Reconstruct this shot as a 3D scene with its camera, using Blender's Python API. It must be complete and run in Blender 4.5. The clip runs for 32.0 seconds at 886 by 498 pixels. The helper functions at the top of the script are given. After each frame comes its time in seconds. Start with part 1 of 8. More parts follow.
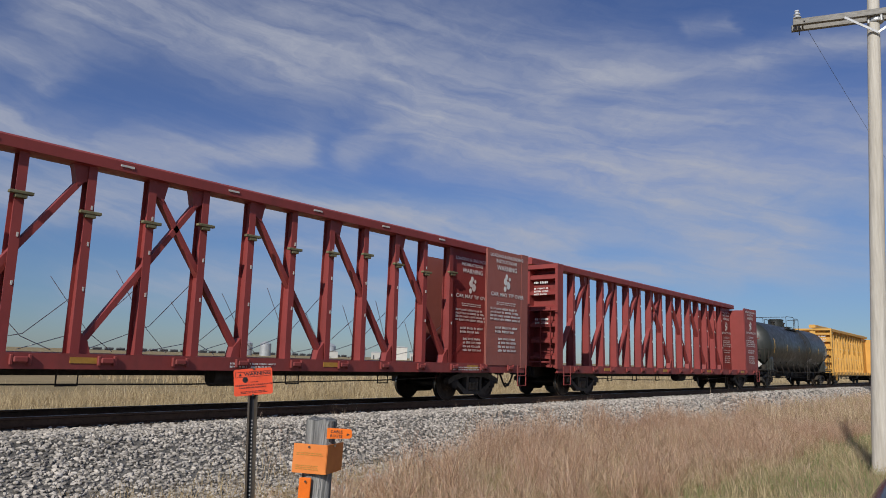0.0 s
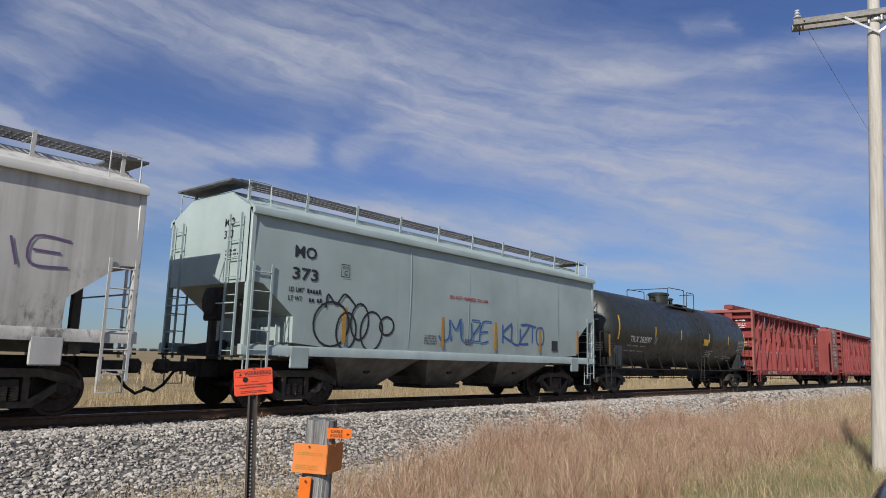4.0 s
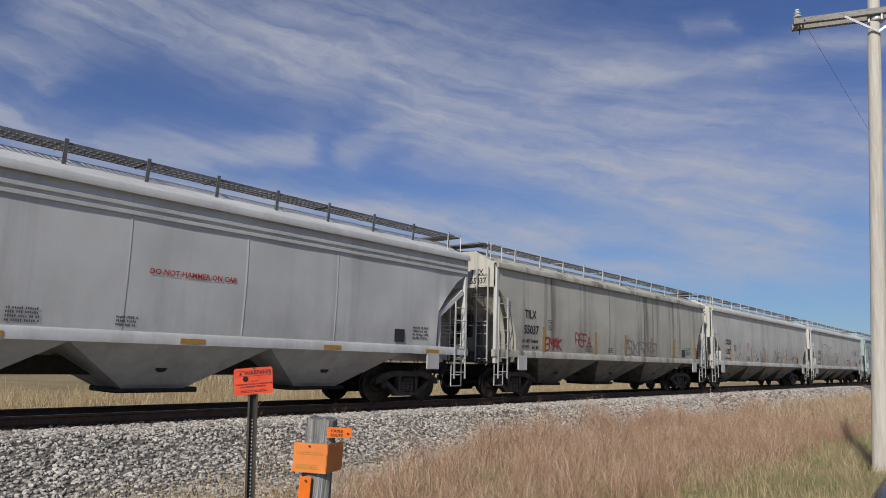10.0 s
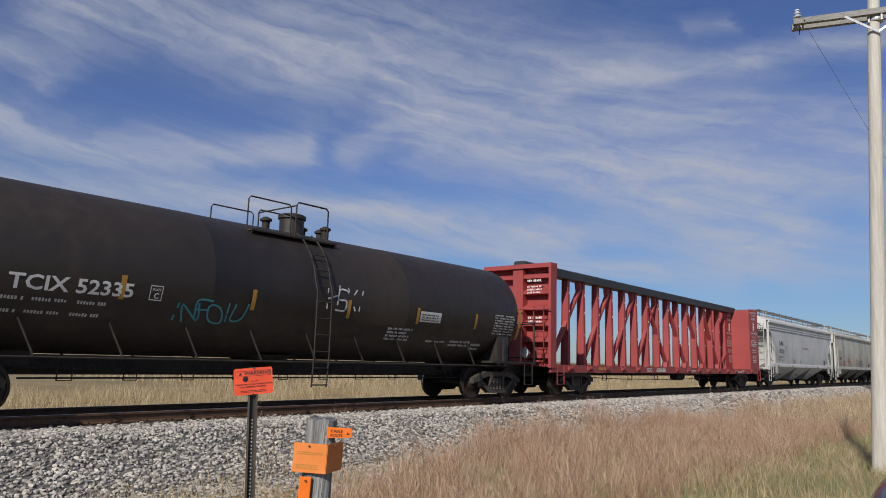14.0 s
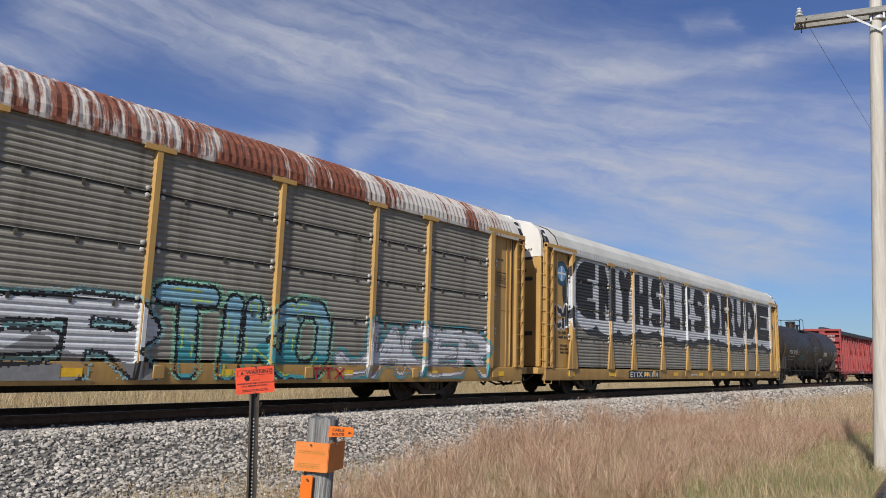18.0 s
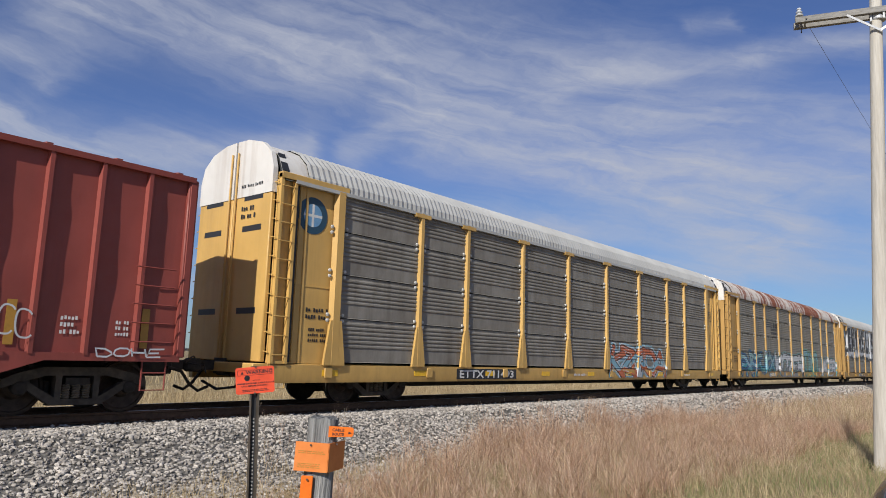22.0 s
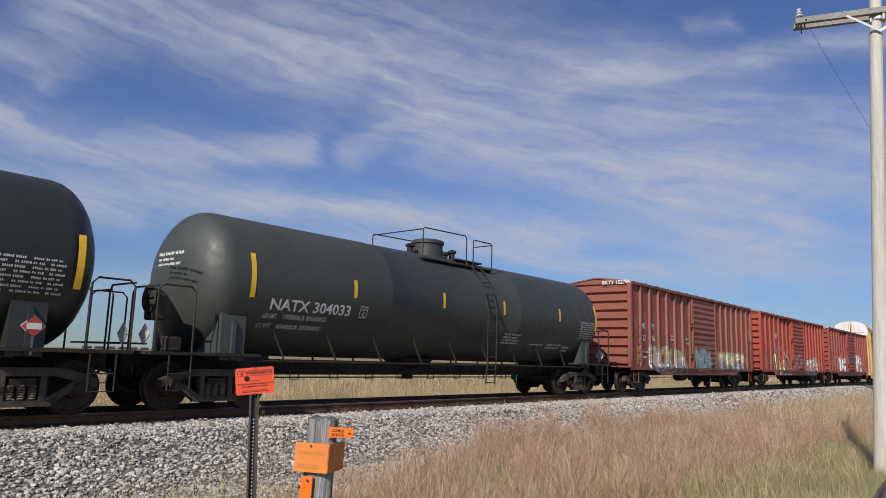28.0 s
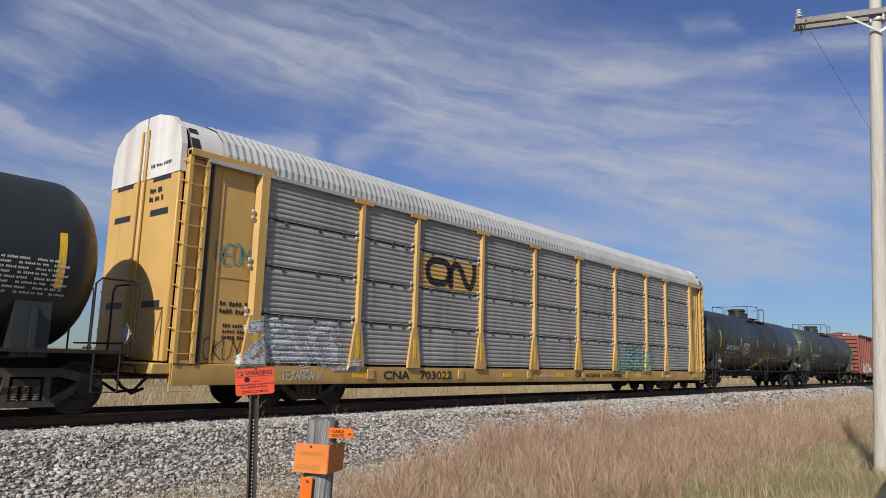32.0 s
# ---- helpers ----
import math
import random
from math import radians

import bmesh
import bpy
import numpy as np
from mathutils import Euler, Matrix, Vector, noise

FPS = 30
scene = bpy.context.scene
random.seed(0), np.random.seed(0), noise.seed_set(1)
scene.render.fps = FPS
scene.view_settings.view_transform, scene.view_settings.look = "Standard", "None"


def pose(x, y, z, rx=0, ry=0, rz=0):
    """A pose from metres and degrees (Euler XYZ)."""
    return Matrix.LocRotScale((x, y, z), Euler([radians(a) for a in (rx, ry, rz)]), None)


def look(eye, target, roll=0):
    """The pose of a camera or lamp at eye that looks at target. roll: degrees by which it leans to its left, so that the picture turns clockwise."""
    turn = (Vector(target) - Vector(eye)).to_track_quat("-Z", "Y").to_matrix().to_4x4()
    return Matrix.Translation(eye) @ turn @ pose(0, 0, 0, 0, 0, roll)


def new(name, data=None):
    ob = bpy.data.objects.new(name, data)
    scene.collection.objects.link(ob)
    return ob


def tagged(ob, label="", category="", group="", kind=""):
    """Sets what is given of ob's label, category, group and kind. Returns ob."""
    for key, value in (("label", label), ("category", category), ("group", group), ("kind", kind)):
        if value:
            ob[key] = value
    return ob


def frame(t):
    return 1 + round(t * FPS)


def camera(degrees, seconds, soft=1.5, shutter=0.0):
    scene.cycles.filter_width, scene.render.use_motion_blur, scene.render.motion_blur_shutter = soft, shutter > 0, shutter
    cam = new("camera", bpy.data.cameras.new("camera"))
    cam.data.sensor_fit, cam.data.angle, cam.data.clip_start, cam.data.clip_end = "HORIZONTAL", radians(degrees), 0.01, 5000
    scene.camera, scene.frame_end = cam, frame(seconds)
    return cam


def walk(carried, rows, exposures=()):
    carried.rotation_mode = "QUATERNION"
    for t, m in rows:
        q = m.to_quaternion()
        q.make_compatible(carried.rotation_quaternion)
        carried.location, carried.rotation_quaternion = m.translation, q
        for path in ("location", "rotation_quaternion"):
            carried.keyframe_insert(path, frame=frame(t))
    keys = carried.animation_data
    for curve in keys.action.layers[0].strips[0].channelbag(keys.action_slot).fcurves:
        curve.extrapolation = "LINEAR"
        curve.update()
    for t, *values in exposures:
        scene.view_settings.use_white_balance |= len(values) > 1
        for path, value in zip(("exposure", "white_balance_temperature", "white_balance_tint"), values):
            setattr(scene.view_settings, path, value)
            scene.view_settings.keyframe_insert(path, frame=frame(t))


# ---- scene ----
# ---------------------------------------------------------------- camera
EYE = Vector((0.0, -13.58, 1.147))
YAW, PITCH, ROLL = -49.489, 9.024, 1.712


def aim(t, dx=0.0, dy=0.0):
    """A hand-steadied tripod view, turned by small angles (in thousandths of a radian)."""
    a, p = radians(YAW) + dx / 1000, radians(PITCH) + dy / 1000
    way = Vector((-math.sin(a) * math.cos(p), math.cos(a) * math.cos(p), math.sin(p)))
    return t, look(EYE, EYE + way, ROLL)


cam = camera(65.44, 32.0, soft=0.95)
walk(cam, [aim(0, -1.0, 1.0), aim(3.5, -0.9, 0.9), aim(6, -0.6, -0.2), aim(14.5, -0.9, 0.0), aim(16.5, 1.2, -1.4),
           aim(25.5, 1.2, -1.4), aim(28, 1.1, -0.5), aim(30, 1.1, 0.3), aim(32, 1.1, 0.4)],
     [(0, 0.03), (1.3, 0.06), (2.6, 0.24), (3.5, 0.22), (6, 0.11), (9, 0.02), (11, 0.09), (12.8, 0.02), (13.6, 0.14), (14.5, 0.12), (16.5, 0.27), (30, 0.25), (32, 0.2)])

# the train's run along the track: seconds and metres
RUN = ((0, 0), (1, 11.36), (2, 22.88), (3, 34.43), (4.5, 51.59), (6, 68.49), (7, 79.75), (8, 90.96), (9, 102.04), (10, 113.44),
       (11, 124.94), (12, 136.56), (13, 147.98), (14, 159.37), (15.5, 176.22), (17, 193.17), (18, 204.56), (19, 216.0),
       (20, 227.49), (21, 238.91), (22, 250.36), (23, 261.79), (24, 273.31), (25, 284.83), (26.5, 302.01), (28, 319.36),
       (29, 330.95), (30, 342.60), (31, 354.19), (32, 365.70))
RT = np.array([r[0] for r in RUN], float)
RS = np.array([r[1] for r in RUN], float)
RM = np.gradient(RS, RT)


def run(t):
    i = int(np.clip(np.searchsorted(RT, t, side="right") - 1, 0, len(RT) - 2))
    h = RT[i + 1] - RT[i]
    u = (t - RT[i]) / h
    return float((2 * u**3 - 3 * u**2 + 1) * RS[i] + (u**3 - 2 * u**2 + u) * h * RM[i] + (3 * u**2 - 2 * u**3) * RS[i + 1] + (u**3 - u**2) * h * RM[i + 1])


# ---------------------------------------------------------------- lettering shapes
FONT = {}


def take_font():
    """The outlines and advances of the built-in font's characters, each as flat faces."""
    cu = bpy.data.curves.new("type", "FONT")
    cu.size, cu.resolution_u, cu.fill_mode, cu.offset = 1.0, 2, "FRONT", 0.022
    ob = bpy.data.objects.new("type", cu)
    scene.collection.objects.link(ob)

    def shape(body):
        cu.body = body
        me = bpy.data.meshes.new_from_object(ob.evaluated_get(bpy.context.evaluated_depsgraph_get()))
        out = [tuple(v.co[:2]) for v in me.vertices], [tuple(p.vertices) for p in me.polygons]
        bpy.data.meshes.remove(me)
        return out

    bar = max(p[0] for p in shape("I")[0])
    for ch in "ABCDEFGHIJKLMNOPQRSTUVWXYZ0123456789&":
        v, f = shape(ch)
        FONT[ch] = v, f, max(p[0] for p in shape(ch + "I")[0]) - bar
    bpy.data.objects.remove(ob)
    bpy.data.curves.remove(cu)


take_font()


def letters(text, size):
    """A line of text as flat faces: points (u, v) from the lower left, and faces."""
    vs, fs, x, k = [], [], 0.0, size / 0.70
    for ch in text:
        if ch == " ":
            x += 0.30
            continue
        v, f, step_ = FONT[ch]
        fs += [tuple(q + len(vs) for q in g) for g in f]
        vs += [((a + x) * k, b * k) for a, b in v]
        x += step_
    return vs, fs


# ---------------------------------------------------------------- light
SUN = Vector((-0.80, -0.225, 0.57)).normalized()
sun = new("sun", bpy.data.lights.new("sun", "SUN"))
sun.data.energy, sun.data.angle, sun.data.color = 4.0, radians(0.55), (1.0, 0.95, 0.865)
sun.matrix_world = look(SUN * 200, (0, 0, 0))

world = bpy.data.worlds.new("sky")
scene.world = world
world.use_nodes = True


class Nodes:
    """Short calls for building node trees."""

    def __init__(self, tree):
        self.t = tree
        tree.nodes.clear()

    def add(self, kind, inputs=(), operation=None, use_clamp=False):
        n = self.t.nodes.new(kind)
        if operation:
            n.operation = operation
        if use_clamp:
            n.use_clamp = True
        for k, v in dict(inputs).items():
            if hasattr(v, "is_output"):
                self.t.links.new(v, n.inputs[k])
            else:
                n.inputs[k].default_value = v
        return n

    def math(self, op, a, b=0.0, clamp=False):
        return self.add("ShaderNodeMath", {0: a, 1: b}, operation=op, use_clamp=clamp).outputs[0]

    def noise(self, vec, scale, detail=4.0, rough=0.55, dist=0.0):
        return self.add("ShaderNodeTexNoise", {"Vector": vec, "Scale": scale, "Detail": detail, "Roughness": rough, "Distortion": dist}).outputs["Fac"]

    def map(self, vec, scale=(1, 1, 1), rot=(0, 0, 0), loc=(0, 0, 0)):
        return self.add("ShaderNodeMapping", {"Vector": vec, "Scale": scale, "Rotation": rot, "Location": loc}).outputs[0]

    def ramp(self, fac, lo, hi, a=0.0, b=1.0):
        return self.add("ShaderNodeMapRange", {"Value": fac, "From Min": lo, "From Max": hi, "To Min": a, "To Max": b}).outputs[0]

    def mix(self, fac, a, b, mode="MIX"):
        n = self.t.nodes.new("ShaderNodeMix")
        n.data_type, n.blend_type = "RGBA", mode
        for s, v in ((n.inputs[0], fac), (n.inputs[6], a), (n.inputs[7], b)):
            if hasattr(v, "is_output"):
                self.t.links.new(v, s)
            else:
                s.default_value = v if not isinstance(v, tuple) else (*v, 1)[:4]
        return n.outputs[2]


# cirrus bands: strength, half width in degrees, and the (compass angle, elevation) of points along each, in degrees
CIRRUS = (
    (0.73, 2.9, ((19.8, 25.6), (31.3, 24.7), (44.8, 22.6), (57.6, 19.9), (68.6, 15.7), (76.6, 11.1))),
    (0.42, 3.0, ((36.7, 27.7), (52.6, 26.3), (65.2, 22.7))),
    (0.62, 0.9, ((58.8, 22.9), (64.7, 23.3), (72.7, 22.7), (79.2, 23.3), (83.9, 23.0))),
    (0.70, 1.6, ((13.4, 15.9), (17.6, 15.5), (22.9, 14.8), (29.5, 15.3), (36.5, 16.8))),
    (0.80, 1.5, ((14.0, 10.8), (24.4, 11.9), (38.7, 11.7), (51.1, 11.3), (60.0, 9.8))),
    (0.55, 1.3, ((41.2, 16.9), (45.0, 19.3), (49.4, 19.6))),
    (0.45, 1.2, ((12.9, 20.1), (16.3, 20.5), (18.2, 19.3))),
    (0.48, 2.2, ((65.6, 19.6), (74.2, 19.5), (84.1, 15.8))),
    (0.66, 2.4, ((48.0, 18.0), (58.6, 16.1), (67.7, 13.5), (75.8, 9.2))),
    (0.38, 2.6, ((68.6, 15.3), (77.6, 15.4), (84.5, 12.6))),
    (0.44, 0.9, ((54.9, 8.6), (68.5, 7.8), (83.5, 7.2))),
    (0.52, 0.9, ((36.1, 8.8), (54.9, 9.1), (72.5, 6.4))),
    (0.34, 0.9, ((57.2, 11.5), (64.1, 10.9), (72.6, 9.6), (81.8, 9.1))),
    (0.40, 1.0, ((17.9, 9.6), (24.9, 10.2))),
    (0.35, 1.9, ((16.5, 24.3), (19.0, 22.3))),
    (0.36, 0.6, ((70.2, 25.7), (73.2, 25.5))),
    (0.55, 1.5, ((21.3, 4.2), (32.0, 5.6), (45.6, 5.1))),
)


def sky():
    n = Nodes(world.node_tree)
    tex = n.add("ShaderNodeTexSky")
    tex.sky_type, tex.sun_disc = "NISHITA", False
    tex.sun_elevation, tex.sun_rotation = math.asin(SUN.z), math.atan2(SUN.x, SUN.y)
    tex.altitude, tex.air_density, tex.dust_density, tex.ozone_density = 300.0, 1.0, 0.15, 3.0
    d = n.add("ShaderNodeTexCoord").outputs["Generated"]
    xyz = n.add("ShaderNodeSeparateXYZ", {0: d}).outputs
    air = n.mix(1.0, tex.outputs[0], SKY_TINT, "MULTIPLY")
    haze = n.ramp(xyz[2], 0.0, 0.26, 0.60, 1.0)
    air = n.mix(1.0, air, n.add("ShaderNodeCombineXYZ", {0: haze, 1: n.ramp(xyz[2], 0.0, 0.22, 0.70, 1.0), 2: n.ramp(xyz[2], 0.0, 0.26, 0.70, 1.0)}).outputs[0], "MULTIPLY")
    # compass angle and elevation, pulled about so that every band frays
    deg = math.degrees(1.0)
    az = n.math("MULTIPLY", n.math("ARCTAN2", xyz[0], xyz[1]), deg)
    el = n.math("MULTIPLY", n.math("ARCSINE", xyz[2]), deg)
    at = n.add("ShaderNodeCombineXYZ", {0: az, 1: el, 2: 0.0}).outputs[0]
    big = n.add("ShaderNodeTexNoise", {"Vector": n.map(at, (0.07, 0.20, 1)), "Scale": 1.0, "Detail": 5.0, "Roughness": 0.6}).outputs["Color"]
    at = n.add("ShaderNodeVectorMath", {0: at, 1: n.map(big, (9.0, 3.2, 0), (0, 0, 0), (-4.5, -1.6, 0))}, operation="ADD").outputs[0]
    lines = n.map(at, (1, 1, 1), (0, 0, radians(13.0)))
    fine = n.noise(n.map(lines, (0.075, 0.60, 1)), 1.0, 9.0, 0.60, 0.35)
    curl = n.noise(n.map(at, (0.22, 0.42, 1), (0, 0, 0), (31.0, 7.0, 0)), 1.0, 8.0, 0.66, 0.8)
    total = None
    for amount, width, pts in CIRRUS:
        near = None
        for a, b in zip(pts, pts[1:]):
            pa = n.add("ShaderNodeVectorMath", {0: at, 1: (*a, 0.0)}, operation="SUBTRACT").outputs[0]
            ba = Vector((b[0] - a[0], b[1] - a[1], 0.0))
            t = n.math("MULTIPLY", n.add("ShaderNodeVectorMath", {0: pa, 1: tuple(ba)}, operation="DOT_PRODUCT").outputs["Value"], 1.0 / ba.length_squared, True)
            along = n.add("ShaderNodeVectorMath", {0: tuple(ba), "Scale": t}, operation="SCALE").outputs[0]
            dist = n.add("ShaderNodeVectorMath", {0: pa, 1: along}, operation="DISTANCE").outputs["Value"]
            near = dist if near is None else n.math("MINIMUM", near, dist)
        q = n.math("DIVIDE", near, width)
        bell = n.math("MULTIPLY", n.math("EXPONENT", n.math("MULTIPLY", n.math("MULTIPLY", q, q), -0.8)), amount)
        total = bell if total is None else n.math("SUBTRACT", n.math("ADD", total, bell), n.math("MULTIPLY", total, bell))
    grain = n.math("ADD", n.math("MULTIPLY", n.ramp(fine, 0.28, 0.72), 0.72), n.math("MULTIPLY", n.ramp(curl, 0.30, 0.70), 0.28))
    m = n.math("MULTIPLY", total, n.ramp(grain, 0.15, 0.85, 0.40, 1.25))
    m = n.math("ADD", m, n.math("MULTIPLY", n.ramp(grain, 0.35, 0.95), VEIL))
    # the rest of the dome carries the same thin cloud
    up = n.math("MAXIMUM", n.math("ADD", xyz[2], 0.10), 0.02)
    flat = n.add("ShaderNodeCombineXYZ", {0: n.math("DIVIDE", xyz[0], up), 1: n.math("DIVIDE", xyz[1], up), 2: 0.0}).outputs[0]
    high = n.ramp(n.noise(n.map(flat, (0.45, 1.3, 1), (0, 0, radians(36.0))), 1.2, 6.0, 0.55, 0.3), 0.40, 0.66, 0.0, 0.75)
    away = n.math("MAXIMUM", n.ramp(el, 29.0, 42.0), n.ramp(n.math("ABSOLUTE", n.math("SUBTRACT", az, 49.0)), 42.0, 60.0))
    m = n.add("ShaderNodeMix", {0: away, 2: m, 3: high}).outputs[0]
    m = n.math("MULTIPLY", m, n.ramp(xyz[2], 0.01, 0.12, 0.35, 1.0), True)
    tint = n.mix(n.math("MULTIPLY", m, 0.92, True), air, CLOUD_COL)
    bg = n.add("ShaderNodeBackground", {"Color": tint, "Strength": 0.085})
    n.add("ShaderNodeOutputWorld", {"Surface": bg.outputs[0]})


CLOUD_COL, SKY_TINT, VEIL = (4.45, 4.72, 5.60), (0.62, 0.675, 0.93), 0.07
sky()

# ---------------------------------------------------------------- materials
MATS = {}


def material(name, build):
    if name not in MATS:
        m = bpy.data.materials.new(name)
        m.use_nodes = True
        n = Nodes(m.node_tree)
        build(n)
        MATS[name] = m
    return MATS[name]


def surface(n, colour, rough=0.6, metal=0.0, height=None, strength=0.3, dist=0.01, spec=0.5):
    ins = {"Base Color": colour if hasattr(colour, "is_output") else (*colour, 1)[:4], "Roughness": rough, "Metallic": metal, "Specular IOR Level": spec}
    if height is not None:
        ins["Normal"] = n.add("ShaderNodeBump", {"Height": height, "Strength": strength, "Distance": dist}).outputs[0]
    b = n.add("ShaderNodeBsdfPrincipled", ins)
    n.add("ShaderNodeOutputMaterial", {"Surface": b.outputs[0]})


def painted(name, base, dirt=(0.10, 0.075, 0.05), rust=(0.13, 0.045, 0.02), streaks=0.5, low=0.5, rough=0.5, spots=0.3, grime_z=(0.9, 2.6), soot=0.0):
    """Weathered paint on steel: runs down from the roof, road dirt near the sill, rust spots, soft fading."""

    def build(n):
        tc = n.add("ShaderNodeTexCoord").outputs["Object"]
        r = n.add("ShaderNodeObjectInfo").outputs["Random"]
        off = n.add("ShaderNodeVectorMath", {0: tc, 1: n.add("ShaderNodeCombineXYZ", {0: n.math("MULTIPLY", r, 37.0), 1: 0.0, 2: r}).outputs[0]}, operation="ADD").outputs[0]
        fade = n.ramp(n.noise(off, 0.7, 5.0), 0.3, 0.7, 0.86, 1.10)
        col = n.mix(1.0, base, n.add("ShaderNodeCombineXYZ", {0: fade, 1: fade, 2: fade}).outputs[0], "MULTIPLY")
        z = n.add("ShaderNodeSeparateXYZ", {0: tc}).outputs[2]
        run_ = n.noise(n.map(off, (2.6, 2.6, 0.10)), 1.0, 6.0, 0.65)
        wide = n.noise(n.map(off, (0.55, 0.55, 0.05)), 1.0, 3.0)
        st = n.math("MULTIPLY", n.ramp(run_, 0.48, 0.72), n.ramp(wide, 0.38, 0.62))
        col = n.mix(n.math("MULTIPLY", st, streaks, True), col, dirt)
        g = n.math("MULTIPLY", n.ramp(z, grime_z[1], grime_z[0]), n.ramp(n.noise(n.map(off, (1, 1, 0.5)), 2.2, 8.0, 0.7), 0.38, 0.68))
        col = n.mix(n.math("MULTIPLY", g, low, True), col, dirt)
        sp = n.ramp(n.noise(n.map(off, (1, 1, 0.6)), 5.0, 9.0, 0.72), 0.64, 0.74)
        sp = n.math("MULTIPLY", sp, n.ramp(n.noise(off, 0.8, 2.0), 0.45, 0.65))
        col = n.mix(n.math("MULTIPLY", sp, spots, True), col, rust)
        if soot:
            patch = n.ramp(n.noise(n.map(off, (1, 1, 0.8)), 0.75, 4.0, 0.6), 0.47, 0.60)
            fleck = n.ramp(n.noise(n.map(off, (1, 1, 0.55)), 7.0, 9.0, 0.75), 0.47, 0.60)
            k = n.math("MULTIPLY", n.math("MULTIPLY", patch, fleck), n.ramp(z, 2.75, 1.75))
            col = n.mix(n.math("MULTIPLY", k, soot, True), col, (0.055, 0.050, 0.042))
        h = n.noise(n.map(off, (1, 1, 1)), 3.0, 3.0)
        surface(n, col, n.ramp(n.noise(off, 4.0, 4.0), 0.3, 0.7, rough - 0.08, rough + 0.15), 0.0, h, 0.25, 0.02)

    return material(name, build)


def rough_mat(name, a, b, scale=6.0, rough=0.8, metal=0.0, bump=0.3, dist=0.01, spec=0.4, island=False, stretch=(1, 1, 1)):
    """Two-tone mottled surface at two scales."""

    def build(n):
        tc = n.add("ShaderNodeTexCoord").outputs["Object"]
        v = n.map(tc, stretch)
        f1, f2 = n.noise(v, scale, 8.0, 0.65), n.noise(v, scale * 0.13, 3.0)
        f = n.math("ADD", n.math("MULTIPLY", f1, 0.65), n.math("MULTIPLY", f2, 0.35))
        f = n.ramp(f, 0.36, 0.64)
        if island:
            f = n.math("ADD", n.math("MULTIPLY", f, 0.35), n.math("MULTIPLY", n.add("ShaderNodeNewGeometry").outputs["Random Per Island"], 0.65))
        surface(n, n.mix(f, a, b), rough, metal, f1, bump, dist, spec)

    return material(name, build)


def flat_paint(name, col, rough=0.55):
    """Stencil paint, chipped at a fine scale."""

    def build(n):
        tc = n.add("ShaderNodeTexCoord").outputs["Object"]
        f = n.ramp(n.noise(tc, 9.0, 8.0, 0.7), 0.3, 0.75, 1.05, 0.72)
        surface(n, n.mix(1.0, col, n.add("ShaderNodeCombineXYZ", {0: f, 1: f, 2: f}).outputs[0], "MULTIPLY"), rough)

    return material(name, build)


HOP_GREY = painted("grey hopper paint", (0.565, 0.555, 0.515), (0.13, 0.115, 0.095), (0.22, 0.10, 0.04), 0.6, 0.6, soot=0.75)
HOP_TAN = painted("stained grey hopper paint", (0.475, 0.462, 0.395), (0.125, 0.102, 0.07), (0.20, 0.09, 0.04), 1.7, 0.6, soot=0.3)
HOP_BLUE = painted("blue-grey hopper paint", (0.37, 0.45, 0.44), (0.16, 0.17, 0.16), (0.2, 0.1, 0.05), 0.15, 0.3)
HOP_PALE = painted("pale grey hopper paint", (0.53, 0.535, 0.525), (0.14, 0.13, 0.12), (0.2, 0.1, 0.05), 0.35, 0.4)
# chute base colour is far darker than the body paint, with grime streaks over it
HOP_CHUTE = painted("dark grimy hopper chute paint", (0.20, 0.19, 0.17), (0.05, 0.045, 0.038), (0.12, 0.06, 0.03), 0.8, 0.8)
HOP_STAIN = painted("rust-stained grey hopper paint", (0.565, 0.55, 0.51), (0.15, 0.13, 0.105), (0.46, 0.30, 0.12), 0.4, 0.6, 0.5, 0.8, soot=0.9)
# plain mottled dark tone for the end frames, far darker than the body paint
HOP_DARK = rough_mat("dark hopper underside", (0.055, 0.05, 0.042), (0.12, 0.11, 0.092), 3.0, 0.85)
BLACK_TANK = painted("black tank paint", (0.024, 0.027, 0.024), (0.05, 0.046, 0.038), (0.06, 0.03, 0.015), 0.25, 0.30, 0.40, 0.1, (0.9, 1.8))
BROWN_TANK = painted("rusty black tank paint", (0.026, 0.020, 0.017), (0.055, 0.04, 0.03), (0.075, 0.03, 0.017), 0.5, 0.3, 0.5, 0.9, (0.9, 1.8))
GREEN_TANK = painted("dark grey tank paint", (0.041, 0.047, 0.043), (0.065, 0.062, 0.055), (0.06, 0.03, 0.015), 0.25, 0.25, 0.52, 0.1, (0.9, 1.8))
CB_RED = painted("oxide red car paint", (0.25, 0.042, 0.038), (0.075, 0.030, 0.025), (0.12, 0.035, 0.02), 0.35, 0.35, 0.55, 0.4)
CB_RED2 = painted("bright red car paint", (0.32, 0.052, 0.050), (0.09, 0.030, 0.025), (0.12, 0.035, 0.02), 0.25, 0.3, 0.55, 0.3)
CB_PINK = painted("faded red car paint", (0.30, 0.095, 0.075), (0.12, 0.055, 0.04), (0.12, 0.035, 0.02), 0.35, 0.35, 0.6, 0.4)
CB_CHORD = painted("dark chord paint", (0.028, 0.030, 0.032), (0.05, 0.04, 0.03), (0.1, 0.04, 0.02), 0.2, 0.2)
BOX_RED = painted("boxcar red paint", (0.265, 0.055, 0.042), (0.10, 0.034, 0.024), (0.10, 0.032, 0.018), 0.45, 0.4, 0.55, 0.4)
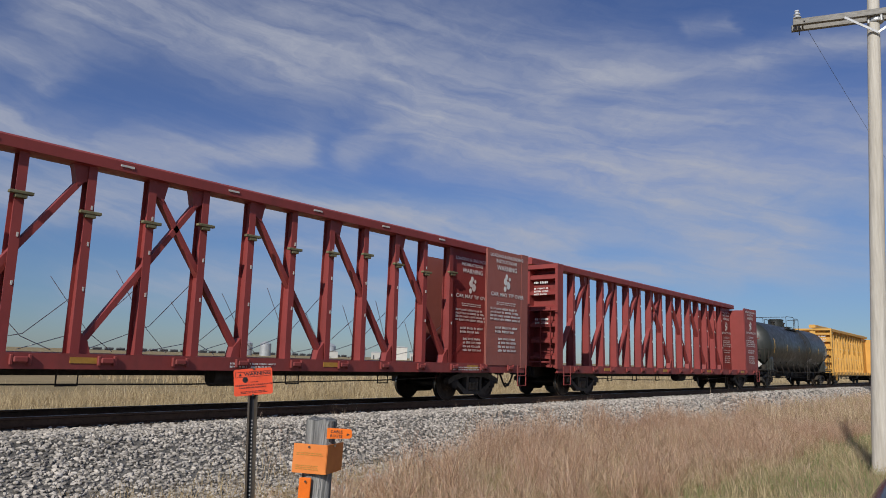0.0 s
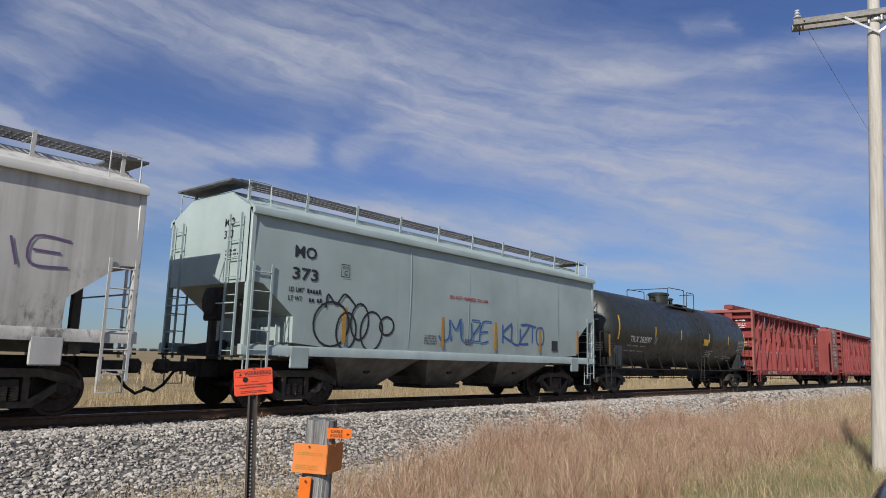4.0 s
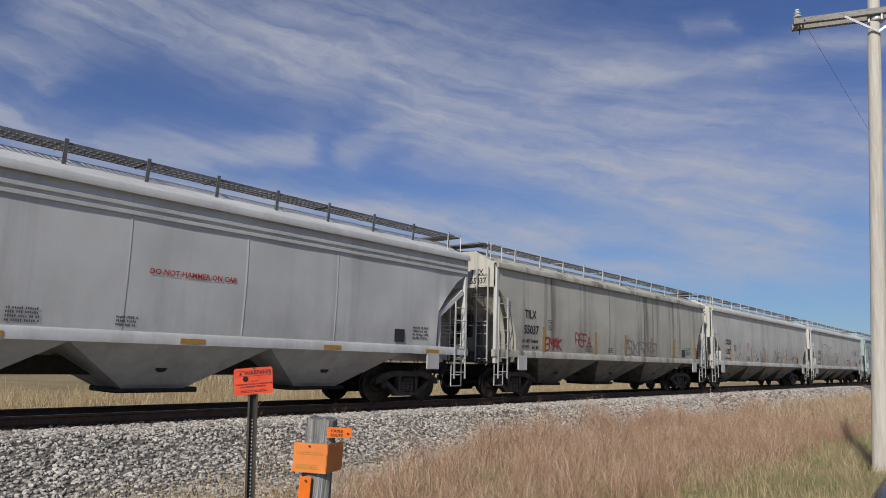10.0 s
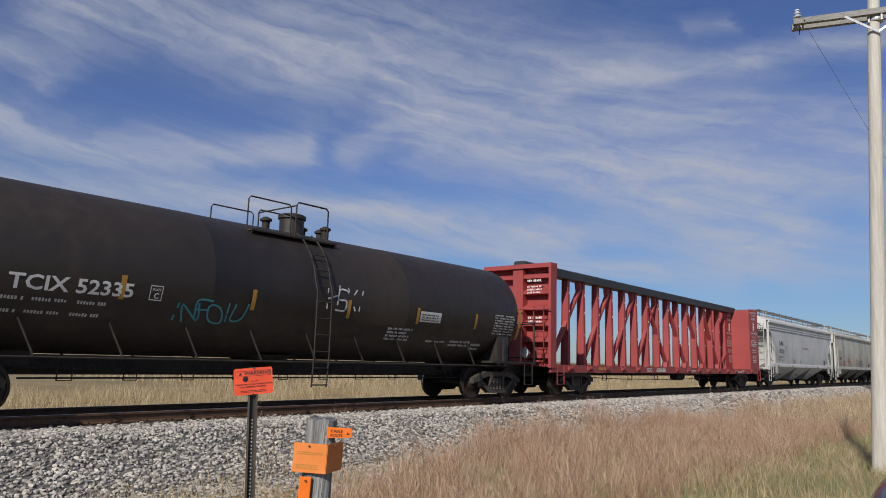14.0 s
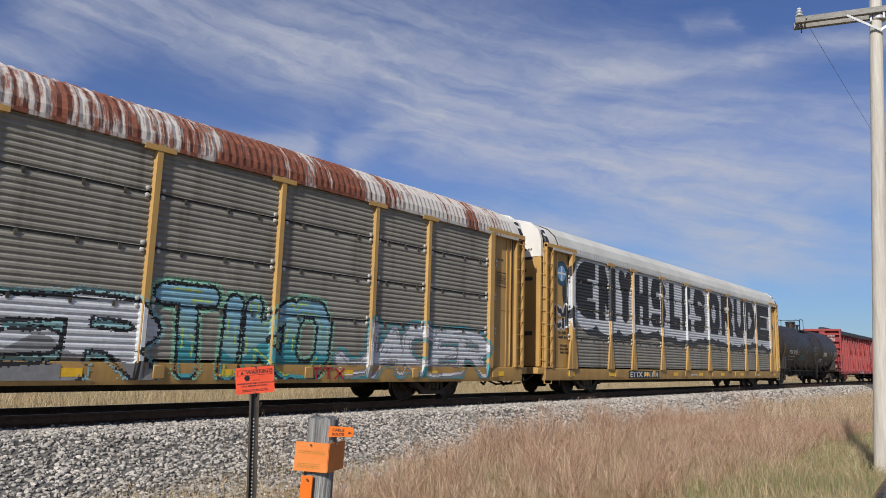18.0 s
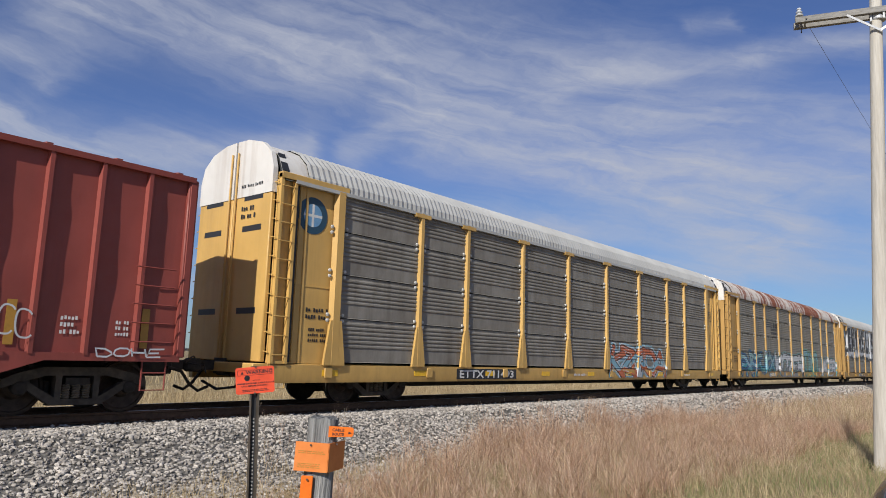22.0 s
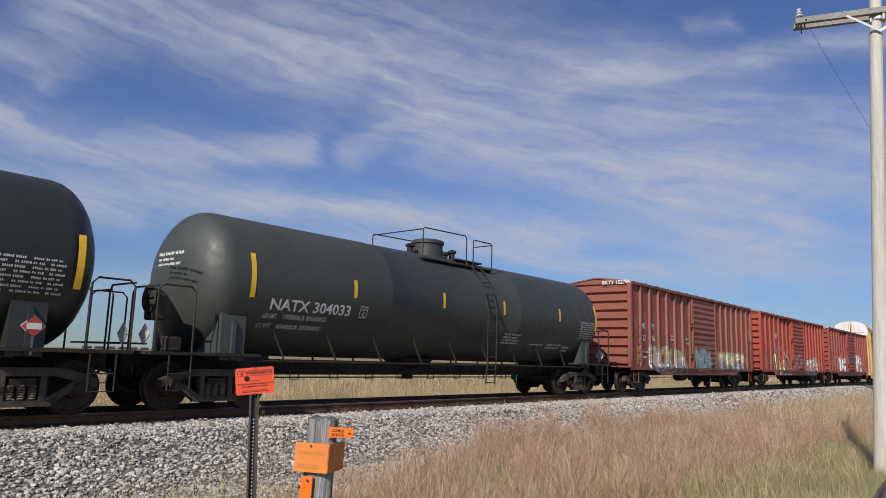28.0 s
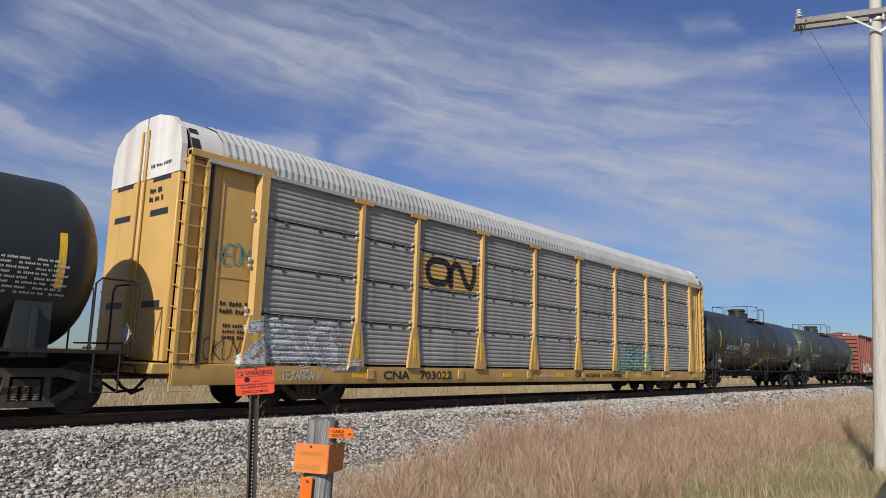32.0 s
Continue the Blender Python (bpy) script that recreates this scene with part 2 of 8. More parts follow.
BOX_RED2 = painted("brighter boxcar red paint", (0.33, 0.056, 0.030), (0.10, 0.032, 0.022), (0.11, 0.032, 0.018), 0.75, 0.55, 0.55, 0.4)
BOX_RED3 = painted("stained boxcar red paint", (0.255, 0.078, 0.055), (0.095, 0.042, 0.026), (0.20, 0.075, 0.03), 0.9, 0.55, 0.6, 0.9)
AR_YELLOW = painted("yellow rack paint", (0.60, 0.37, 0.11), (0.20, 0.12, 0.05), (0.16, 0.06, 0.025), 0.35, 0.35, 0.5, 0.5, (0.5, 1.6))
AR_YELLOW2 = painted("mustard rack paint", (0.46, 0.275, 0.085), (0.15, 0.09, 0.04), (0.14, 0.05, 0.02), 0.45, 0.5, 0.55, 0.7, (0.4, 1.4))
AR_PANEL = painted("galvanised side panel", (0.36, 0.35, 0.33), (0.095, 0.075, 0.055), (0.14, 0.06, 0.03), 0.75, 0.25, 0.5, 0.2)
AR_PANEL2 = painted("dirty side panel", (0.27, 0.255, 0.215), (0.075, 0.058, 0.04), (0.12, 0.05, 0.025), 0.85, 0.25, 0.6, 0.4)
AR_PANEL3 = painted("tan-grey side panel", (0.25, 0.235, 0.205), (0.095, 0.072, 0.052), (0.12, 0.05, 0.025), 0.75, 0.55, 0.6, 0.35, (0.9, 2.4))
SKY_TAG = flat_paint("light blue spray paint", (0.22, 0.42, 0.52))
ORANGE_TAG = flat_paint("orange-red spray paint", (0.52, 0.14, 0.06))
AR_ROOF = painted("galvanised roof sheet", (0.45, 0.45, 0.43), (0.26, 0.24, 0.21), (0.18, 0.07, 0.03), 0.4, 0.0, 0.45, 0.2)


def rusted(n):
    tc = n.add("ShaderNodeTexCoord").outputs["Object"]
    broad = n.noise(n.map(tc, (0.55, 0.05, 0.10)), 1.0, 4.0, 0.6)
    runs = n.noise(n.map(tc, (4.6, 0.35, 0.5)), 1.0, 7.0, 0.75)
    fine = n.noise(tc, 9.0, 8.0, 0.7)
    f = n.math("ADD", n.math("MULTIPLY", n.ramp(broad, 0.36, 0.60), 0.50), n.math("ADD", n.math("MULTIPLY", n.ramp(runs, 0.36, 0.64), 0.62), n.math("MULTIPLY", fine, 0.35)))
    rust = n.mix(n.ramp(fine, 0.35, 0.65), (0.10, 0.030, 0.018), (0.24, 0.075, 0.035))
    surface(n, n.mix(n.ramp(f, 0.66, 0.86), (0.46, 0.43, 0.40), rust), 0.75, 0.0, fine, 0.2, 0.01)


AR_RUST = material("rusted roof sheet", rusted)
AR_WHITE = painted("white end cap paint", (0.66, 0.64, 0.60), (0.30, 0.22, 0.16), (0.20, 0.075, 0.04), 0.6, 0.0, 0.5, 0.9)
IRON = rough_mat("grimy cast steel", (0.018, 0.016, 0.014), (0.050, 0.042, 0.034), 7.0, 0.75, 0.2)
FRAME_IRON = rough_mat("dusty cast steel", (0.030, 0.026, 0.022), (0.105, 0.088, 0.068), 5.0, 0.85, 0.05)
SPRING_IRON = rough_mat("dusty spring steel", (0.085, 0.070, 0.050), (0.20, 0.165, 0.12), 6.0, 0.85, 0.05)
GRATING = rough_mat("galvanised grating", (0.10, 0.10, 0.105), (0.22, 0.22, 0.225), 8.0, 0.6, 0.4)
BRACKET = rough_mat("weathered bracket steel", (0.10, 0.095, 0.05), (0.22, 0.20, 0.11), 8.0, 0.75, 0.1)
WHEEL = rough_mat("wheel steel", (0.030, 0.022, 0.017), (0.075, 0.055, 0.042), 9.0, 0.6, 0.5)
TREAD = rough_mat("polished tread steel", (0.30, 0.29, 0.28), (0.45, 0.44, 0.42), 20.0, 0.3, 1.0, 0.05)
RAILSTEEL = rough_mat("rusty rail steel", (0.075, 0.042, 0.025), (0.15, 0.085, 0.05), 14.0, 0.7, 0.3)
RAILTOP = rough_mat("worn rail head", (0.20, 0.17, 0.15), (0.38, 0.35, 0.32), 20.0, 0.35, 0.9, 0.05)
WHITE_PAINT = flat_paint("white stencil paint", (0.72, 0.72, 0.70))
BLACK_PAINT = flat_paint("black stencil paint", (0.025, 0.026, 0.03))
YELLOW_TAPE = flat_paint("yellow reflector tape", (0.85, 0.50, 0.03), 0.35)
AMBER_TAPE = flat_paint("weathered reflector tape", (0.45, 0.24, 0.04), 0.5)
# placard red toned down, with the shade it hangs in put into the colour
PLACARD = flat_paint("darkened red placard", (0.42, 0.06, 0.05))
MINT_TAG = flat_paint("pale teal spray paint", (0.24, 0.42, 0.43))
RED_TAG = flat_paint("red spray paint", (0.42, 0.035, 0.035))
BLUE_TAG = flat_paint("blue spray paint", (0.055, 0.13, 0.36))
TEAL_TAG = flat_paint("teal spray paint", (0.06, 0.30, 0.34))
GREEN_TAG = flat_paint("pale green spray paint", (0.24, 0.48, 0.34))
WHITE_TAG = flat_paint("pale spray paint", (0.60, 0.62, 0.64))
GREY_TAG = flat_paint("faded spray paint", (0.24, 0.24, 0.24))
SHADOW_TAG = flat_paint("dark grey roller paint", (0.045, 0.048, 0.05))
CREAM_TAG = flat_paint("cream spray paint", (0.62, 0.56, 0.34))
PURPLE_TAG = flat_paint("faded violet spray paint", (0.16, 0.10, 0.22))
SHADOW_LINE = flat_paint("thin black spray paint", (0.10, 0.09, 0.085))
GREY_LIGHT = painted("light steel fittings", (0.52, 0.52, 0.50), (0.16, 0.14, 0.11), (0.2, 0.1, 0.05), 0.2, 0.3)
ORANGE = flat_paint("orange marker plastic", (0.90, 0.19, 0.015), 0.45)
REDORANGE = flat_paint("red-orange sign enamel", (0.86, 0.10, 0.04), 0.45)

# ---------------------------------------------------------------- mesh tools


def fin(bm, name):
    bmesh.ops.recalc_face_normals(bm, faces=bm.faces)
    me = bpy.data.meshes.new(name)
    bm.to_mesh(me)
    bm.free()
    return me


def smooth(me, angle=40):
    if len(me.polygons):
        me.shade_smooth()
        me.set_sharp_from_angle(angle=radians(angle))
    return me


def part(name, bm, mat, parent, label="", soft=True, m=None):
    me = bm if isinstance(bm, bpy.types.Mesh) else fin(bm, name)
    if soft and not isinstance(bm, bpy.types.Mesh):
        smooth(me)
    if not me.materials:
        me.materials.append(mat)
    ob = new(name, me)
    ob.parent = parent
    if m is not None:
        ob.matrix_basis = m
    return tagged(ob, label)


def box(bm, x0, x1, y0, y1, z0, z1, ch=0.0):
    x0, x1, y0, y1, z0, z1 = min(x0, x1), max(x0, x1), min(y0, y1), max(y0, y1), min(z0, z1), max(z0, z1)
    v = [bm.verts.new((x, y, z)) for x in (x0, x1) for y in (y0, y1) for z in (z0, z1)]
    f = [bm.faces.new([v[i] for i in q]) for q in ((0, 1, 3, 2), (4, 6, 7, 5), (0, 4, 5, 1), (2, 3, 7, 6), (0, 2, 6, 4), (1, 5, 7, 3))]
    if ch:
        es = list({e for q in f for e in q.edges})
        bmesh.ops.bevel(bm, geom=es, offset=ch, segments=1, affect="EDGES")


def prism(bm, pts, axis, a, b):
    """A polygon extruded along one axis from a to b. pts: (u, v) in the other two axes, in order."""

    def at(u, v, w):
        return (w, u, v) if axis == "x" else (u, w, v) if axis == "y" else (u, v, w)

    lo = [bm.verts.new(at(u, v, a)) for u, v in pts]
    hi = [bm.verts.new(at(u, v, b)) for u, v in pts]
    n = len(pts)
    bm.faces.new(lo)
    bm.faces.new(hi[::-1])
    for i in range(n):
        bm.faces.new((lo[i], hi[i], hi[(i + 1) % n], lo[(i + 1) % n]))


def beam(bm, p, q, w, h=None):
    """A rectangular bar from p to q."""
    p, q, h = Vector(p), Vector(q), h or w
    d = (q - p).normalized()
    up = Vector((0, 0, 1)) if abs(d.z) < 0.95 else Vector((0, 1, 0))
    s = d.cross(up).normalized() * w / 2
    u = s.cross(d).normalized() * h / 2
    a = [bm.verts.new(p + i * s + j * u) for i, j in ((-1, -1), (1, -1), (1, 1), (-1, 1))]
    b = [bm.verts.new(q + i * s + j * u) for i, j in ((-1, -1), (1, -1), (1, 1), (-1, 1))]
    bm.faces.new(a)
    bm.faces.new(b[::-1])
    for i in range(4):
        bm.faces.new((a[i], b[i], b[(i + 1) % 4], a[(i + 1) % 4]))


def tube(bm, pts, r=0.016, n=6):
    """A round bar along a path."""
    pts = [Vector(p) for p in pts]
    rings = []
    for i, p in enumerate(pts):
        d = (pts[min(i + 1, len(pts) - 1)] - pts[max(i - 1, 0)]).normalized()
        up = Vector((0, 0, 1)) if abs(d.z) < 0.9 else Vector((0, 1, 0))
        s = d.cross(up).normalized()
        u = s.cross(d)
        rings.append([bm.verts.new(p + r * (math.cos(k * math.tau / n) * s + math.sin(k * math.tau / n) * u)) for k in range(n)])
    for a, b in zip(rings, rings[1:]):
        for k in range(n):
            bm.faces.new((a[k], a[(k + 1) % n], b[(k + 1) % n], b[k]))
    bm.faces.new(rings[0][::-1])
    bm.faces.new(rings[-1])


def lathe(bm, prof, axis="y", n=24, c=(0, 0, 0)):
    """A turned shape: prof of (radius, along the axis)."""
    rings = []
    for r, w in prof:
        ring = []
        for k in range(n):
            a, b = r * math.cos(k * math.tau / n), r * math.sin(k * math.tau / n)
            p = {"x": (w, a, b), "y": (a, w, b), "z": (a, b, w)}[axis]
            ring.append(bm.verts.new((p[0] + c[0], p[1] + c[1], p[2] + c[2])))
        rings.append(ring)
    for a, b in zip(rings, rings[1:]):
        for k in range(n):
            bm.faces.new((a[k], a[(k + 1) % n], b[(k + 1) % n], b[k]))
    if prof[0][0] > 1e-4:
        bm.faces.new(rings[0][::-1])
    if prof[-1][0] > 1e-4:
        bm.faces.new(rings[-1])


def sheet(name, verts, faces):
    me = bpy.data.meshes.new(name)
    me.from_pydata(verts, [], faces)
    return me


def write(text, size, place, mat, parent, name="lettering", wide=1.0, label="", span=0.0):
    """Lettering laid on a surface; place(u, v) gives the point. size: the height of a capital."""
    v, f = letters(text, size)
    if span:
        wide = span / max(p[0] for p in v)
    return part(name, sheet(name, [place(a * wide, b) for a, b in v], f), mat, parent, label)


def side(x, z, y=-1.6):
    """The near side of a car as a place for lettering, reading along the car."""
    return lambda u, v: (x + u, y - 0.006, z + v)


def hop_side(x, z, zt):
    """The bulged near side of a hopper as a place for lettering."""
    return lambda u, v: (x + u, -1.593 - 0.045 * math.sin(math.pi * min(1.0, max(0.0, (z + v - 1.3) / (zt - 1.3)))), z + v)


def plate_c(place, mat, parent, w=0.26):
    """A small framed clearance mark."""
    for a, b, c, d in ((0, 1, 0, 0.06), (0, 1, 0.94, 1), (0, 0.06, 0, 1), (0.94, 1, 0, 1)):
        part("frame_line", sheet("frame_line", [place(w * p, w * 1.15 * q) for p, q in ((a, c), (b, c), (b, d), (a, d))], [(0, 1, 2, 3)]), mat, parent)
    write("C", w * 0.42, lambda u, v: place(w * 0.33 + u, w * 0.16 + v), mat, parent)
    write("PLATE", w * 0.16, lambda u, v: place(w * 0.17 + u, w * 0.76 + v), mat, parent, span=w * 0.66)


def round_side(x, z, r, zc):
    a0 = math.asin(max(-1, min(1, (z - zc) / r)))

    def place(u, v):
        a = a0 + v / r
        return (x + u, -(r + 0.012) * math.cos(a), zc + (r + 0.012) * math.sin(a))

    return place


def stencils(blocks, place, mat, parent, name="stencil_block"):
    """Rows of unreadable small lettering as upright bars grouped into words. blocks: (u, v, width, height, rows)."""
    vs, fs = [], []
    rnd = random.Random(len(blocks) * 7 + int(blocks[0][2] * 100))
    for u, v, w, h, rows in blocks:
        rh = h / rows
        for i in range(rows):
            zz, a = v + h - (i + 1) * rh, 0.0
            stop = w * rnd.uniform(0.8, 1.0)
            while a < stop:
                for _ in range(rnd.randint(2, 6)):
                    b = a + 0.34 * rh
                    if b > w:
                        break
                    k, lo, hi = len(vs), rnd.choice((0.0, 0.0, 0.08)), rnd.choice((0.62, 0.62, 0.5))
                    vs += [place(u + a, zz + lo * rh), place(u + b, zz + lo * rh), place(u + b, zz + hi * rh), place(u + a, zz + hi * rh)]
                    fs.append((k, k + 1, k + 2, k + 3))
                    a = b + 0.16 * rh
                a += 0.40 * rh
    return tagged(part(name, sheet(name, vs, fs), mat, parent), kind="stuff")


def ribbon(pts, w):
    """A brushed line in (u, v): points and faces of a band w wide along pts."""
    vs, fs = [], []
    p = [Vector((a, b, 0)) for a, b in pts]
    for i, c in enumerate(p):
        d = (p[min(i + 1, len(p) - 1)] - p[max(i - 1, 0)]).normalized()
        s = Vector((-d.y, d.x, 0)) * w / 2
        vs += [tuple((c + s)[:2]), tuple((c - s)[:2])]
    for i in range(len(p) - 1):
        fs.append((2 * i, 2 * i + 1, 2 * i + 3, 2 * i + 2))
    return vs, fs


def curve(pts, n=8):
    out = []
    P = [pts[0], *pts, pts[-1]]
    for i in range(1, len(P) - 2):
        for k in range(n):
            t = k / n
            out.append(tuple(0.5 * (2 * P[i][j] + (P[i + 1][j] - P[i - 1][j]) * t + (2 * P[i - 1][j] - 5 * P[i][j] + 4 * P[i + 1][j] - P[i + 2][j]) * t * t
                                    + (3 * P[i][j] - P[i - 1][j] - 3 * P[i + 1][j] + P[i + 2][j]) * t**3) for j in (0, 1)))
    out.append(tuple(pts[-1]))
    return out


GLYPHS = {"A": "00 48 80;23 63", "B": "00 08 68 75 54 04;54 73 60 00", "C": "87 68 28 06 02 20 60 81", "D": "00 08 58 85 83 50 00", "E": "88 08 00 80;04 64", "F": "00 08 88;04 64",
          "G": "87 68 28 06 02 20 60 83 53", "H": "00 08;80 88;04 84", "I": "40 48", "J": "88 82 60 20 02", "K": "00 08;88 04 80", "L": "08 00 80", "M": "00 08 44 88 80", "N": "00 08 80 88",
          "O": "20 02 06 28 68 86 82 60 20", "P": "00 08 68 86 64 04", "R": "00 08 68 86 64 04;44 80", "S": "87 68 18 06 14 74 82 70 00", "T": "08 88;48 40", "U": "08 02 20 60 82 88",
          "V": "08 40 88", "W": "08 20 45 60 88", "X": "00 88;08 80", "Y": "08 44 88;44 40", "Z": "08 88 00 80"}


def word_rows(text, x0, x1, z0, z1, seed=0, wild=0.0, gap=0.2, bend=0):
    """The pen strokes of a word as rows of points; wild: how far the letters lean, hop and overlap. A star is any letter."""
    rnd = random.Random(seed)
    w = (x1 - x0) / len(text)
    out = []
    for i, ch in enumerate(text):
        ch = rnd.choice(sorted(GLYPHS)) if ch == "*" else ch
        up, lean, fat, turn = (rnd.uniform(-wild, wild) for _ in range(4))
        for s in GLYPHS[ch].split(";"):
            pts = []
            for p in s.split():
                u, v = int(p[0]) / 8, int(p[1]) / 8
                u, v = u + turn * 0.5 * (v - 0.5) * (u - 0.3), v + turn * 0.6 * (u - 0.5)
                pts.append((x0 + w * (i + gap / 2 + (1 - gap) * (1 + 0.6 * abs(fat)) * u + lean * (v - 0.5)), z0 + (z1 - z0) * (0.3 * up + (1 - 0.3 * abs(up)) * v)))
            out.append(curve(pts, bend) if bend and len(pts) > 2 else pts)
    return out


def reach(rows, x0, x1, z0, z1, su, sv, block=False):
    """How far each cell of a grid lies from the rows."""
    u, v = np.arange(x0, x1, su), np.arange(z0, z1, sv)
    U, V = np.meshgrid(u + su / 2, v + sv / 2, indexing="ij")
    best = np.full(U.shape, 9.0)
    for r in rows:
        for (a, b), (c, d) in zip(r, r[1:]):
            dx, dy = c - a, d - b
            t = np.clip(((U - a) * dx + (V - b) * dy) / (dx * dx + dy * dy + 1e-9), 0, 1)
            p, q = np.abs(U - a - t * dx), np.abs(V - b - t * dy)
            best = np.minimum(best, np.maximum(p, q) if block else np.hypot(p, q))
    return u, v, U, V, best


def coat(name, mask, u, v, skin, lift, mat, car, cuts=(), label=""):
    """Paint over the masked cells, as upright slips laid on a surface whose depth is skin(x, z), split at the heights in cuts."""
    su, sv = u[1] - u[0], v[1] - v[0]
    vs, fs = [], []
    cuts = np.array(sorted(cuts))
    for i in range(len(u)):
        e = np.nonzero(np.diff(np.concatenate([[0], mask[i].astype(int), [0]])))[0]
        for lo, hi in zip(e[::2], e[1::2]):
            a, b = v[0] + lo * sv, v[0] + hi * sv
            zs = [a, *cuts[(cuts > a + 0.003) & (cuts < b - 0.003)], b]
            for z in zs:
                for x in (u[i], u[i] + su):
                    vs.append((x, skin(x, z) - lift, z))
            k = len(vs) - 2 * len(zs)
            fs += [(k + 2 * j, k + 2 * j + 1, k + 2 * j + 3, k + 2 * j + 2) for j in range(len(zs) - 1)]
    if fs:
        return tagged(part(name, sheet(name, vs, fs), mat, car, label), kind="stuff")


def mural(rows, box_, thick, fills, outline, halo, skin, car, cuts=(), seed=0, su=0.035, sv=0.022, wear=0.0, shine=None, back=None, z_min=-9.0):
    """A sprayed piece: backdrop, halo, outline, fill in bands of colour, thin highlights."""
    x0, x1, z0, z1 = box_
    m = 2.4 * thick
    u, v, U, V, d = reach(rows, x0 - m, x1 + m, max(z_min, z0 - m), z1 + m, su, sv)
    rng = np.random.default_rng(seed)
    d = d * (1.0 + 0.06 * rng.standard_normal(d.shape))
    keep = rng.uniform(0, 1, d.shape) >= wear
    if back:
        coat("painted_backdrop", (d < 2.3 * thick) & keep, u, v, skin, 0.003, back, car, cuts)
    if halo:
        coat("painted_halo", (d < 1.75 * thick) & keep, u, v, skin, 0.0045, halo, car, cuts)
    if outline:
        coat("painted_outline", (d < 1.38 * thick) & keep, u, v, skin, 0.006, outline, car, cuts)
    wave = (V - z0) / (z1 - z0) + 0.13 * np.sin(U * 2.3 + seed) + 0.08 * np.sin(U * 6.1)
    k = len(fills)
    for i, mat in enumerate(fills):
        lo, hi = (-9 if i == 0 else i / k), (9 if i == k - 1 else (i + 1) / k)
        coat("painted_fill", (d < thick) & (wave >= lo) & (wave < hi) & keep, u, v, skin, 0.0075, mat, car, cuts)
    if shine:
        coat("painted_shine", (np.abs(d - 0.55 * thick) < 0.10 * thick) & (np.sin(U * 5 + V * 7) > 0.2), u, v, skin, 0.009, shine, car, cuts)


def tag_lines(rows, place, mat, parent, thick=0.03):
    """A line tag, each stroke a band of paint of its own."""
    for r in rows:
        v, f = ribbon(r, thick)
        part("tag_stroke", sheet("tag_stroke", [place(a, b) for a, b in v], f), mat, parent)


# ---------------------------------------------------------------- ground, ballast, track
GROUND_Y = [(-2600, -0.4), (-60, -0.4), (-15, -0.42), (-12, -0.6), (-9, -0.95), (-7, -1.05), (-4.6, -1.0), (-3.4, -0.98), (-2, -0.9), (0, -0.9), (2.5, -0.9),
            (4.6, -1.1), (8, -1.2), (14, -0.9), (24, -0.85), (60, -0.7), (200, -0.5), (800, -0.2), (2600, 0.0)]


def ground_z(y):
    return float(np.interp(y, [a for a, _ in GROUND_Y], [b for _, b in GROUND_Y]))


def earth(n):
    tc = n.add("ShaderNodeTexCoord").outputs["Object"]
    big, mid, fine = n.noise(tc, 0.02, 4.0), n.noise(n.map(tc, (0.5, 1, 1)), 0.35, 6.0, 0.65), n.noise(tc, 7.0, 8.0, 0.7)
    col = n.mix(n.ramp(mid, 0.35, 0.65), (0.20, 0.155, 0.085), (0.34, 0.265, 0.15))
    col = n.mix(n.ramp(big, 0.4, 0.6, 0.0, 0.5), col, (0.25, 0.20, 0.125))
    col = n.mix(n.ramp(fine, 0.45, 0.7, 0.0, 0.6), col, (0.12, 0.095, 0.055))
    surface(n, col, 0.95, 0.0, fine, 0.6, 0.05, 0.1)


EARTH = material("dry prairie ground", earth)


def ground():
    xs = [-2600, -800, -300, -100, -40] + list(np.arange(-20, 90, 1.0)) + [110, 160, 300, 800, 2600]
    ys = [-2600, -300, -60, -25] + list(np.arange(-16, 30, 0.6)) + [40, 60, 100, 200, 400, 800, 2600]
    vs = []
    for x in xs:
        for y in ys:
            b = noise.noise((x * 0.5, y * 0.5, 0)) * 0.05 if -16 < y < 28 else 0
            if y > 3.5:
                b *= 2.4
            vs.append((x, y, ground_z(y) + b))
    k = len(ys)
    fs = [(i * k + j, (i + 1) * k + j, (i + 1) * k + j + 1, i * k + j + 1) for i in range(len(xs) - 1) for j in range(k - 1)]
    ob = new("ground", smooth(sheet("ground", vs, fs)))
    ob.data.materials.append(EARTH)
    return tagged(ob, "flat dry prairie ground with tan autumn grass", "ground", kind="structure")


ground()

# bed colour is darkened to paint the shade in gaps between the loose stones
BALLAST = rough_mat("dark ballast bed", (0.035, 0.033, 0.030), (0.20, 0.19, 0.175), 16.0, 0.9, 0.0, 0.9, 0.04)
STONE = rough_mat("crushed stone", (0.085, 0.077, 0.068), (0.63, 0.58, 0.52), 9.0, 0.85, 0.0, 0.3, 0.01, 0.3, True)
BED = [(-4.3, -1.06), (-3.6, -0.93), (-2.15, -0.24), (-1.9, -0.20), (-1.3, -0.20), (1.3, -0.20), (1.9, -0.20), (2.15, -0.24), (3.8, -1.0), (4.2, -1.12)]


def bed_z(y):
    return float(np.interp(y, [a for a, _ in BED], [b for _, b in BED]))


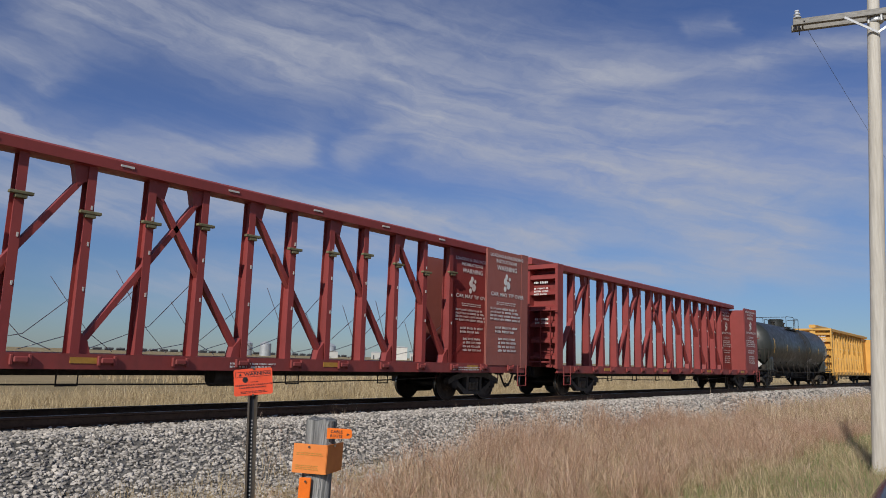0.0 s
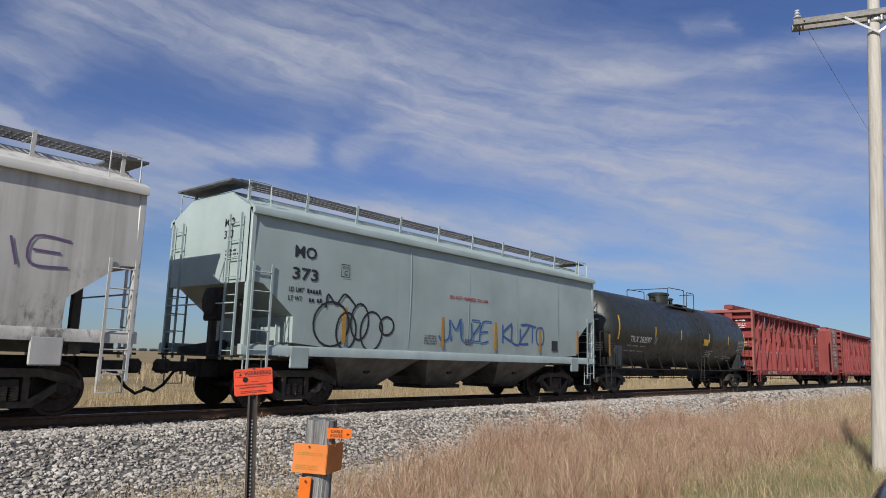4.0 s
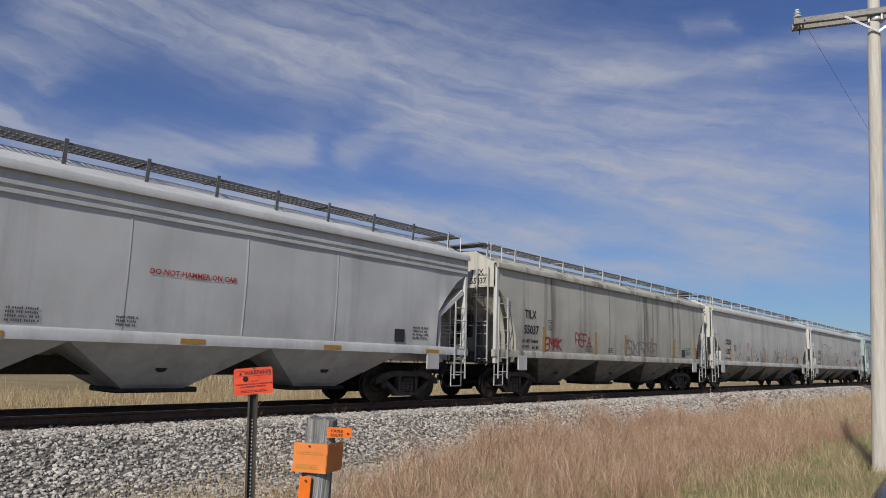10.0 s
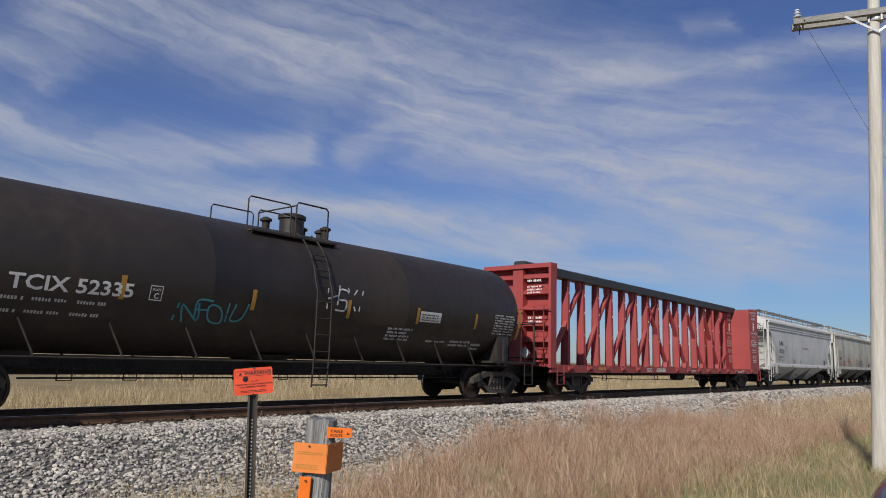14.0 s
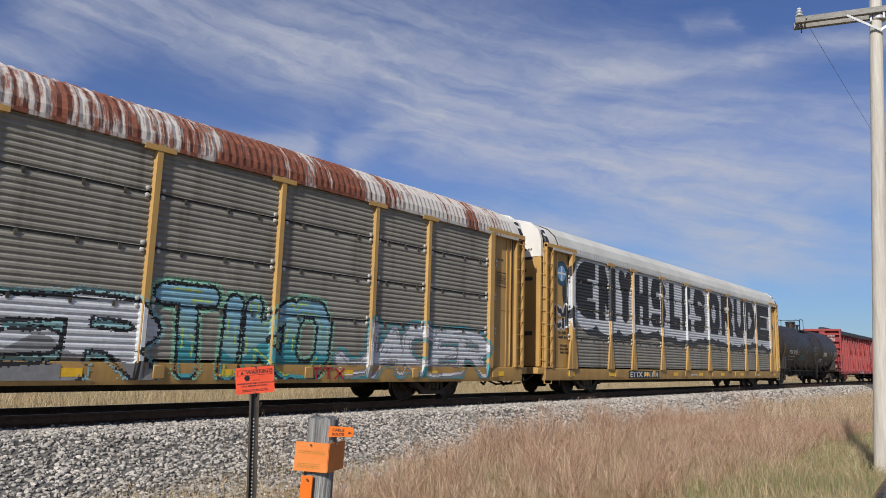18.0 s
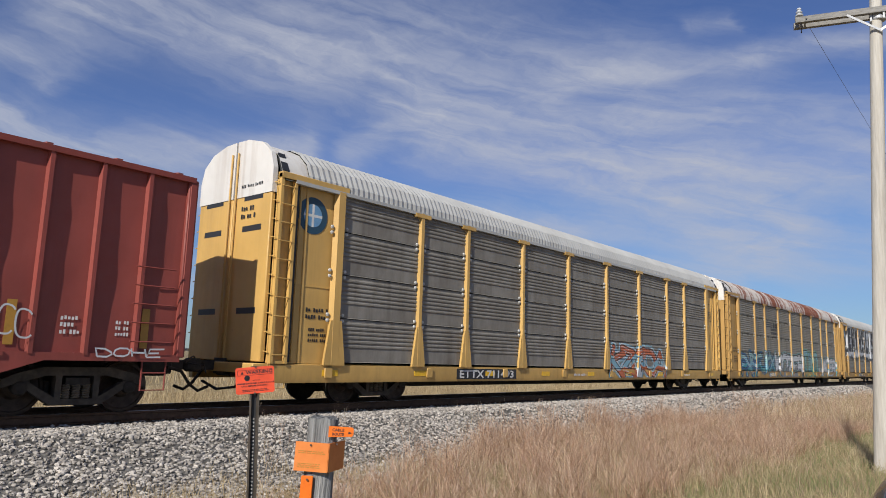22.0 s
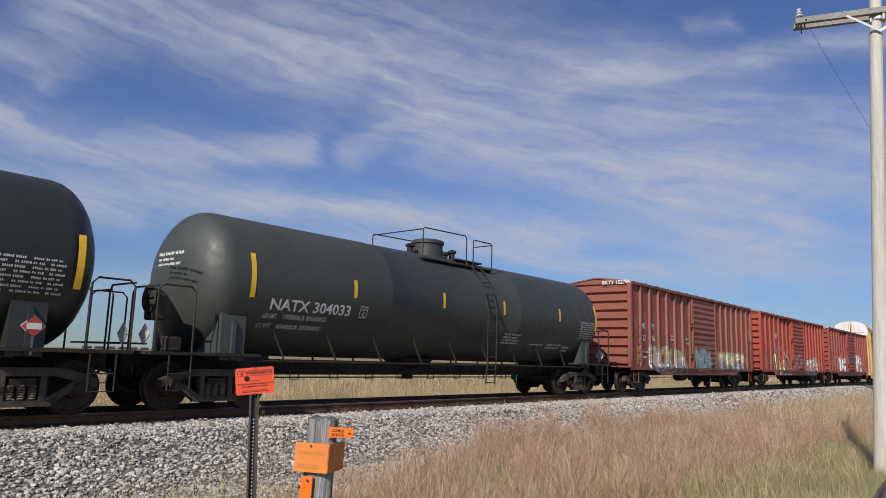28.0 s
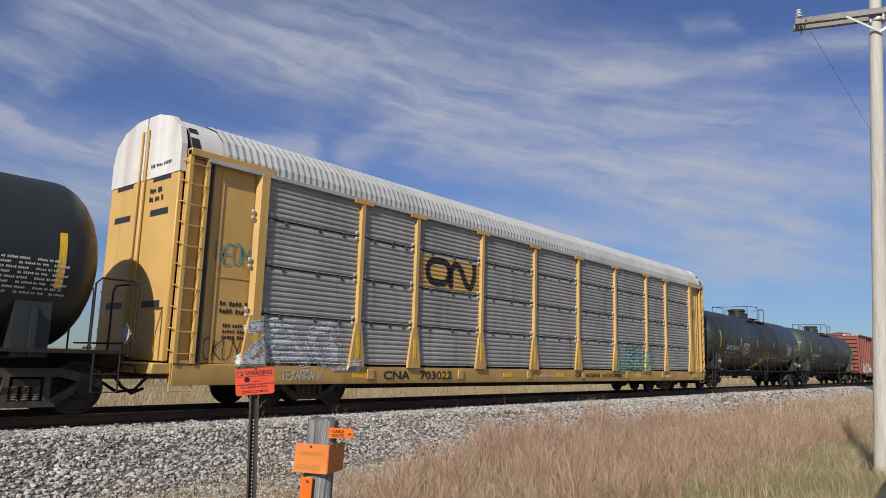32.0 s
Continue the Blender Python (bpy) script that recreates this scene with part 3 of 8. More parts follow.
def ballast():
    bm = bmesh.new()
    prism(bm, BED + [(4.2, -1.6), (-4.3, -1.6)], "x", -460, 900)
    ob = new("ballast_bed", fin(bm, "ballast_bed"))
    ob.data.materials.append(BALLAST)
    tagged(ob, "raised bed of grey crushed stone ballast", "ballast", kind="structure")
    # loose stones over the near shoulder
    rng = np.random.default_rng(5)
    base = []
    for k in range(6):
        b = bmesh.new()
        bmesh.ops.create_icosphere(b, subdivisions=1, radius=1.0)
        for v in b.verts:
            v.co *= rng.uniform(0.68, 1.15)
        base.append((np.array([v.co[:] for v in b.verts]), np.array([[w.index for w in f.verts] for f in b.faces])))
        b.free()
    V, F, at = [], [], 0

    def strew(n, x0, x1, y0, y1, lo, hi, fade=False):
        nonlocal at
        for x, y, r, a, b2, s in zip(rng.uniform(x0, x1, n), rng.uniform(y0, y1, n), rng.uniform(lo, hi, n), rng.uniform(0, 6.28, n), rng.uniform(0, 6.28, n), rng.integers(0, 6, n)):
            z = bed_z(y) if y > -4.2 else ground_z(y) + 0.02
            v, f = base[s]
            ca, sa, cb, sb = math.cos(a), math.sin(a), math.cos(b2), math.sin(b2)
            R = np.array([[ca, -sa, 0], [sa, ca, 0], [0, 0, 1]]) @ np.array([[1, 0, 0], [0, cb, -sb], [0, sb, cb]])
            w = (v * (r * 1.25, r * 0.85, r * 0.55)) @ R.T
            V.append(w + (x, y, z + r * 0.25))
            F.append(f + at)
            at += len(v)

    strew(17000, 1.5, 15, -4.3, -1.15, 0.022, 0.046)
    strew(9000, 15, 32, -4.0, -1.15, 0.03, 0.058)
    strew(5000, 32, 70, -4.0, -1.2, 0.045, 0.085)
    strew(2600, 3, 13, -5.6, -4.2, 0.018, 0.04)
    strew(3500, 1.5, 40, -1.15, 1.5, 0.025, 0.05)
    V, F = np.concatenate(V), np.concatenate(F)
    me = sheet("ballast_stones", V.tolist(), F.tolist())
    ob = new("ballast_stones", me)
    me.materials.append(STONE)
    tagged(ob, "loose grey and white crushed ballast stones", "stones", kind="stuff")


ballast()

WOOD_TIE = rough_mat("creosoted tie wood", (0.030, 0.022, 0.017), (0.085, 0.065, 0.05), 5.0, 0.85, stretch=(3, 0.4, 3))
track = new("railway_track")
tagged(track, "straight single railway track on wooden ties", "railway track", kind="structure")


def rails():
    prof = [(-0.07, -0.18), (0.07, -0.18), (0.07, -0.165), (0.012, -0.145), (0.009, -0.05), (0.036, -0.038), (0.036, -0.004), (0.026, 0.0), (-0.026, 0.0), (-0.036, -0.004), (-0.036, -0.038),
            (-0.009, -0.05), (-0.012, -0.145), (-0.07, -0.165)]
    for s in (-1, 1):
        bm = bmesh.new()
        prism(bm, [(y + s * 0.755, z) for y, z in prof], "x", -460, 900)
        part("rail", bm, RAILSTEEL, track, "rusty steel rail")
        bm = bmesh.new()
        prism(bm, [(s * 0.755 + y, z) for y, z in ((-0.024, -0.002), (0.024, -0.002), (0.022, 0.002), (-0.022, 0.002))], "x", -460, 900)
        part("rail_head", bm, RAILTOP, track, "worn shiny running surface")
    bm = bmesh.new()
    box(bm, -0.11, 0.11, -1.3, 1.3, -0.32, -0.182, 0.012)
    tie = fin(bm, "tie")
    bm = bmesh.new()
    for s in (-1, 1):
        box(bm, -0.09, 0.09, s * 0.755 - 0.17, s * 0.755 + 0.17, -0.184, -0.168)
        for dx in (-0.06, 0.06):
            for dy in (-0.09, 0.09):
                box(bm, dx - 0.012, dx + 0.012, s * 0.755 + dy - 0.015, s * 0.755 + dy + 0.015, -0.17, -0.135)
    plate = fin(bm, "tie_plate")
    for i in range(120):
        x = -6 + i * 0.52
        t = part("tie", tie, WOOD_TIE, track, m=pose(x, 0, 0, 0, 0, (i * 37 % 7 - 3) * 0.3))
        part("tie_plate", plate, RAILSTEEL, t)
    far = bmesh.new()
    for i in range(260):
        x = 56.5 + i * 0.52
        box(far, x - 0.11, x + 0.11, -1.3, 1.3, -0.32, -0.182)
    part("far_ties", far, WOOD_TIE, track)


rails()

# ---------------------------------------------------------------- running gear shared by all cars
R_WHEEL = 0.457


def make_gear():
    g = {}
    bm = bmesh.new()
    for s in (-1, 1):
        prof = [(0.10, 0.685), (0.42, 0.69), (0.455, 0.70), (R_WHEEL, 0.715), (R_WHEEL, 0.79), (R_WHEEL - 0.005, 0.815), (0.40, 0.82), (0.385, 0.80), (0.20, 0.775), (0.16, 0.83), (0.10, 0.84)]
        lathe(bm, [(r, s * y) for r, y in prof], "y", 28)
        lathe(bm, [(0.44, s * 0.682), (0.484, s * 0.690), (0.484, s * 0.708), (0.455, s * 0.718)], "y", 28)
        for k in range(8):
            a = k * math.tau / 8
            box(bm, 0.30 * math.cos(a) - 0.02, 0.30 * math.cos(a) + 0.02, s * 0.785, s * 0.80, 0.30 * math.sin(a) - 0.02, 0.30 * math.sin(a) + 0.02)
    lathe(bm, [(0.085, -1.05), (0.085, 1.05)], "y", 12)
    g["wheelset"] = smooth(fin(bm, "wheelset"), 35)
    g["wheelset"].materials.append(WHEEL)
    bm = bmesh.new()
    lathe(bm, [(R_WHEEL + 0.002, -0.775), (R_WHEEL + 0.002, -0.722)], "y", 28)
    g["tread"] = smooth(fin(bm, "tread"))
    g["tread"].materials.append(TREAD)
    # cast side frame with two windows
    bm = bmesh.new()
    for poly in ([(-1.17, 0.46), (-1.17, 0.60), (-0.95, 0.70), (-0.55, 0.80), (0.55, 0.80), (0.95, 0.70), (1.17, 0.60), (1.17, 0.46), (0.95, 0.54), (0.5, 0.66), (-0.5, 0.66), (-0.95, 0.54)],
                 [(-0.95, 0.54), (-0.78, 0.56), (-0.36, 0.30), (-0.36, 0.18), (-0.46, 0.20)], [(0.95, 0.54), (0.46, 0.20), (0.36, 0.18), (0.36, 0.30), (0.78, 0.56)],
                 [(-0.46, 0.17), (0.46, 0.17), (0.40, 0.27), (-0.40, 0.27)], [(-0.36, 0.26), (-0.26, 0.26), (-0.26, 0.68), (-0.36, 0.68)], [(0.26, 0.26), (0.36, 0.26), (0.36, 0.68), (0.26, 0.68)]):
        prism(bm, poly, "y", -0.085, 0.085)
    g["side_frame"] = fin(bm, "side_frame")
    bm = bmesh.new()
    pts = [(0.058 * math.cos(a), 0.058 * math.sin(a), 0.27 + 0.24 * a / (6 * math.tau)) for a in np.arange(0, 6 * math.tau, 0.7)]
    tube(bm, pts, 0.018, 4)
    g["springs"] = fin(bm, "springs")
    bm = bmesh.new()
    for x in (0.0,):
        lathe(bm, [(0.115, -0.02), (0.115, 0.09), (0.095, 0.105), (0.05, 0.115)], "y", 14, (x, 0, 0.457))
        box(bm, x - 0.14, x + 0.14, -0.08, 0.08, 0.50, 0.60, 0.015)
        for k in range(3):
            a = k * math.tau / 3
            box(bm, x + 0.06 * math.cos(a) - 0.014, x + 0.06 * math.cos(a) + 0.014, 0.10, 0.122, 0.457 + 0.06 * math.sin(a) - 0.014, 0.457 + 0.06 * math.sin(a) + 0.014)
    g["bearing"] = fin(bm, "bearing")
    bm = bmesh.new()
    prism(bm, [(-1.1, 0.50), (1.1, 0.50), (1.1, 0.62), (0.5, 0.72), (-0.5, 0.72), (-1.1, 0.62)], "x", -0.2, 0.2)
    box(bm, -0.25, 0.25, -0.25, 0.25, 0.70, 0.80)
    for s in (-1, 1):
        box(bm, s * 0.42 - 0.04, s * 0.42 + 0.04, -0.9, 0.9, 0.30, 0.40)
        for t in (-1, 1):
            box(bm, s * 0.39 - 0.05, s * 0.39 + 0.05, t * 0.755 - 0.07, t * 0.755 + 0.07, 0.28, 0.56, 0.02)
    g["bolster"] = fin(bm, "bolster")
    # coupler with knuckle, lift bar and hose
    bm = bmesh.new()
    box(bm, -0.5, 0.35, -0.09, 0.09, 0.74, 0.94, 0.02)
    box(bm, 0.30, 0.55, -0.17, 0.10, 0.70, 0.98, 0.04)
    box(bm, 0.42, 0.68, 0.02, 0.18, 0.72, 0.96, 0.05)
    box(bm, -0.7, -0.3, -0.28, 0.28, 0.62, 1.0, 0.03)
    g["coupler"] = fin(bm, "coupler")
    bm = bmesh.new()
    tube(bm, [(0.0, -1.25, 0.72), (0.05, -1.1, 0.86), (0.1, -0.3, 0.88), (0.38, -0.06, 1.02)], 0.014)
    g["uncoupling_lever"] = fin(bm, "uncoupling_lever")
    bm = bmesh.new()
    tube(bm, [(-0.35, -0.42, 0.80), (-0.05, -0.42, 0.72), (0.18, -0.38, 0.45), (0.42, -0.30, 0.32), (0.68, -0.22, 0.40)], 0.032, 8)
    g["air_hose"] = smooth(fin(bm, "air_hose"))
    for k in ("side_frame", "springs", "bearing", "bolster", "coupler", "uncoupling_lever", "air_hose"):
        g[k].materials.append({"side_frame": FRAME_IRON, "springs": SPRING_IRON}.get(k, IRON))
    return g


GEAR = make_gear()
CARS = []


def running_gear(car, half, truck, striker, light=None):
    """Trucks at +-truck, couplers at +-half; wheelsets turn and are keyed later."""
    sets = []
    for s in (-1, 1):
        t = part("truck", GEAR["bolster"], IRON, car, "cast steel two-axle truck", m=pose(s * truck, 0, 0))
        for y in (-1, 1):
            m = pose(0, y * 1.02, 0, 0, 0, 180 if y > 0 else 0)
            part("side_frame", GEAR["side_frame"], FRAME_IRON, t, m=m)
            for q in (-0.165, 0.0, 0.165):
                part("spring", GEAR["springs"], SPRING_IRON, t, m=pose(q, y * 1.04, 0))
            for q in (-0.89, 0.89):
                part("bearing", GEAR["bearing"], IRON, t, m=pose(q, y * 1.02, 0, 0, 0, 180 if y < 0 else 0))
        for a in (-0.89, 0.89):
            w = part("wheelset", GEAR["wheelset"], WHEEL, car, "brown steel wheels on an axle", m=pose(s * truck + a, 0, R_WHEEL))
            for q in (0, 180):
                part("tread", GEAR["tread"], TREAD, w, m=pose(0, 0, 0, 0, 0, q))
            sets.append((w, s * truck + a))
        m = pose(s * half, 0, 0, 0, 0, 0 if s > 0 else 180)
        c = part("coupler", GEAR["coupler"], IRON, car, "cast steel knuckle coupler", m=m)
        part("uncoupling_lever", GEAR["uncoupling_lever"], light or IRON, c)
        part("air_hose", GEAR["air_hose"], IRON, c)
    # centre sill, brake rod and tanks below the floor
    bm = bmesh.new()
    box(bm, -half + 0.2, half - 0.2, -0.2, 0.2, 0.66, 1.0)
    part("centre_sill", bm, IRON, car)
    return sets


def start_car(kind, label, category, x, group="train cars"):
    ob = new(kind)
    ob.location = (x, 0, 0)
    return tagged(ob, label, category, group)


def ladder(car, x, y, z0, z1, w=0.42, n=None, mat=None, along="x", rails=True, name="ladder"):
    bm = bmesh.new()
    n = n or max(2, int((z1 - z0) / 0.38) + 1)

    def at(u, z, d=0.0):
        return (x + u, y + d, z) if along == "x" else (x + d, y + u, z)

    if rails:
        for u in (-w / 2, w / 2):
            beam(bm, at(u, z0), at(u, z1), 0.05, 0.02)
    for i in range(n):
        z = z0 + (z1 - z0) * (i + 0.5) / n
        tube(bm, [at(-w / 2, z, -0.0), at(w / 2, z, -0.0)], 0.013, 5)
        if not rails:
            part(name, bm, mat or GREY_LIGHT, car, soft=False)
            bm = bmesh.new()
    if not rails:
        bm.free()
        return None
    return part(name, bm, mat or GREY_LIGHT, car, soft=False)


def step(car, x, s, mat):
    """A stirrup step below the corner of a car."""
    bm = bmesh.new()
    tube(bm, [(x - 0.22, s * 1.52, 1.05), (x - 0.22, s * 1.52, 0.42), (x + 0.22, s * 1.52, 0.42), (x + 0.22, s * 1.52, 1.05)], 0.018)
    tube(bm, [(x - 0.22, s * 1.52, 0.72), (x + 0.22, s * 1.52, 0.72)], 0.015)
    part("stirrup_step", bm, mat, car, soft=False)


def tapes(car, xs, z0, z1, y, mat, w=0.10, name="reflector_strip", wrap=None, label="amber reflective strip"):
    for x in xs:
        bm = bmesh.new()
        if wrap:
            n = 5
            vs = [bm.verts.new(wrap(x + dx, z0 + (z1 - z0) * i / n)) for i in range(n + 1) for dx in (0, w)]
            for i in range(n):
                bm.faces.new((vs[2 * i], vs[2 * i + 1], vs[2 * i + 3], vs[2 * i + 2]))
        else:
            box(bm, x, x + w, y - 0.006, y, z0, z1)
        part(name, bm, mat, car, label, False)


# ---------------------------------------------------------------- centre-beam flat car


def centerbeam(x, length, paint, chord, label, panel_paint=None, cables=False, mark=None, top=4.50, bays=7, tag=None, panel_text=True, ct=4.84, deep=0.24, fin=2.15, tx=0.0):
    """x: the middle of the car. length: over the bulkheads."""
    h = length / 2
    car = start_car("centerbeam_flat_car", label, "flat car", x)
    sets = running_gear(car, h, h - 2.3, 0)
    bm = bmesh.new()
    box(bm, -h + 0.25, h - 0.25, -1.35, 1.35, 0.98, 1.05)
    part("deck", bm, paint, car)
    for s in (-1, 1):
        bm = bmesh.new()
        prism(bm, [(s * 1.38, 0.80), (s * 1.38, 1.06), (s * 1.34, 1.06), (s * 1.30, 1.03), (s * 1.30, 0.83), (s * 1.22, 0.80)], "x", -h + 0.1, h - 0.1)
        sill = part("side_sill", bm, paint, car)
        for i in range(int(length / 1.35)):
            xx = -h + 1.3 + i * 1.35
            if s < 0 and mark and mark[2] - 0.25 < xx < mark[2] + 2.1:
                continue
            bm = bmesh.new()
            box(bm, xx - 0.11, xx + 0.11, s * 1.38, s * 1.46, 0.90, 1.0, 0.02)
            box(bm, xx - 0.16, xx - 0.11, s * 1.38, s * 1.44, 0.86, 1.03, 0.01)
            box(bm, xx + 0.11, xx + 0.16, s * 1.38, s * 1.44, 0.86, 1.03, 0.01)
            part("winch", bm, paint, sill, soft=False)
    # bulkheads: framed outer face, plain inner sheet, side fins along the load
    for s in (-1, 1):
        bm = bmesh.new()
        box(bm, s * (h - 0.42), s * (h - 0.36), -1.30, 1.30, 0.98, top - 0.12)
        b = part("bulkhead", bm, paint, car)
        for y in (-1.36, 1.36):
            bm = bmesh.new()
            prism(bm, [(s * h, 0.95), (s * h, top), (s * (h - 0.36), top), (s * (h - 0.36), 0.95)], "y", y - 0.05, y + 0.05)
            part("corner_post", bm, panel_paint or paint, b)
        for i in range(6):
            z = 1.35 + i * (top - 1.75) / 5
            bm = bmesh.new()
            prism(bm, [(s * (h - 0.36), z - 0.11), (s * (h - 0.10), z - 0.09), (s * (h - 0.10), z + 0.02), (s * (h - 0.36), z + 0.13)], "y", -1.31, 1.31)
            part("crossbar", bm, paint, b)
        bm = bmesh.new()
        box(bm, s * (h - 0.06), s * (h - 0.36), -0.24, 0.18, 1.0, top - 0.1)
        part("post", bm, paint, b)
        bm = bmesh.new()
        prism(bm, [(-1.416, top - 0.14), (-1.416, top + 0.008), (1.416, top + 0.008), (1.416, top - 0.14)], "x", s * (h - 0.38), s * (h + 0.01))
        part("cap", bm, panel_paint or paint, b)
        for y in (-1, 1):
            if s > 0:
                bm = bmesh.new()
                box(bm, h - fin, h - 0.02, y * 1.36, y * 1.40, 1.02, top - 0.02)
                for q in (h - fin, h - 0.10):
                    box(bm, q, q + 0.06, y * 1.33, y * 1.37, 1.02, top - 0.04)
                part("side_panel", bm, panel_paint or paint, car, "red steel load-warning panel")
        if s > 0:
            bm = bmesh.new()
            box(bm, h - fin - 0.05, h - 0.42, -0.06, 0.06, 1.02, ct - deep)
            part("centre_panel", bm, paint, car, "red steel plate between the bulkhead and the truss")
            for yy, mat_ in ((-1.41, WHITE_PAINT), (-0.07, WHITE_PAINT)):
                if not panel_text:
                    break
                x0, sc = h - fin + 0.12, (fin - 0.25) / 1.9
                write("LOADING & UNLOADING", 0.10, side(x0, top - 0.24, yy), mat_, car, span=1.75 * sc)
                write("INSTRUCTIONS", 0.10, side(x0 + 0.3 * sc, top - 0.40, yy), mat_, car, span=1.1 * sc)
                write("WARNING", 0.14, side(x0 + 0.35 * sc, top - 0.62, yy), mat_, car, span=1.05 * sc)
                bm = bmesh.new()
                for k, (u, v, r_) in enumerate(((0.86, -0.80, 0.07), (0.80, -0.95, 0.09), (0.95, -1.06, 0.10), (0.78, -1.18, 0.07), (1.02, -0.86, 0.05))):
                    prism(bm, [(x0 + sc * (u + r_ * math.cos(q * math.tau / 7 + k)), top + v + 1.3 * r_ * math.sin(q * math.tau / 7 + k)) for q in range(7)], "y", yy - 0.005 - 0.0005 * k, yy)
                part("pictogram", bm, mat_, car, soft=False)
                write("CAR MAY TIP OVER", 0.11, side(x0 + 0.05, top - 1.42, yy), mat_, car, span=1.75 * sc)
                stencils([(0.35 * sc, 1.52, 1.0 * sc, 0.12, 2), (0.05, 1.05, 1.6 * sc, 0.42, 4), (0.3 * sc, 0.68, 1.2 * sc, 0.24, 2), (0.45 * sc, 0.12, 0.95 * sc, 0.46, 4)], side(x0, 1.3, yy), mat_, car)
        ladder(car, s * (h + 0.03), -0.95 if s < 0 else 0.95, 1.0, 3.0, 0.40, None, panel_paint or paint, "y")
        step(car, s * (h - 0.45), -1, paint)
        step(car, s * (h - 0.45), 1, paint)
        bm = bmesh.new()
        tube(bm, [(s * (h + 0.12), -1.5, 2.9), (s * (h + 0.12), 1.5, 2.9)], 0.02)
        part("handrail", bm, paint, car, soft=False)
        bm = bmesh.new()
        tube(bm, [(s * (h + 0.30), -1.3, 1.15), (s * (h + 0.30), 1.3, 1.15)], 0.03)
        part("handrail", bm, paint, car, soft=False)
    # truss in the middle: sixteen stakes, braces rising towards the crossed middle bay
    sp = 1.2
    xs = [tx + (i - 7.5) * sp for i in range(16)]
    lo_z = ct - deep
    bm = bmesh.new()
    prism(bm, [(-0.24, lo_z), (-0.25, ct - 0.05), (-0.18, ct), (0.18, ct), (0.25, ct - 0.05), (0.24, lo_z), (0.08, lo_z - 0.02), (-0.08, lo_z - 0.02)], "x", -h + 0.20, h - 0.20)
    chord_part = part("top_chord", bm, chord, car)
    stake_label = "yellow steel stake" if paint is YELLOW_CB else "red steel stake"
    for i, xx in enumerate(xs):
        wdt = 0.08
        bm = bmesh.new()
        rings = []
        for z, b in ((1.04, 0.17), (lo_z, 0.13)):
            c = b - 0.018
            rings.append([bm.verts.new((xx + p, q, z)) for p, q in ((-wdt, -b), (wdt, -b), (wdt, -c), (0.012, -c), (0.012, c), (wdt, c), (wdt, b), (-wdt, b), (-wdt, c), (-0.012, c), (-0.012, -c), (-wdt, -c))])
        for k in range(12):
            bm.faces.new((rings[0][k], rings[0][(k + 1) % 12], rings[1][(k + 1) % 12], rings[1][k]))
        bm.faces.new(rings[0][::-1])
        bm.faces.new(rings[1])
        stake = part("stake", bm, paint, car, stake_label, False)
        if i % 2 == 0 and cables:
            bm = bmesh.new()
            box(bm, xx + 0.45, xx + 0.72, -0.262, -0.245, lo_z + 0.09, lo_z + 0.13)
            part("slot", bm, GREY_LIGHT, chord_part, "pale slot in the chord", False)
        for z in (2.2, 3.05, 3.75):
            yy = -(0.17 - 0.04 * (z - 1.04) / (lo_z - 1.04)) - 0.006
            bm = bmesh.new()
            box(bm, xx + 0.02, xx + 0.05, yy - 0.006, yy + 0.01, z, z + 0.08)
            part("bolt_plate", bm, GREY_LIGHT, stake, soft=False)
        if cables:
            zz = 3.72 + 0.10 * math.sin(i * 1.7)
            bm = bmesh.new()
            box(bm, xx - 0.20, xx + 0.20, -0.24, -0.14, zz, zz + 0.06, 0.01)
            box(bm, xx - 0.10, xx + 0.10, -0.23, -0.14, zz - 0.07, zz, 0.01)
            part("cable_bracket", bm, BRACKET, stake, soft=False)
    for lo, hi in ((0, 2), (2, 4), (4, 6), (6, 8), (9, 7), (11, 9), (13, 11), (15, 13)):
        e = 1 if hi > lo else -1
        bm = bmesh.new()
        beam(bm, (xs[lo] + e * 0.10, 0, 1.18), (xs[hi] - e * 0.10, 0, lo_z - 0.20), 0.17, 0.11)
        part("brace", bm, paint, car, soft=False)
        bm = bmesh.new()
        prism(bm, [(xs[hi] - e * 0.07, lo_z), (xs[hi] - e * 0.36, lo_z), (xs[hi] - e * 0.32, lo_z - 0.12), (xs[hi] - e * 0.26, lo_z - 0.42), (xs[hi] - e * 0.07, lo_z - 0.30)], "y", -0.10, 0.10)
        part("gusset", bm, paint, car, soft=False)
        bm = bmesh.new()
        prism(bm, [(xs[lo] + e * 0.07, 1.05), (xs[lo] + e * 0.30, 1.05), (xs[lo] + e * 0.24, 1.28), (xs[lo] + e * 0.07, 1.48)], "y", -0.12, 0.12)
        part("gusset", bm, paint, car, soft=False)
    for e, k in ((-1, 0), (1, 15)):
        bm = bmesh.new()
        beam(bm, (e * (h - 0.40), 0, 2.45), (xs[k] + e * 0.05, 0, 1.15), 0.14, 0.12)
        part("brace", bm, paint, car, soft=False)
    if cables:
        for i in range(15):
            z0 = 2.35 + 0.3 * math.sin(i * 2.1)
            for p_, q_, r_ in (((xs[i] - 0.5, 1.2, 1.1), (xs[i] + 0.6, 0.7, z0 / 2 + 0.35), (xs[i] + 1.4, 0.25, z0 + 0.2)), ((xs[i] - 0.4, 0.25, z0 + 0.1), (xs[i] + 0.6, 0.8, z0 / 2 + 0.3), (xs[i] + 1.3, 1.2, 1.1))):
                bm = bmesh.new()
                tube(bm, [p_, q_, r_], 0.008, 4)
                part("tie_cable", bm, GREY_LIGHT, car, soft=False)
    # brake rods below
    bm = bmesh.new()
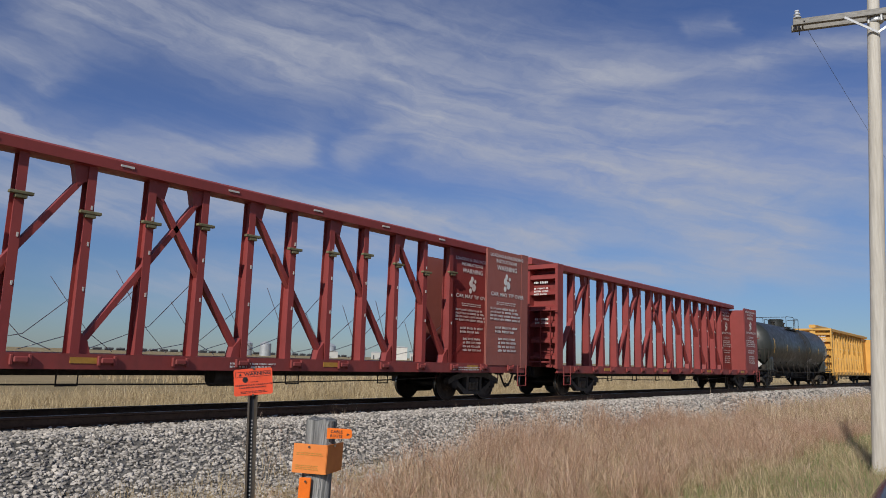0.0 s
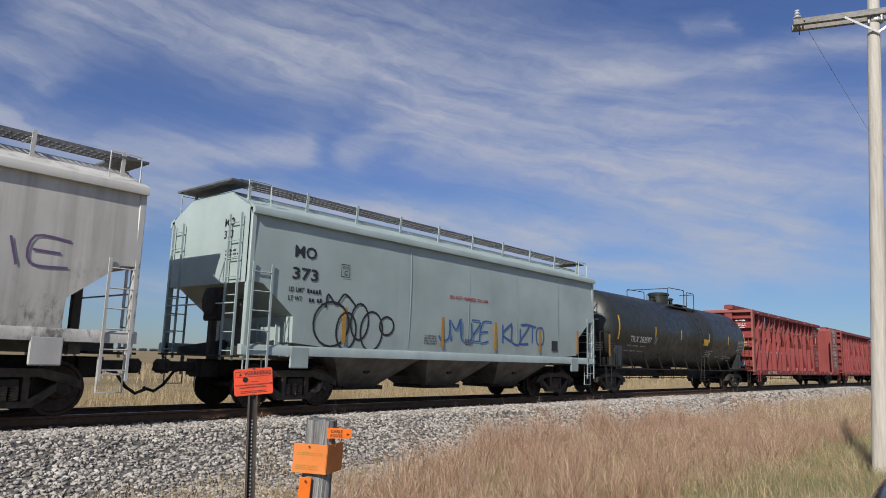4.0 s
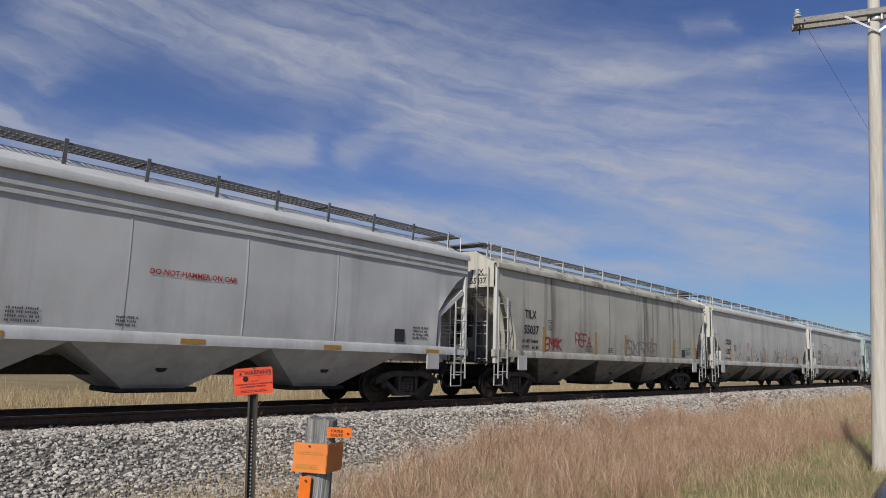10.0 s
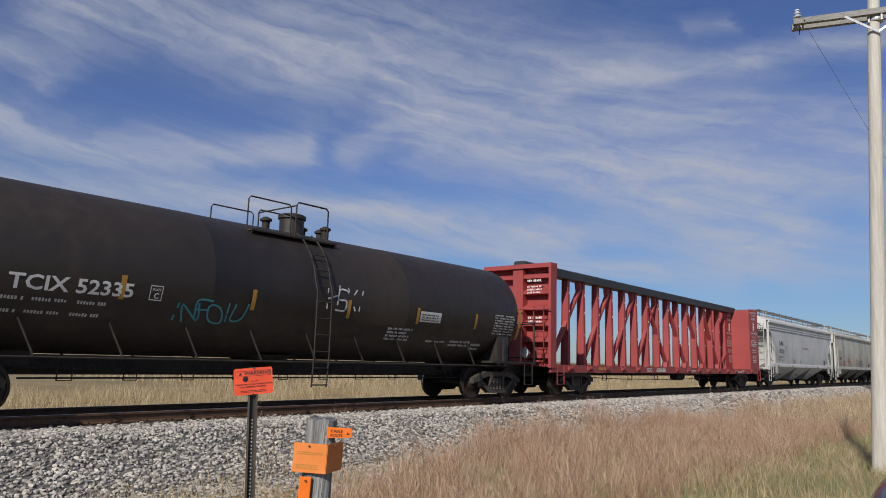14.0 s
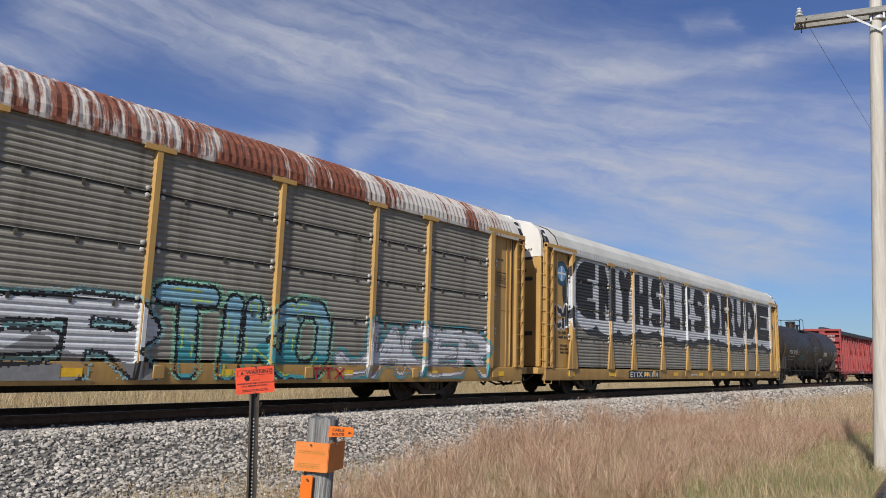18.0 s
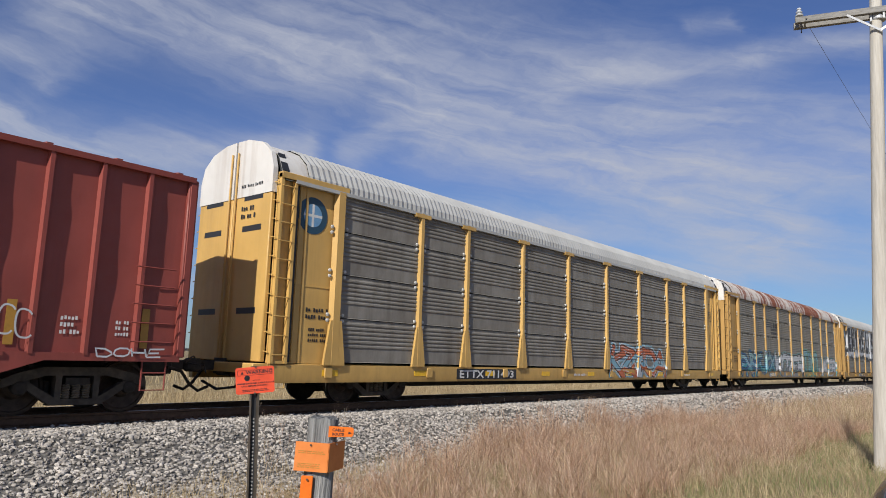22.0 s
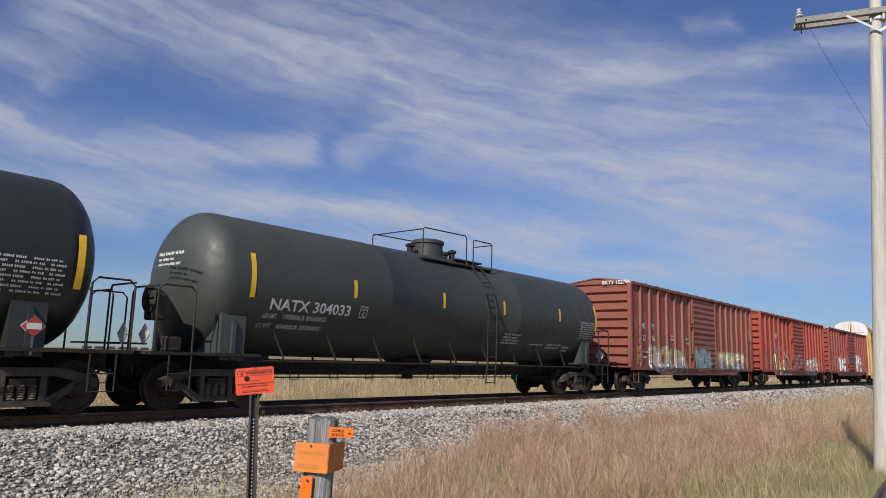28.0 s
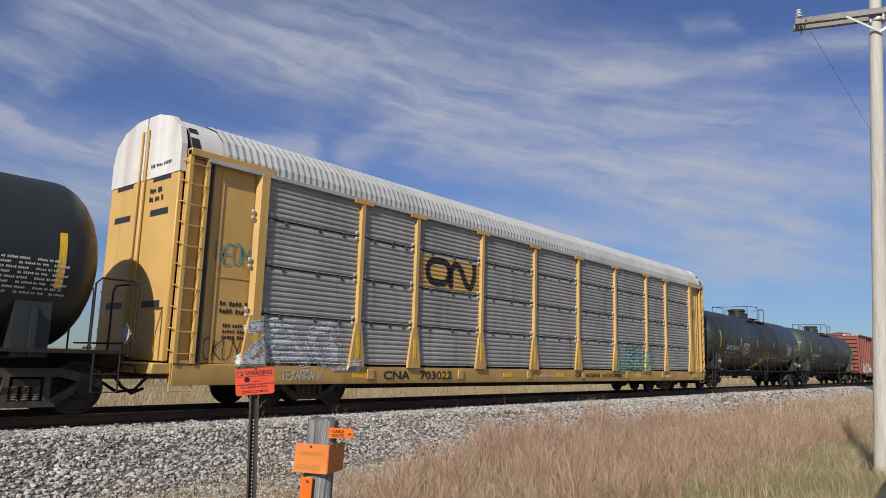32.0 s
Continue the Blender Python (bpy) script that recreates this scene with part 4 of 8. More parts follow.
    tube(bm, [(-h + 3.4, -0.9, 0.62), (-h + 6, -0.95, 0.55), (0, -0.95, 0.52), (h - 6, -0.95, 0.58), (h - 3.6, -0.9, 0.65)], 0.016, 5)
    for xx in (-h + 4.2, -h + 6.4, -2.5, 2.2, 5.0):
        tube(bm, [(xx, -1.1, 0.82), (xx, -1.1, 0.52), (xx + 0.35, -1.1, 0.52), (xx + 0.35, -1.1, 0.82)], 0.018, 5)
    part("brake_rods", bm, IRON, car, soft=False)
    bm = bmesh.new()
    lathe(bm, [(0.05, -0.02), (0.2, 0.0), (0.2, 0.85), (0.05, 0.87)], "x", 14, (0.6, -0.7, 0.66))
    part("brake_cylinder", bm, IRON, car)
    if mark:
        write(mark[0], 0.17, side(mark[2], 0.85, -1.39), WHITE_PAINT, car, span=0.5)
        wide_ = 0.16 * len(mark[1])
        write(mark[1], 0.17, side(mark[2] + 1.88 - wide_, 0.85, -1.39), WHITE_PAINT, car, span=wide_)
        stencils([(0, 0.02, 1.1, 0.12, 2), (7.0, 0.02, 1.4, 0.12, 2)], side(0.6, 0.84, -1.39), WHITE_PAINT, car)
    for xx in (-h + 3.4, -h + 8.8, 3.0, h - 3):
        bm = bmesh.new()
        box(bm, xx, xx + 0.5, -1.39, -1.38, 0.90, 1.0)
        part("reflector_strip", bm, AMBER_TAPE, car, "faded reflective strip", False)
    # stencils on the outer face of the rear bulkhead
    stencils([(0.25, 2.95, 0.7, 0.13, 1), (0.25, 2.55, 0.6, 0.3, 3), (0.3, 1.55, 0.6, 0.25, 2)], lambda u, v: (-h + 0.085, -0.16 - u, 0.9 + v), WHITE_PAINT, car)
    CARS.append((car, x, sets))
    return car


YELLOW_CB = painted("yellow flat car paint", (0.60, 0.33, 0.07), (0.2, 0.12, 0.05), (0.15, 0.06, 0.02), 0.3, 0.35)

# ---------------------------------------------------------------- tank car


def tank_car(x, length, paint, label, mark=None, r=1.52, zc=2.60, dome=-0.5, lad=0.45, stripes=(), mark_x=None, mark_w=2.1, tag=(), head_lit=False, band=(), cut=0.2, hazard=(), sz=0.0, small=False, plates=(), loads=("", "")):
    h = length / 2
    car = start_car("tank_car", label, "tank car", x)
    sets = running_gear(car, h + 0.55, h - 1.15, 0)
    bm = bmesh.new()
    prof = [(0.0, -h + cut)] + [(r * math.sin(a), -h + cut + 0.75 * (1 - math.cos(a))) for a in np.linspace(0.18, math.pi / 2, 9)]
    prof += [(r * 1.004, -h + 5.6), (r * 1.004, -h + 5.64), (r, -h + 5.65)]
    prof += [(r, 0), (r, h - 5.65), (r * 1.004, h - 5.64), (r * 1.004, h - 5.6)] + [(r * math.sin(a), h - 0.85 * (1 - math.cos(a))) for a in np.linspace(math.pi / 2, 0.18, 9)] + [(0.0, h)]
    lathe(bm, prof, "x", 56, (0, 0, zc))
    bmesh.ops.remove_doubles(bm, verts=bm.verts, dist=0.0005)
    part("tank", bm, paint, car)
    wrap = lambda a, z: (a, -math.sqrt(max(0.0, (r + 0.012) ** 2 - (z - zc) ** 2)), z)
    for s in (-1, 1):
        # stub sill, saddle, end platform, rails
        bm = bmesh.new()
        box(bm, s * (h - 2.9), s * (h + 0.75), -0.35, 0.35, 0.78, 1.10, 0.02)
        part("stub_sill", bm, IRON, car)
        for y in (-1, 1):
            bm = bmesh.new()
            prism(bm, [(y * 1.36, 0.98), (y * 1.36, 1.85), (y * 1.25, 2.0), (y * 1.1, 1.6), (y * 0.5, 1.14), (y * 0.5, 0.98)], "x", s * (h - 1.55), s * (h - 1.0))
            prism(bm, [(y * 1.42, 1.0), (y * 1.42, 1.7), (y * 1.3, 1.9), (y * 1.2, 1.0)], "x", s * (h - 1.30), s * (h - 1.22))
            part("saddle", bm, paint, car)
        bm = bmesh.new()
        box(bm, s * (h - 1.9), s * (h + 0.45), -1.45, 1.45, 1.06, 1.12)
        part("end_platform", bm, IRON, car)
        bm = bmesh.new()
        for y in (-1, 1):
            xe = s * (h + 0.38)
            tube(bm, [(xe, y * 1.42, 1.1), (xe, y * 1.42, 2.25), (xe - s * 0.1, y * 1.42, 2.35), (xe - s * 0.65, y * 1.42, 2.35), (xe - s * 0.75, y * 1.42, 2.25), (xe - s * 0.75, y * 1.42, 1.1)], 0.02)
            tube(bm, [(xe, y * 1.42, 2.32), (xe, y * 0.5, 2.32), (xe, y * 0.42, 2.2), (xe, y * 0.42, 1.1)], 0.02)
        tube(bm, [(s * (h + 0.42), -1.2, 1.25), (s * (h + 0.42), 1.2, 1.25)], 0.02)
        part("end_rail", bm, IRON, car, soft=False)
        step(car, s * (h - 0.1), -1, IRON)
        step(car, s * (h - 0.1), 1, IRON)
        if s < 0:
            bm = bmesh.new()
            lathe(bm, [(0.24, -0.015), (0.28, 0), (0.24, 0.015)], "x", 16, (s * (h + 0.30), -0.9, 2.1))
            for k in range(3):
                a = k * math.tau / 6
                beam(bm, (s * (h + 0.30), -0.9 - 0.24 * math.cos(a), 2.1 - 0.24 * math.sin(a)), (s * (h + 0.30), -0.9 + 0.24 * math.cos(a), 2.1 + 0.24 * math.sin(a)), 0.03)
            box(bm, s * (h + 0.02), s * (h + 0.28), -1.1, -0.7, 1.7, 2.2, 0.03)
            part("hand_brake", bm, IRON, car)
            bm = bmesh.new()
            box(bm, s * (h - 0.2), s * (h + 0.1), -1.35, -0.95, 1.12, 1.40, 0.03)
            part("brake_reservoir", bm, IRON, car)
        bm = bmesh.new()
        c = (s * (h + 0.40), -1.05, 1.42)
        prism(bm, [(c[1], c[2] - 0.2), (c[1] + 0.2, c[2]), (c[1], c[2] + 0.2), (c[1] - 0.2, c[2])], "x", c[0] - 0.01, c[0] + 0.01)
        part("placard", bm, GREY_LIGHT, car, "diamond placard holder", False)
    for px in hazard:
        bm = bmesh.new()
        prism(bm, [(px, 1.29), (px + 0.17, 1.46), (px, 1.63), (px - 0.17, 1.46)], "y", -1.43, -1.40)
        hz = part("placard", bm, PLACARD, car, "red hazard diamond with a white band", False)
        bm = bmesh.new()
        box(bm, px - 0.11, px + 0.11, -1.436, -1.431, 1.41, 1.51)
        part("number_band", bm, WHITE_PAINT, hz, soft=False)
        bm = bmesh.new()
        prism(bm, [(px, 1.27), (px + 0.19, 1.46), (px, 1.65), (px - 0.19, 1.46)], "y", -1.40, -1.38)
        prism(bm, [(px - 0.03, 1.0), (px + 0.03, 1.0), (px + 0.03, 1.36), (px - 0.03, 1.36)], "y", -1.38, -1.34)
        part("placard_holder", bm, GREY_LIGHT, car, soft=False)
    # dome and walkway
    bm = bmesh.new()
    top = zc + r
    dr = 0.30 if small else 0.46
    lathe(bm, [(dr, top - 0.12), (dr, top + 0.34), (dr + 0.04, top + 0.36), (dr + 0.04, top + 0.44), (dr - 0.04, top + 0.48), (0.0, top + 0.50)], "z", 24, (dome, 0, 0))
    part("dome", bm, paint, car)
    g0, g1 = (-1.8, 0.6) if small else (-1.3, 1.9)
    for y in (-1, 1):
        bm = bmesh.new()
        box(bm, dome + g0, dome + g1, y * 0.62, y * 1.02, top - 0.28, top - 0.24)
        for a in (g0 + 0.05, 0.0, g1 - 0.05):
            beam(bm, (dome + a, y * 1.0, top - 0.26), (dome + a, y * 0.85, top - 0.42), 0.04)
        part("walkway", bm, IRON, car, soft=False)
        bm = bmesh.new()
        q = y * (0.75 if small else 1.0)
        if small:
            tube(bm, [(dome - 0.45, q, top - 0.25), (dome - 0.45, q, top + 0.55), (dome - 0.40, q, top + 0.62), (dome + 0.45, q, top + 0.62), (dome + 0.5, q, top + 0.55), (dome + 0.5, q, top - 0.25)], 0.02)
            tube(bm, [(dome - 1.75, q, top - 0.25), (dome - 1.75, q, top + 0.45), (dome - 1.7, q, top + 0.52), (dome - 0.65, q, top + 0.52), (dome - 0.6, q, top + 0.45), (dome - 0.6, q, top - 0.25)], 0.018)
        else:
            tube(bm, [(dome - 1.3, q, top - 0.25), (dome - 1.3, q, top + 0.52), (dome - 1.25, q, top + 0.58), (dome + 0.55, q, top + 0.62), (dome + 0.62, q, top + 0.55), (dome + 0.62, q, top - 0.25)], 0.018)
            tube(bm, [(dome + 0.95, q, top - 0.25), (dome + 0.95, q, top + 0.50), (dome + 1.0, q, top + 0.56), (dome + 1.82, q, top + 0.56), (dome + 1.88, q, top + 0.5), (dome + 1.88, q, top - 0.25)], 0.018)
        part("safety_rail", bm, IRON, car, soft=False)
    bm = bmesh.new()
    if not small:
        box(bm, dome + 0.6, dome + 1.9, -0.62, 0.62, top - 0.05, top - 0.01)
        tube(bm, [(dome + 1.88, -1, top + 0.52), (dome + 1.88, -0.3, top + 0.52)], 0.018)
    e_ = dome - (0.45 if small else 1.3)
    w_ = 0.75 if small else 1.0
    tube(bm, [(e_, -w_, top + 0.54), (e_, w_, top + 0.54)], 0.018)
    part("safety_rail", bm, IRON, car, soft=False)
    bm = bmesh.new()
    for a, b in ((0.55, 0.3), (0.85, -0.25), (1.05, 0.2), (-0.75, 0.0)):
        lathe(bm, [(0.09, top - 0.05), (0.09, top + 0.18), (0.14, top + 0.2), (0.14, top + 0.25), (0.05, top + 0.30), (0.0, top + 0.30)], "z", 10, (dome + a, b, 0))
    part("valve_group", bm, IRON, car)
    # side ladder, following the shell
    bm = bmesh.new()
    for u in (lad, lad + 0.42):
        pts = [(u, -1.62, 0.45), (u, -1.66, 1.1), (u, -1.66, zc)] + [(u, -(r + 0.09) * math.cos(a), zc + (r + 0.09) * math.sin(a)) for a in np.linspace(0.15, 1.05, 6)]
        tube(bm, pts, 0.02, 5)
    for i in range(9):
        z = 0.5 + i * 0.36
        y = 1.66 if z < zc else math.sqrt(max(0.1, (r + 0.09) ** 2 - (z - zc) ** 2))
        tube(bm, [(lad, -y, z), (lad + 0.42, -y, z)], 0.015, 5)
    part("ladder", bm, IRON, car, soft=False)
    # handrail and pipe along the belly
    bm = bmesh.new()
    for y in (-1, 1):
        tube(bm, [(-h + 1.4, y * 1.32, 0.98), (h - 1.4, y * 1.32, 0.98)], 0.022, 5)
        for i in range(9):
            a = -h + 2.6 + i * (length - 5.2) / 8
            beam(bm, (a, y * 1.32, 0.98), (a - 0.28, y * 1.22, 1.62), 0.05, 0.03)
    part("belly_rail", bm, IRON, car, soft=False)
    bm = bmesh.new()
    tube(bm, [(-h + 2.6, -0.35, 0.80), (-2, -0.35, 0.72), (2, -0.35, 0.72), (h - 2.6, -0.35, 0.80)], 0.03, 6)
    tube(bm, [(-h + 2.6, -0.7, 0.62), (h - 2.6, -0.7, 0.62)], 0.018, 5)
    for i in range(10):
        a = -h + 3.2 + i * (length - 6.4) / 9
        tube(bm, [(a, -0.75, 1.0), (a, -0.75, 0.58), (a + 0.25, -0.75, 0.58), (a + 0.25, -0.75, 1.0)], 0.016, 4)
    part("brake_pipe", bm, IRON, car, soft=False)
    bm = bmesh.new()
    lathe(bm, [(0.75, 1.12), (0.62, 1.0), (0.26, 0.82), (0.16, 0.78), (0.16, 0.55), (0.0, 0.54)], "z", 14, (-0.6, 0, 0))
    part("bottom_outlet", bm, IRON, car)
    tapes(car, [q for q in stripes[:1]] + [q for q in stripes[-1:]], zc - 0.50 + sz, zc + 0.42 + sz, 0, YELLOW_TAPE if not small else AMBER_TAPE, 0.12, wrap=wrap)
    tapes(car, stripes[1:-1], zc - 0.28 + sz, zc + 0.14 + sz, 0, YELLOW_TAPE if not small else AMBER_TAPE, 0.10, wrap=wrap)
    for px, pz, pw, ph in plates:
        tapes(car, [px], pz, pz + ph, 0, WHITE_PAINT, pw, "data_plate", wrap, "white enamel plate")
        stencils([(0.04, 0.03, pw - 0.08, ph - 0.06, max(2, int(ph / 0.085)))], round_side(px, pz, r + 0.016, zc), BLACK_PAINT, car)
    if mark:
        mx = mark_x if mark_x is not None else -h + 2.6
        write(mark, 0.24, round_side(mx, 2.06, r, zc), WHITE_PAINT, car, span=mark_w)
        for first, rest, dx, dz in (("LD LMT", loads[0], 0.10, 0.18), ("LT WT", loads[1], 0.16, 0.38)):
            if rest:
                write(first, 0.11, round_side(mx - dx, 2.06 - dz, r, zc), GREY_LIGHT, car, span=0.36)
                write(rest, 0.11, round_side(mx - dx + 0.50, 2.06 - dz, r, zc), GREY_LIGHT, car, span=1.20)
            else:
                stencils([(0, 0, 0.4, 0.1, 1), (0.5, 0, 0.6, 0.1, 1), (1.2, 0, 0.5, 0.1, 1)], round_side(mx - dx, 2.06 - dz, r, zc), GREY_LIGHT, car)
        plate_c(round_side(mx + mark_w + 0.3, 2.04, r, zc), WHITE_PAINT, car, 0.24)
        stencils([(0, 0, 0.85, 0.08, 1), (0, 0.1, 0.7, 0.08, 1), (0, 0.2, 1.0, 0.11, 1)], lambda u, v: (-h + 0.16, -0.25 - u, 2.8 + v), WHITE_PAINT, car)
    for q in range(8):
        rule = [(0.26 * c, 0, 0.19 + 0.05 * ((q + c) % 2), 0.062, 1) for c in range(4)]
        stencils(rule, round_side(h - 1.88, zc - 0.62 + 0.076 * q, r + 0.003, zc), WHITE_PAINT, car)
    stencils([(0, 0, 0.5, 0.3, 2)], round_side(h - 2.6, zc - 1.1, r, zc), WHITE_PAINT, car)
    stencils([(0, 0, 0.9, 0.4, 4), (1.6, 0.0, 0.8, 0.1, 1), (2.6, -0.1, 0.9, 0.25, 2)], round_side(2.2, zc - 0.95, r, zc), WHITE_PAINT, car)
    if tag:
        for thick_, seed, tx, tz, w, hh, mat in tag:
            tag_lines(word_rows("*" * max(4, int(w / 0.25)), 0, w, 0, hh, seed, 0.35, 0.0, 4), round_side(tx, tz, r, zc), mat, car, thick_)
    if band:
        bx, bw, b0, b1, lean_ = band
        bm = bmesh.new()
        vs = [bm.verts.new(wrap(bx + dx * bw + (z - b0) * lean_, z)) for z in np.linspace(b0, b1, 4) for dx in (0, 1)]
        for i in range(3):
            bm.faces.new((vs[2 * i], vs[2 * i + 1], vs[2 * i + 3], vs[2 * i + 2]))
        part("warning_panel", bm, YELLOW_TAPE, car, "yellow painted panel", False)
    CARS.append((car, x, sets))
    return car


# ---------------------------------------------------------------- covered hopper


def hopper(x, length, paint, label, mark=None, eave=4.0, bays=4, open_end=False, band=False, tags=(), dark=BLACK_PAINT, fit=None, ends=((0.12, 2.60), (0.45, 2.58), (1.28, 1.95), (1.30, 1.40))):
    """length: over the end posts. ends: how the side sheet is cut away at each end, as (inset, height)."""
    h = length / 2
    fit = fit or GREY_LIGHT
    car = start_car("covered_hopper_car", label, "hopper car", x)
    sets = running_gear(car, h + 0.25, h - 1.85, 0, fit)
    slope0 = h - 2.55
    su = 0.0 if paint is HOP_BLUE else 0.13
    zt = eave
    stations = [(-h + a, b) for a, b in ends] + [(-slope0, 1.30)]
    n = 42
    stations += [(-slope0 + 2 * slope0 * i / n, 1.30) for i in range(1, n)]
    stations += [(slope0, 1.30)] + [(h - a, b) for a, b in ends[::-1]]
    bm = bmesh.new()
    rings = []
    for xx, zb in stations:
        half = []
        for k in range(7):
            t = k / 6
            z = zb + (zt - zb) * t
            yy = 1.585 + 0.045 * math.sin(math.pi * min(1, max(0, (z - 1.3) / (zt - 1.3))))
            yy -= 0.010 * (0.5 + 0.5 * math.cos(xx * math.tau / 2.4)) * math.sin(math.pi * t)
            half.append((yy, z))
        half += [(1.50, zt + 0.05), (0.86, zt + 0.37), (0.80, zt + 0.44), (0.0, zt + 0.46)]
        full = [(-a, b) for a, b in half] + [(a, b) for a, b in half[-2::-1]]
        rings.append([bm.verts.new((xx, a, b)) for a, b in full])
    for a, b in zip(rings, rings[1:]):
        for k in range(len(a) - 1):
            bm.faces.new((a[k], a[k + 1], b[k + 1], b[k]))
        bm.faces.new((a[-1], a[0], b[0], b[-1]))
    bm.faces.new(rings[0][::-1])
    bm.faces.new(rings[-1])
    part("body", bm, paint, car)
    # seams on the sides
    for i in range(1, int(length / 2.4)):
        xx = -h + i * 2.4 + 0.1
        if abs(xx) < slope0:
            bm = bmesh.new()
            for k in range(6):
                z0, z1 = 1.4 + (zt - 1.4) * k / 6, 1.4 + (zt - 1.4) * (k + 1) / 6
                y0, y1 = (1.587 + 0.045 * math.sin(math.pi * (z - 1.3) / (zt - 1.3)) for z in (z0, z1))
                vs = [bm.verts.new(p) for p in ((xx - 0.02, -y0, z0), (xx + 0.02, -y0 - 0.005, z0), (xx + 0.02, -y1 - 0.005, z1), (xx - 0.02, -y1, z1))]
                bm.faces.new(vs)
            part("weld_seam", bm, paint, car, soft=False)
    for s in (-1, 1):
        bm = bmesh.new()
        prism(bm, [(s * 1.50, zt + 0.10), (s * 1.67, zt + 0.02), (s * 1.70, zt - 0.06), (s * 1.69, zt - 0.13), (s * 1.60, zt - 0.12), (s * 1.56, zt - 0.02)], "x", -h + 0.1, h - 0.1)
        part("roof_edge", bm, paint, car)
        if band:
            for q in range(2):
                bm = bmesh.new()
                prism(bm, [(s * 1.60, zt - 0.28 - 0.14 * q), (s * 1.65, zt - 0.30 - 0.14 * q), (s * 1.65, zt - 0.36 - 0.14 * q), (s * 1.60, zt - 0.38 - 0.14 * q)], "x", -h + 0.15, h - 0.15)
                part("side_rib", bm, paint, car)
        bm = bmesh.new()
        prism(bm, [(s * 1.50, 1.12 + su), (s * 1.64, 1.12 + su), (s * 1.64, 1.27 + su), (s * 1.60, 1.33 + su), (s * 1.50, 1.33 + su)], "x", -h + 0.05, h - 0.05)
        part("side_sill", bm, paint, car)
        for e in (-1, 1):
            bm = bmesh.new()
            box(bm, e * (h - 0.22), e * (h - 0.10), s * 1.50, s * 1.62, 1.05, zt + 0.02, 0.015)
            part("end_post", bm, fit, car)
            ladder(car, e * (h - 0.42), s * 1.66, 0.62, 2.7 if e > 0 else 3.0, 0.46, 6, fit)
            step(car, e * (h - 0.40), s, fit)
            bm = bmesh.new()
            box(bm, e * (h - 1.75), e * (h - 1.25), s * 1.60, s * 1.645, 0.86, 1.32, 0.02)
            part("jacking_pad", bm, fit, car, soft=False)
    for e in (-1, 1):
        # slope-sheet supports, end platform, ladders on the end
        bm = bmesh.new()
        for y in (-0.95, 0.95):
            prism(bm, [(e * (h - 0.15), 1.06), (e * (h - 0.15), 1.25), (e * (h - 2.2), 1.60), (e * (h - 2.4), 1.35), (e * (h - 2.4), 1.06)], "y", y - 0.04, y + 0.04)
        box(bm, e * (h - 1.1), e * (h - 0.9), -1.45, 1.45, 1.05, 1.2)
        for y in (-0.55, 0.55):
            beam(bm, (e * (h - 0.7), y, 1.1), (e * (h - 0.7), y, 2.3), 0.14, 0.14)
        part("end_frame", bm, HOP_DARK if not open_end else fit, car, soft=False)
        bm = bmesh.new()
        box(bm, e * (h - 1.42), e * (h - 1.36), -1.40, 1.40, 1.10, ends[-2][1] - 0.05)
        for y in (-1.1, -0.4, 0.4, 1.1):
            box(bm, e * (h - 1.36), e * (h - 1.22), y - 0.02, y + 0.02, 1.10, ends[-2][1] - 0.15)
        part("bolster_web", bm, fit if open_end else paint, car, soft=False)
        if open_end:
            for y in (-1.52, 1.52):
                for nm, a, b, wd in (("end_brace", (h - 0.25, zt - 1.0), (h - 2.5, 1.42), 0.14), ("end_strut", (h - 1.2, 1.3), (h - 1.2, 2.3), 0.10)):
                    bm = bmesh.new()
                    beam(bm, (e * a[0], y, a[1]), (e * b[0], y, b[1]), wd, wd - 0.01)
                    part(nm, bm, fit, car, soft=False)
        bm = bmesh.new()
        box(bm, e * (h - 0.75), e * (h + 0.05), -1.45, 1.45, 1.06, 1.10)
        part("end_platform", bm, IRON, car)
        ladder(car, e * (h - 0.02), 1.15, 1.0, zt - 0.1, 0.42, None, fit, "y")
        ladder(car, e * (h - 0.02), -1.15, 1.0, zt - 0.1 if e < 0 else 2.8, 0.42, None, fit, "y")
        bm = bmesh.new()
        tube(bm, [(e * (h + 0.02), -1.35, 2.15), (e * (h + 0.02), 1.35, 2.15)], 0.018, 5)
        part("grab_iron", bm, fit, car, soft=False)
        bm = bmesh.new()
        prism(bm, [(-1.56, ends[0][1] - 0.02), (-1.56, zt + 0.02), (-0.84, zt + 0.38), (0.84, zt + 0.38), (1.56, zt + 0.02), (1.56, ends[0][1] - 0.02)], "x", e * (h - 0.14), e * (h - 0.10))
        part("end_sheet", bm, paint, car)
        if e < 0:
            bm = bmesh.new()
            lathe(bm, [(0.26, -0.015), (0.30, 0), (0.26, 0.015)], "x", 16, (-h - 0.02, -0.45, 2.2))
            box(bm, -h + 0.0, -h + 0.16, -0.75, -0.2, 1.8, 2.5, 0.03)
            part("hand_brake", bm, IRON, car)
            if mark:
                write(mark[0], 0.17, lambda u, v: (-h + 0.095, -0.62 - u * 1.0, zt - 0.32 + v), dark, car, wide=1.0)
                write(mark[1], 0.17, lambda u, v: (-h + 0.095, -0.62 - u * 1.0, zt - 0.58 + v), dark, car, wide=1.0)
                stencils([(0, 0, 0.5, 0.25, 3)], lambda u, v: (-h + 0.095, -0.72 - u, zt - 1.05 + v), dark, car)
    # discharge bays
    w = 2 * slope0 / bays
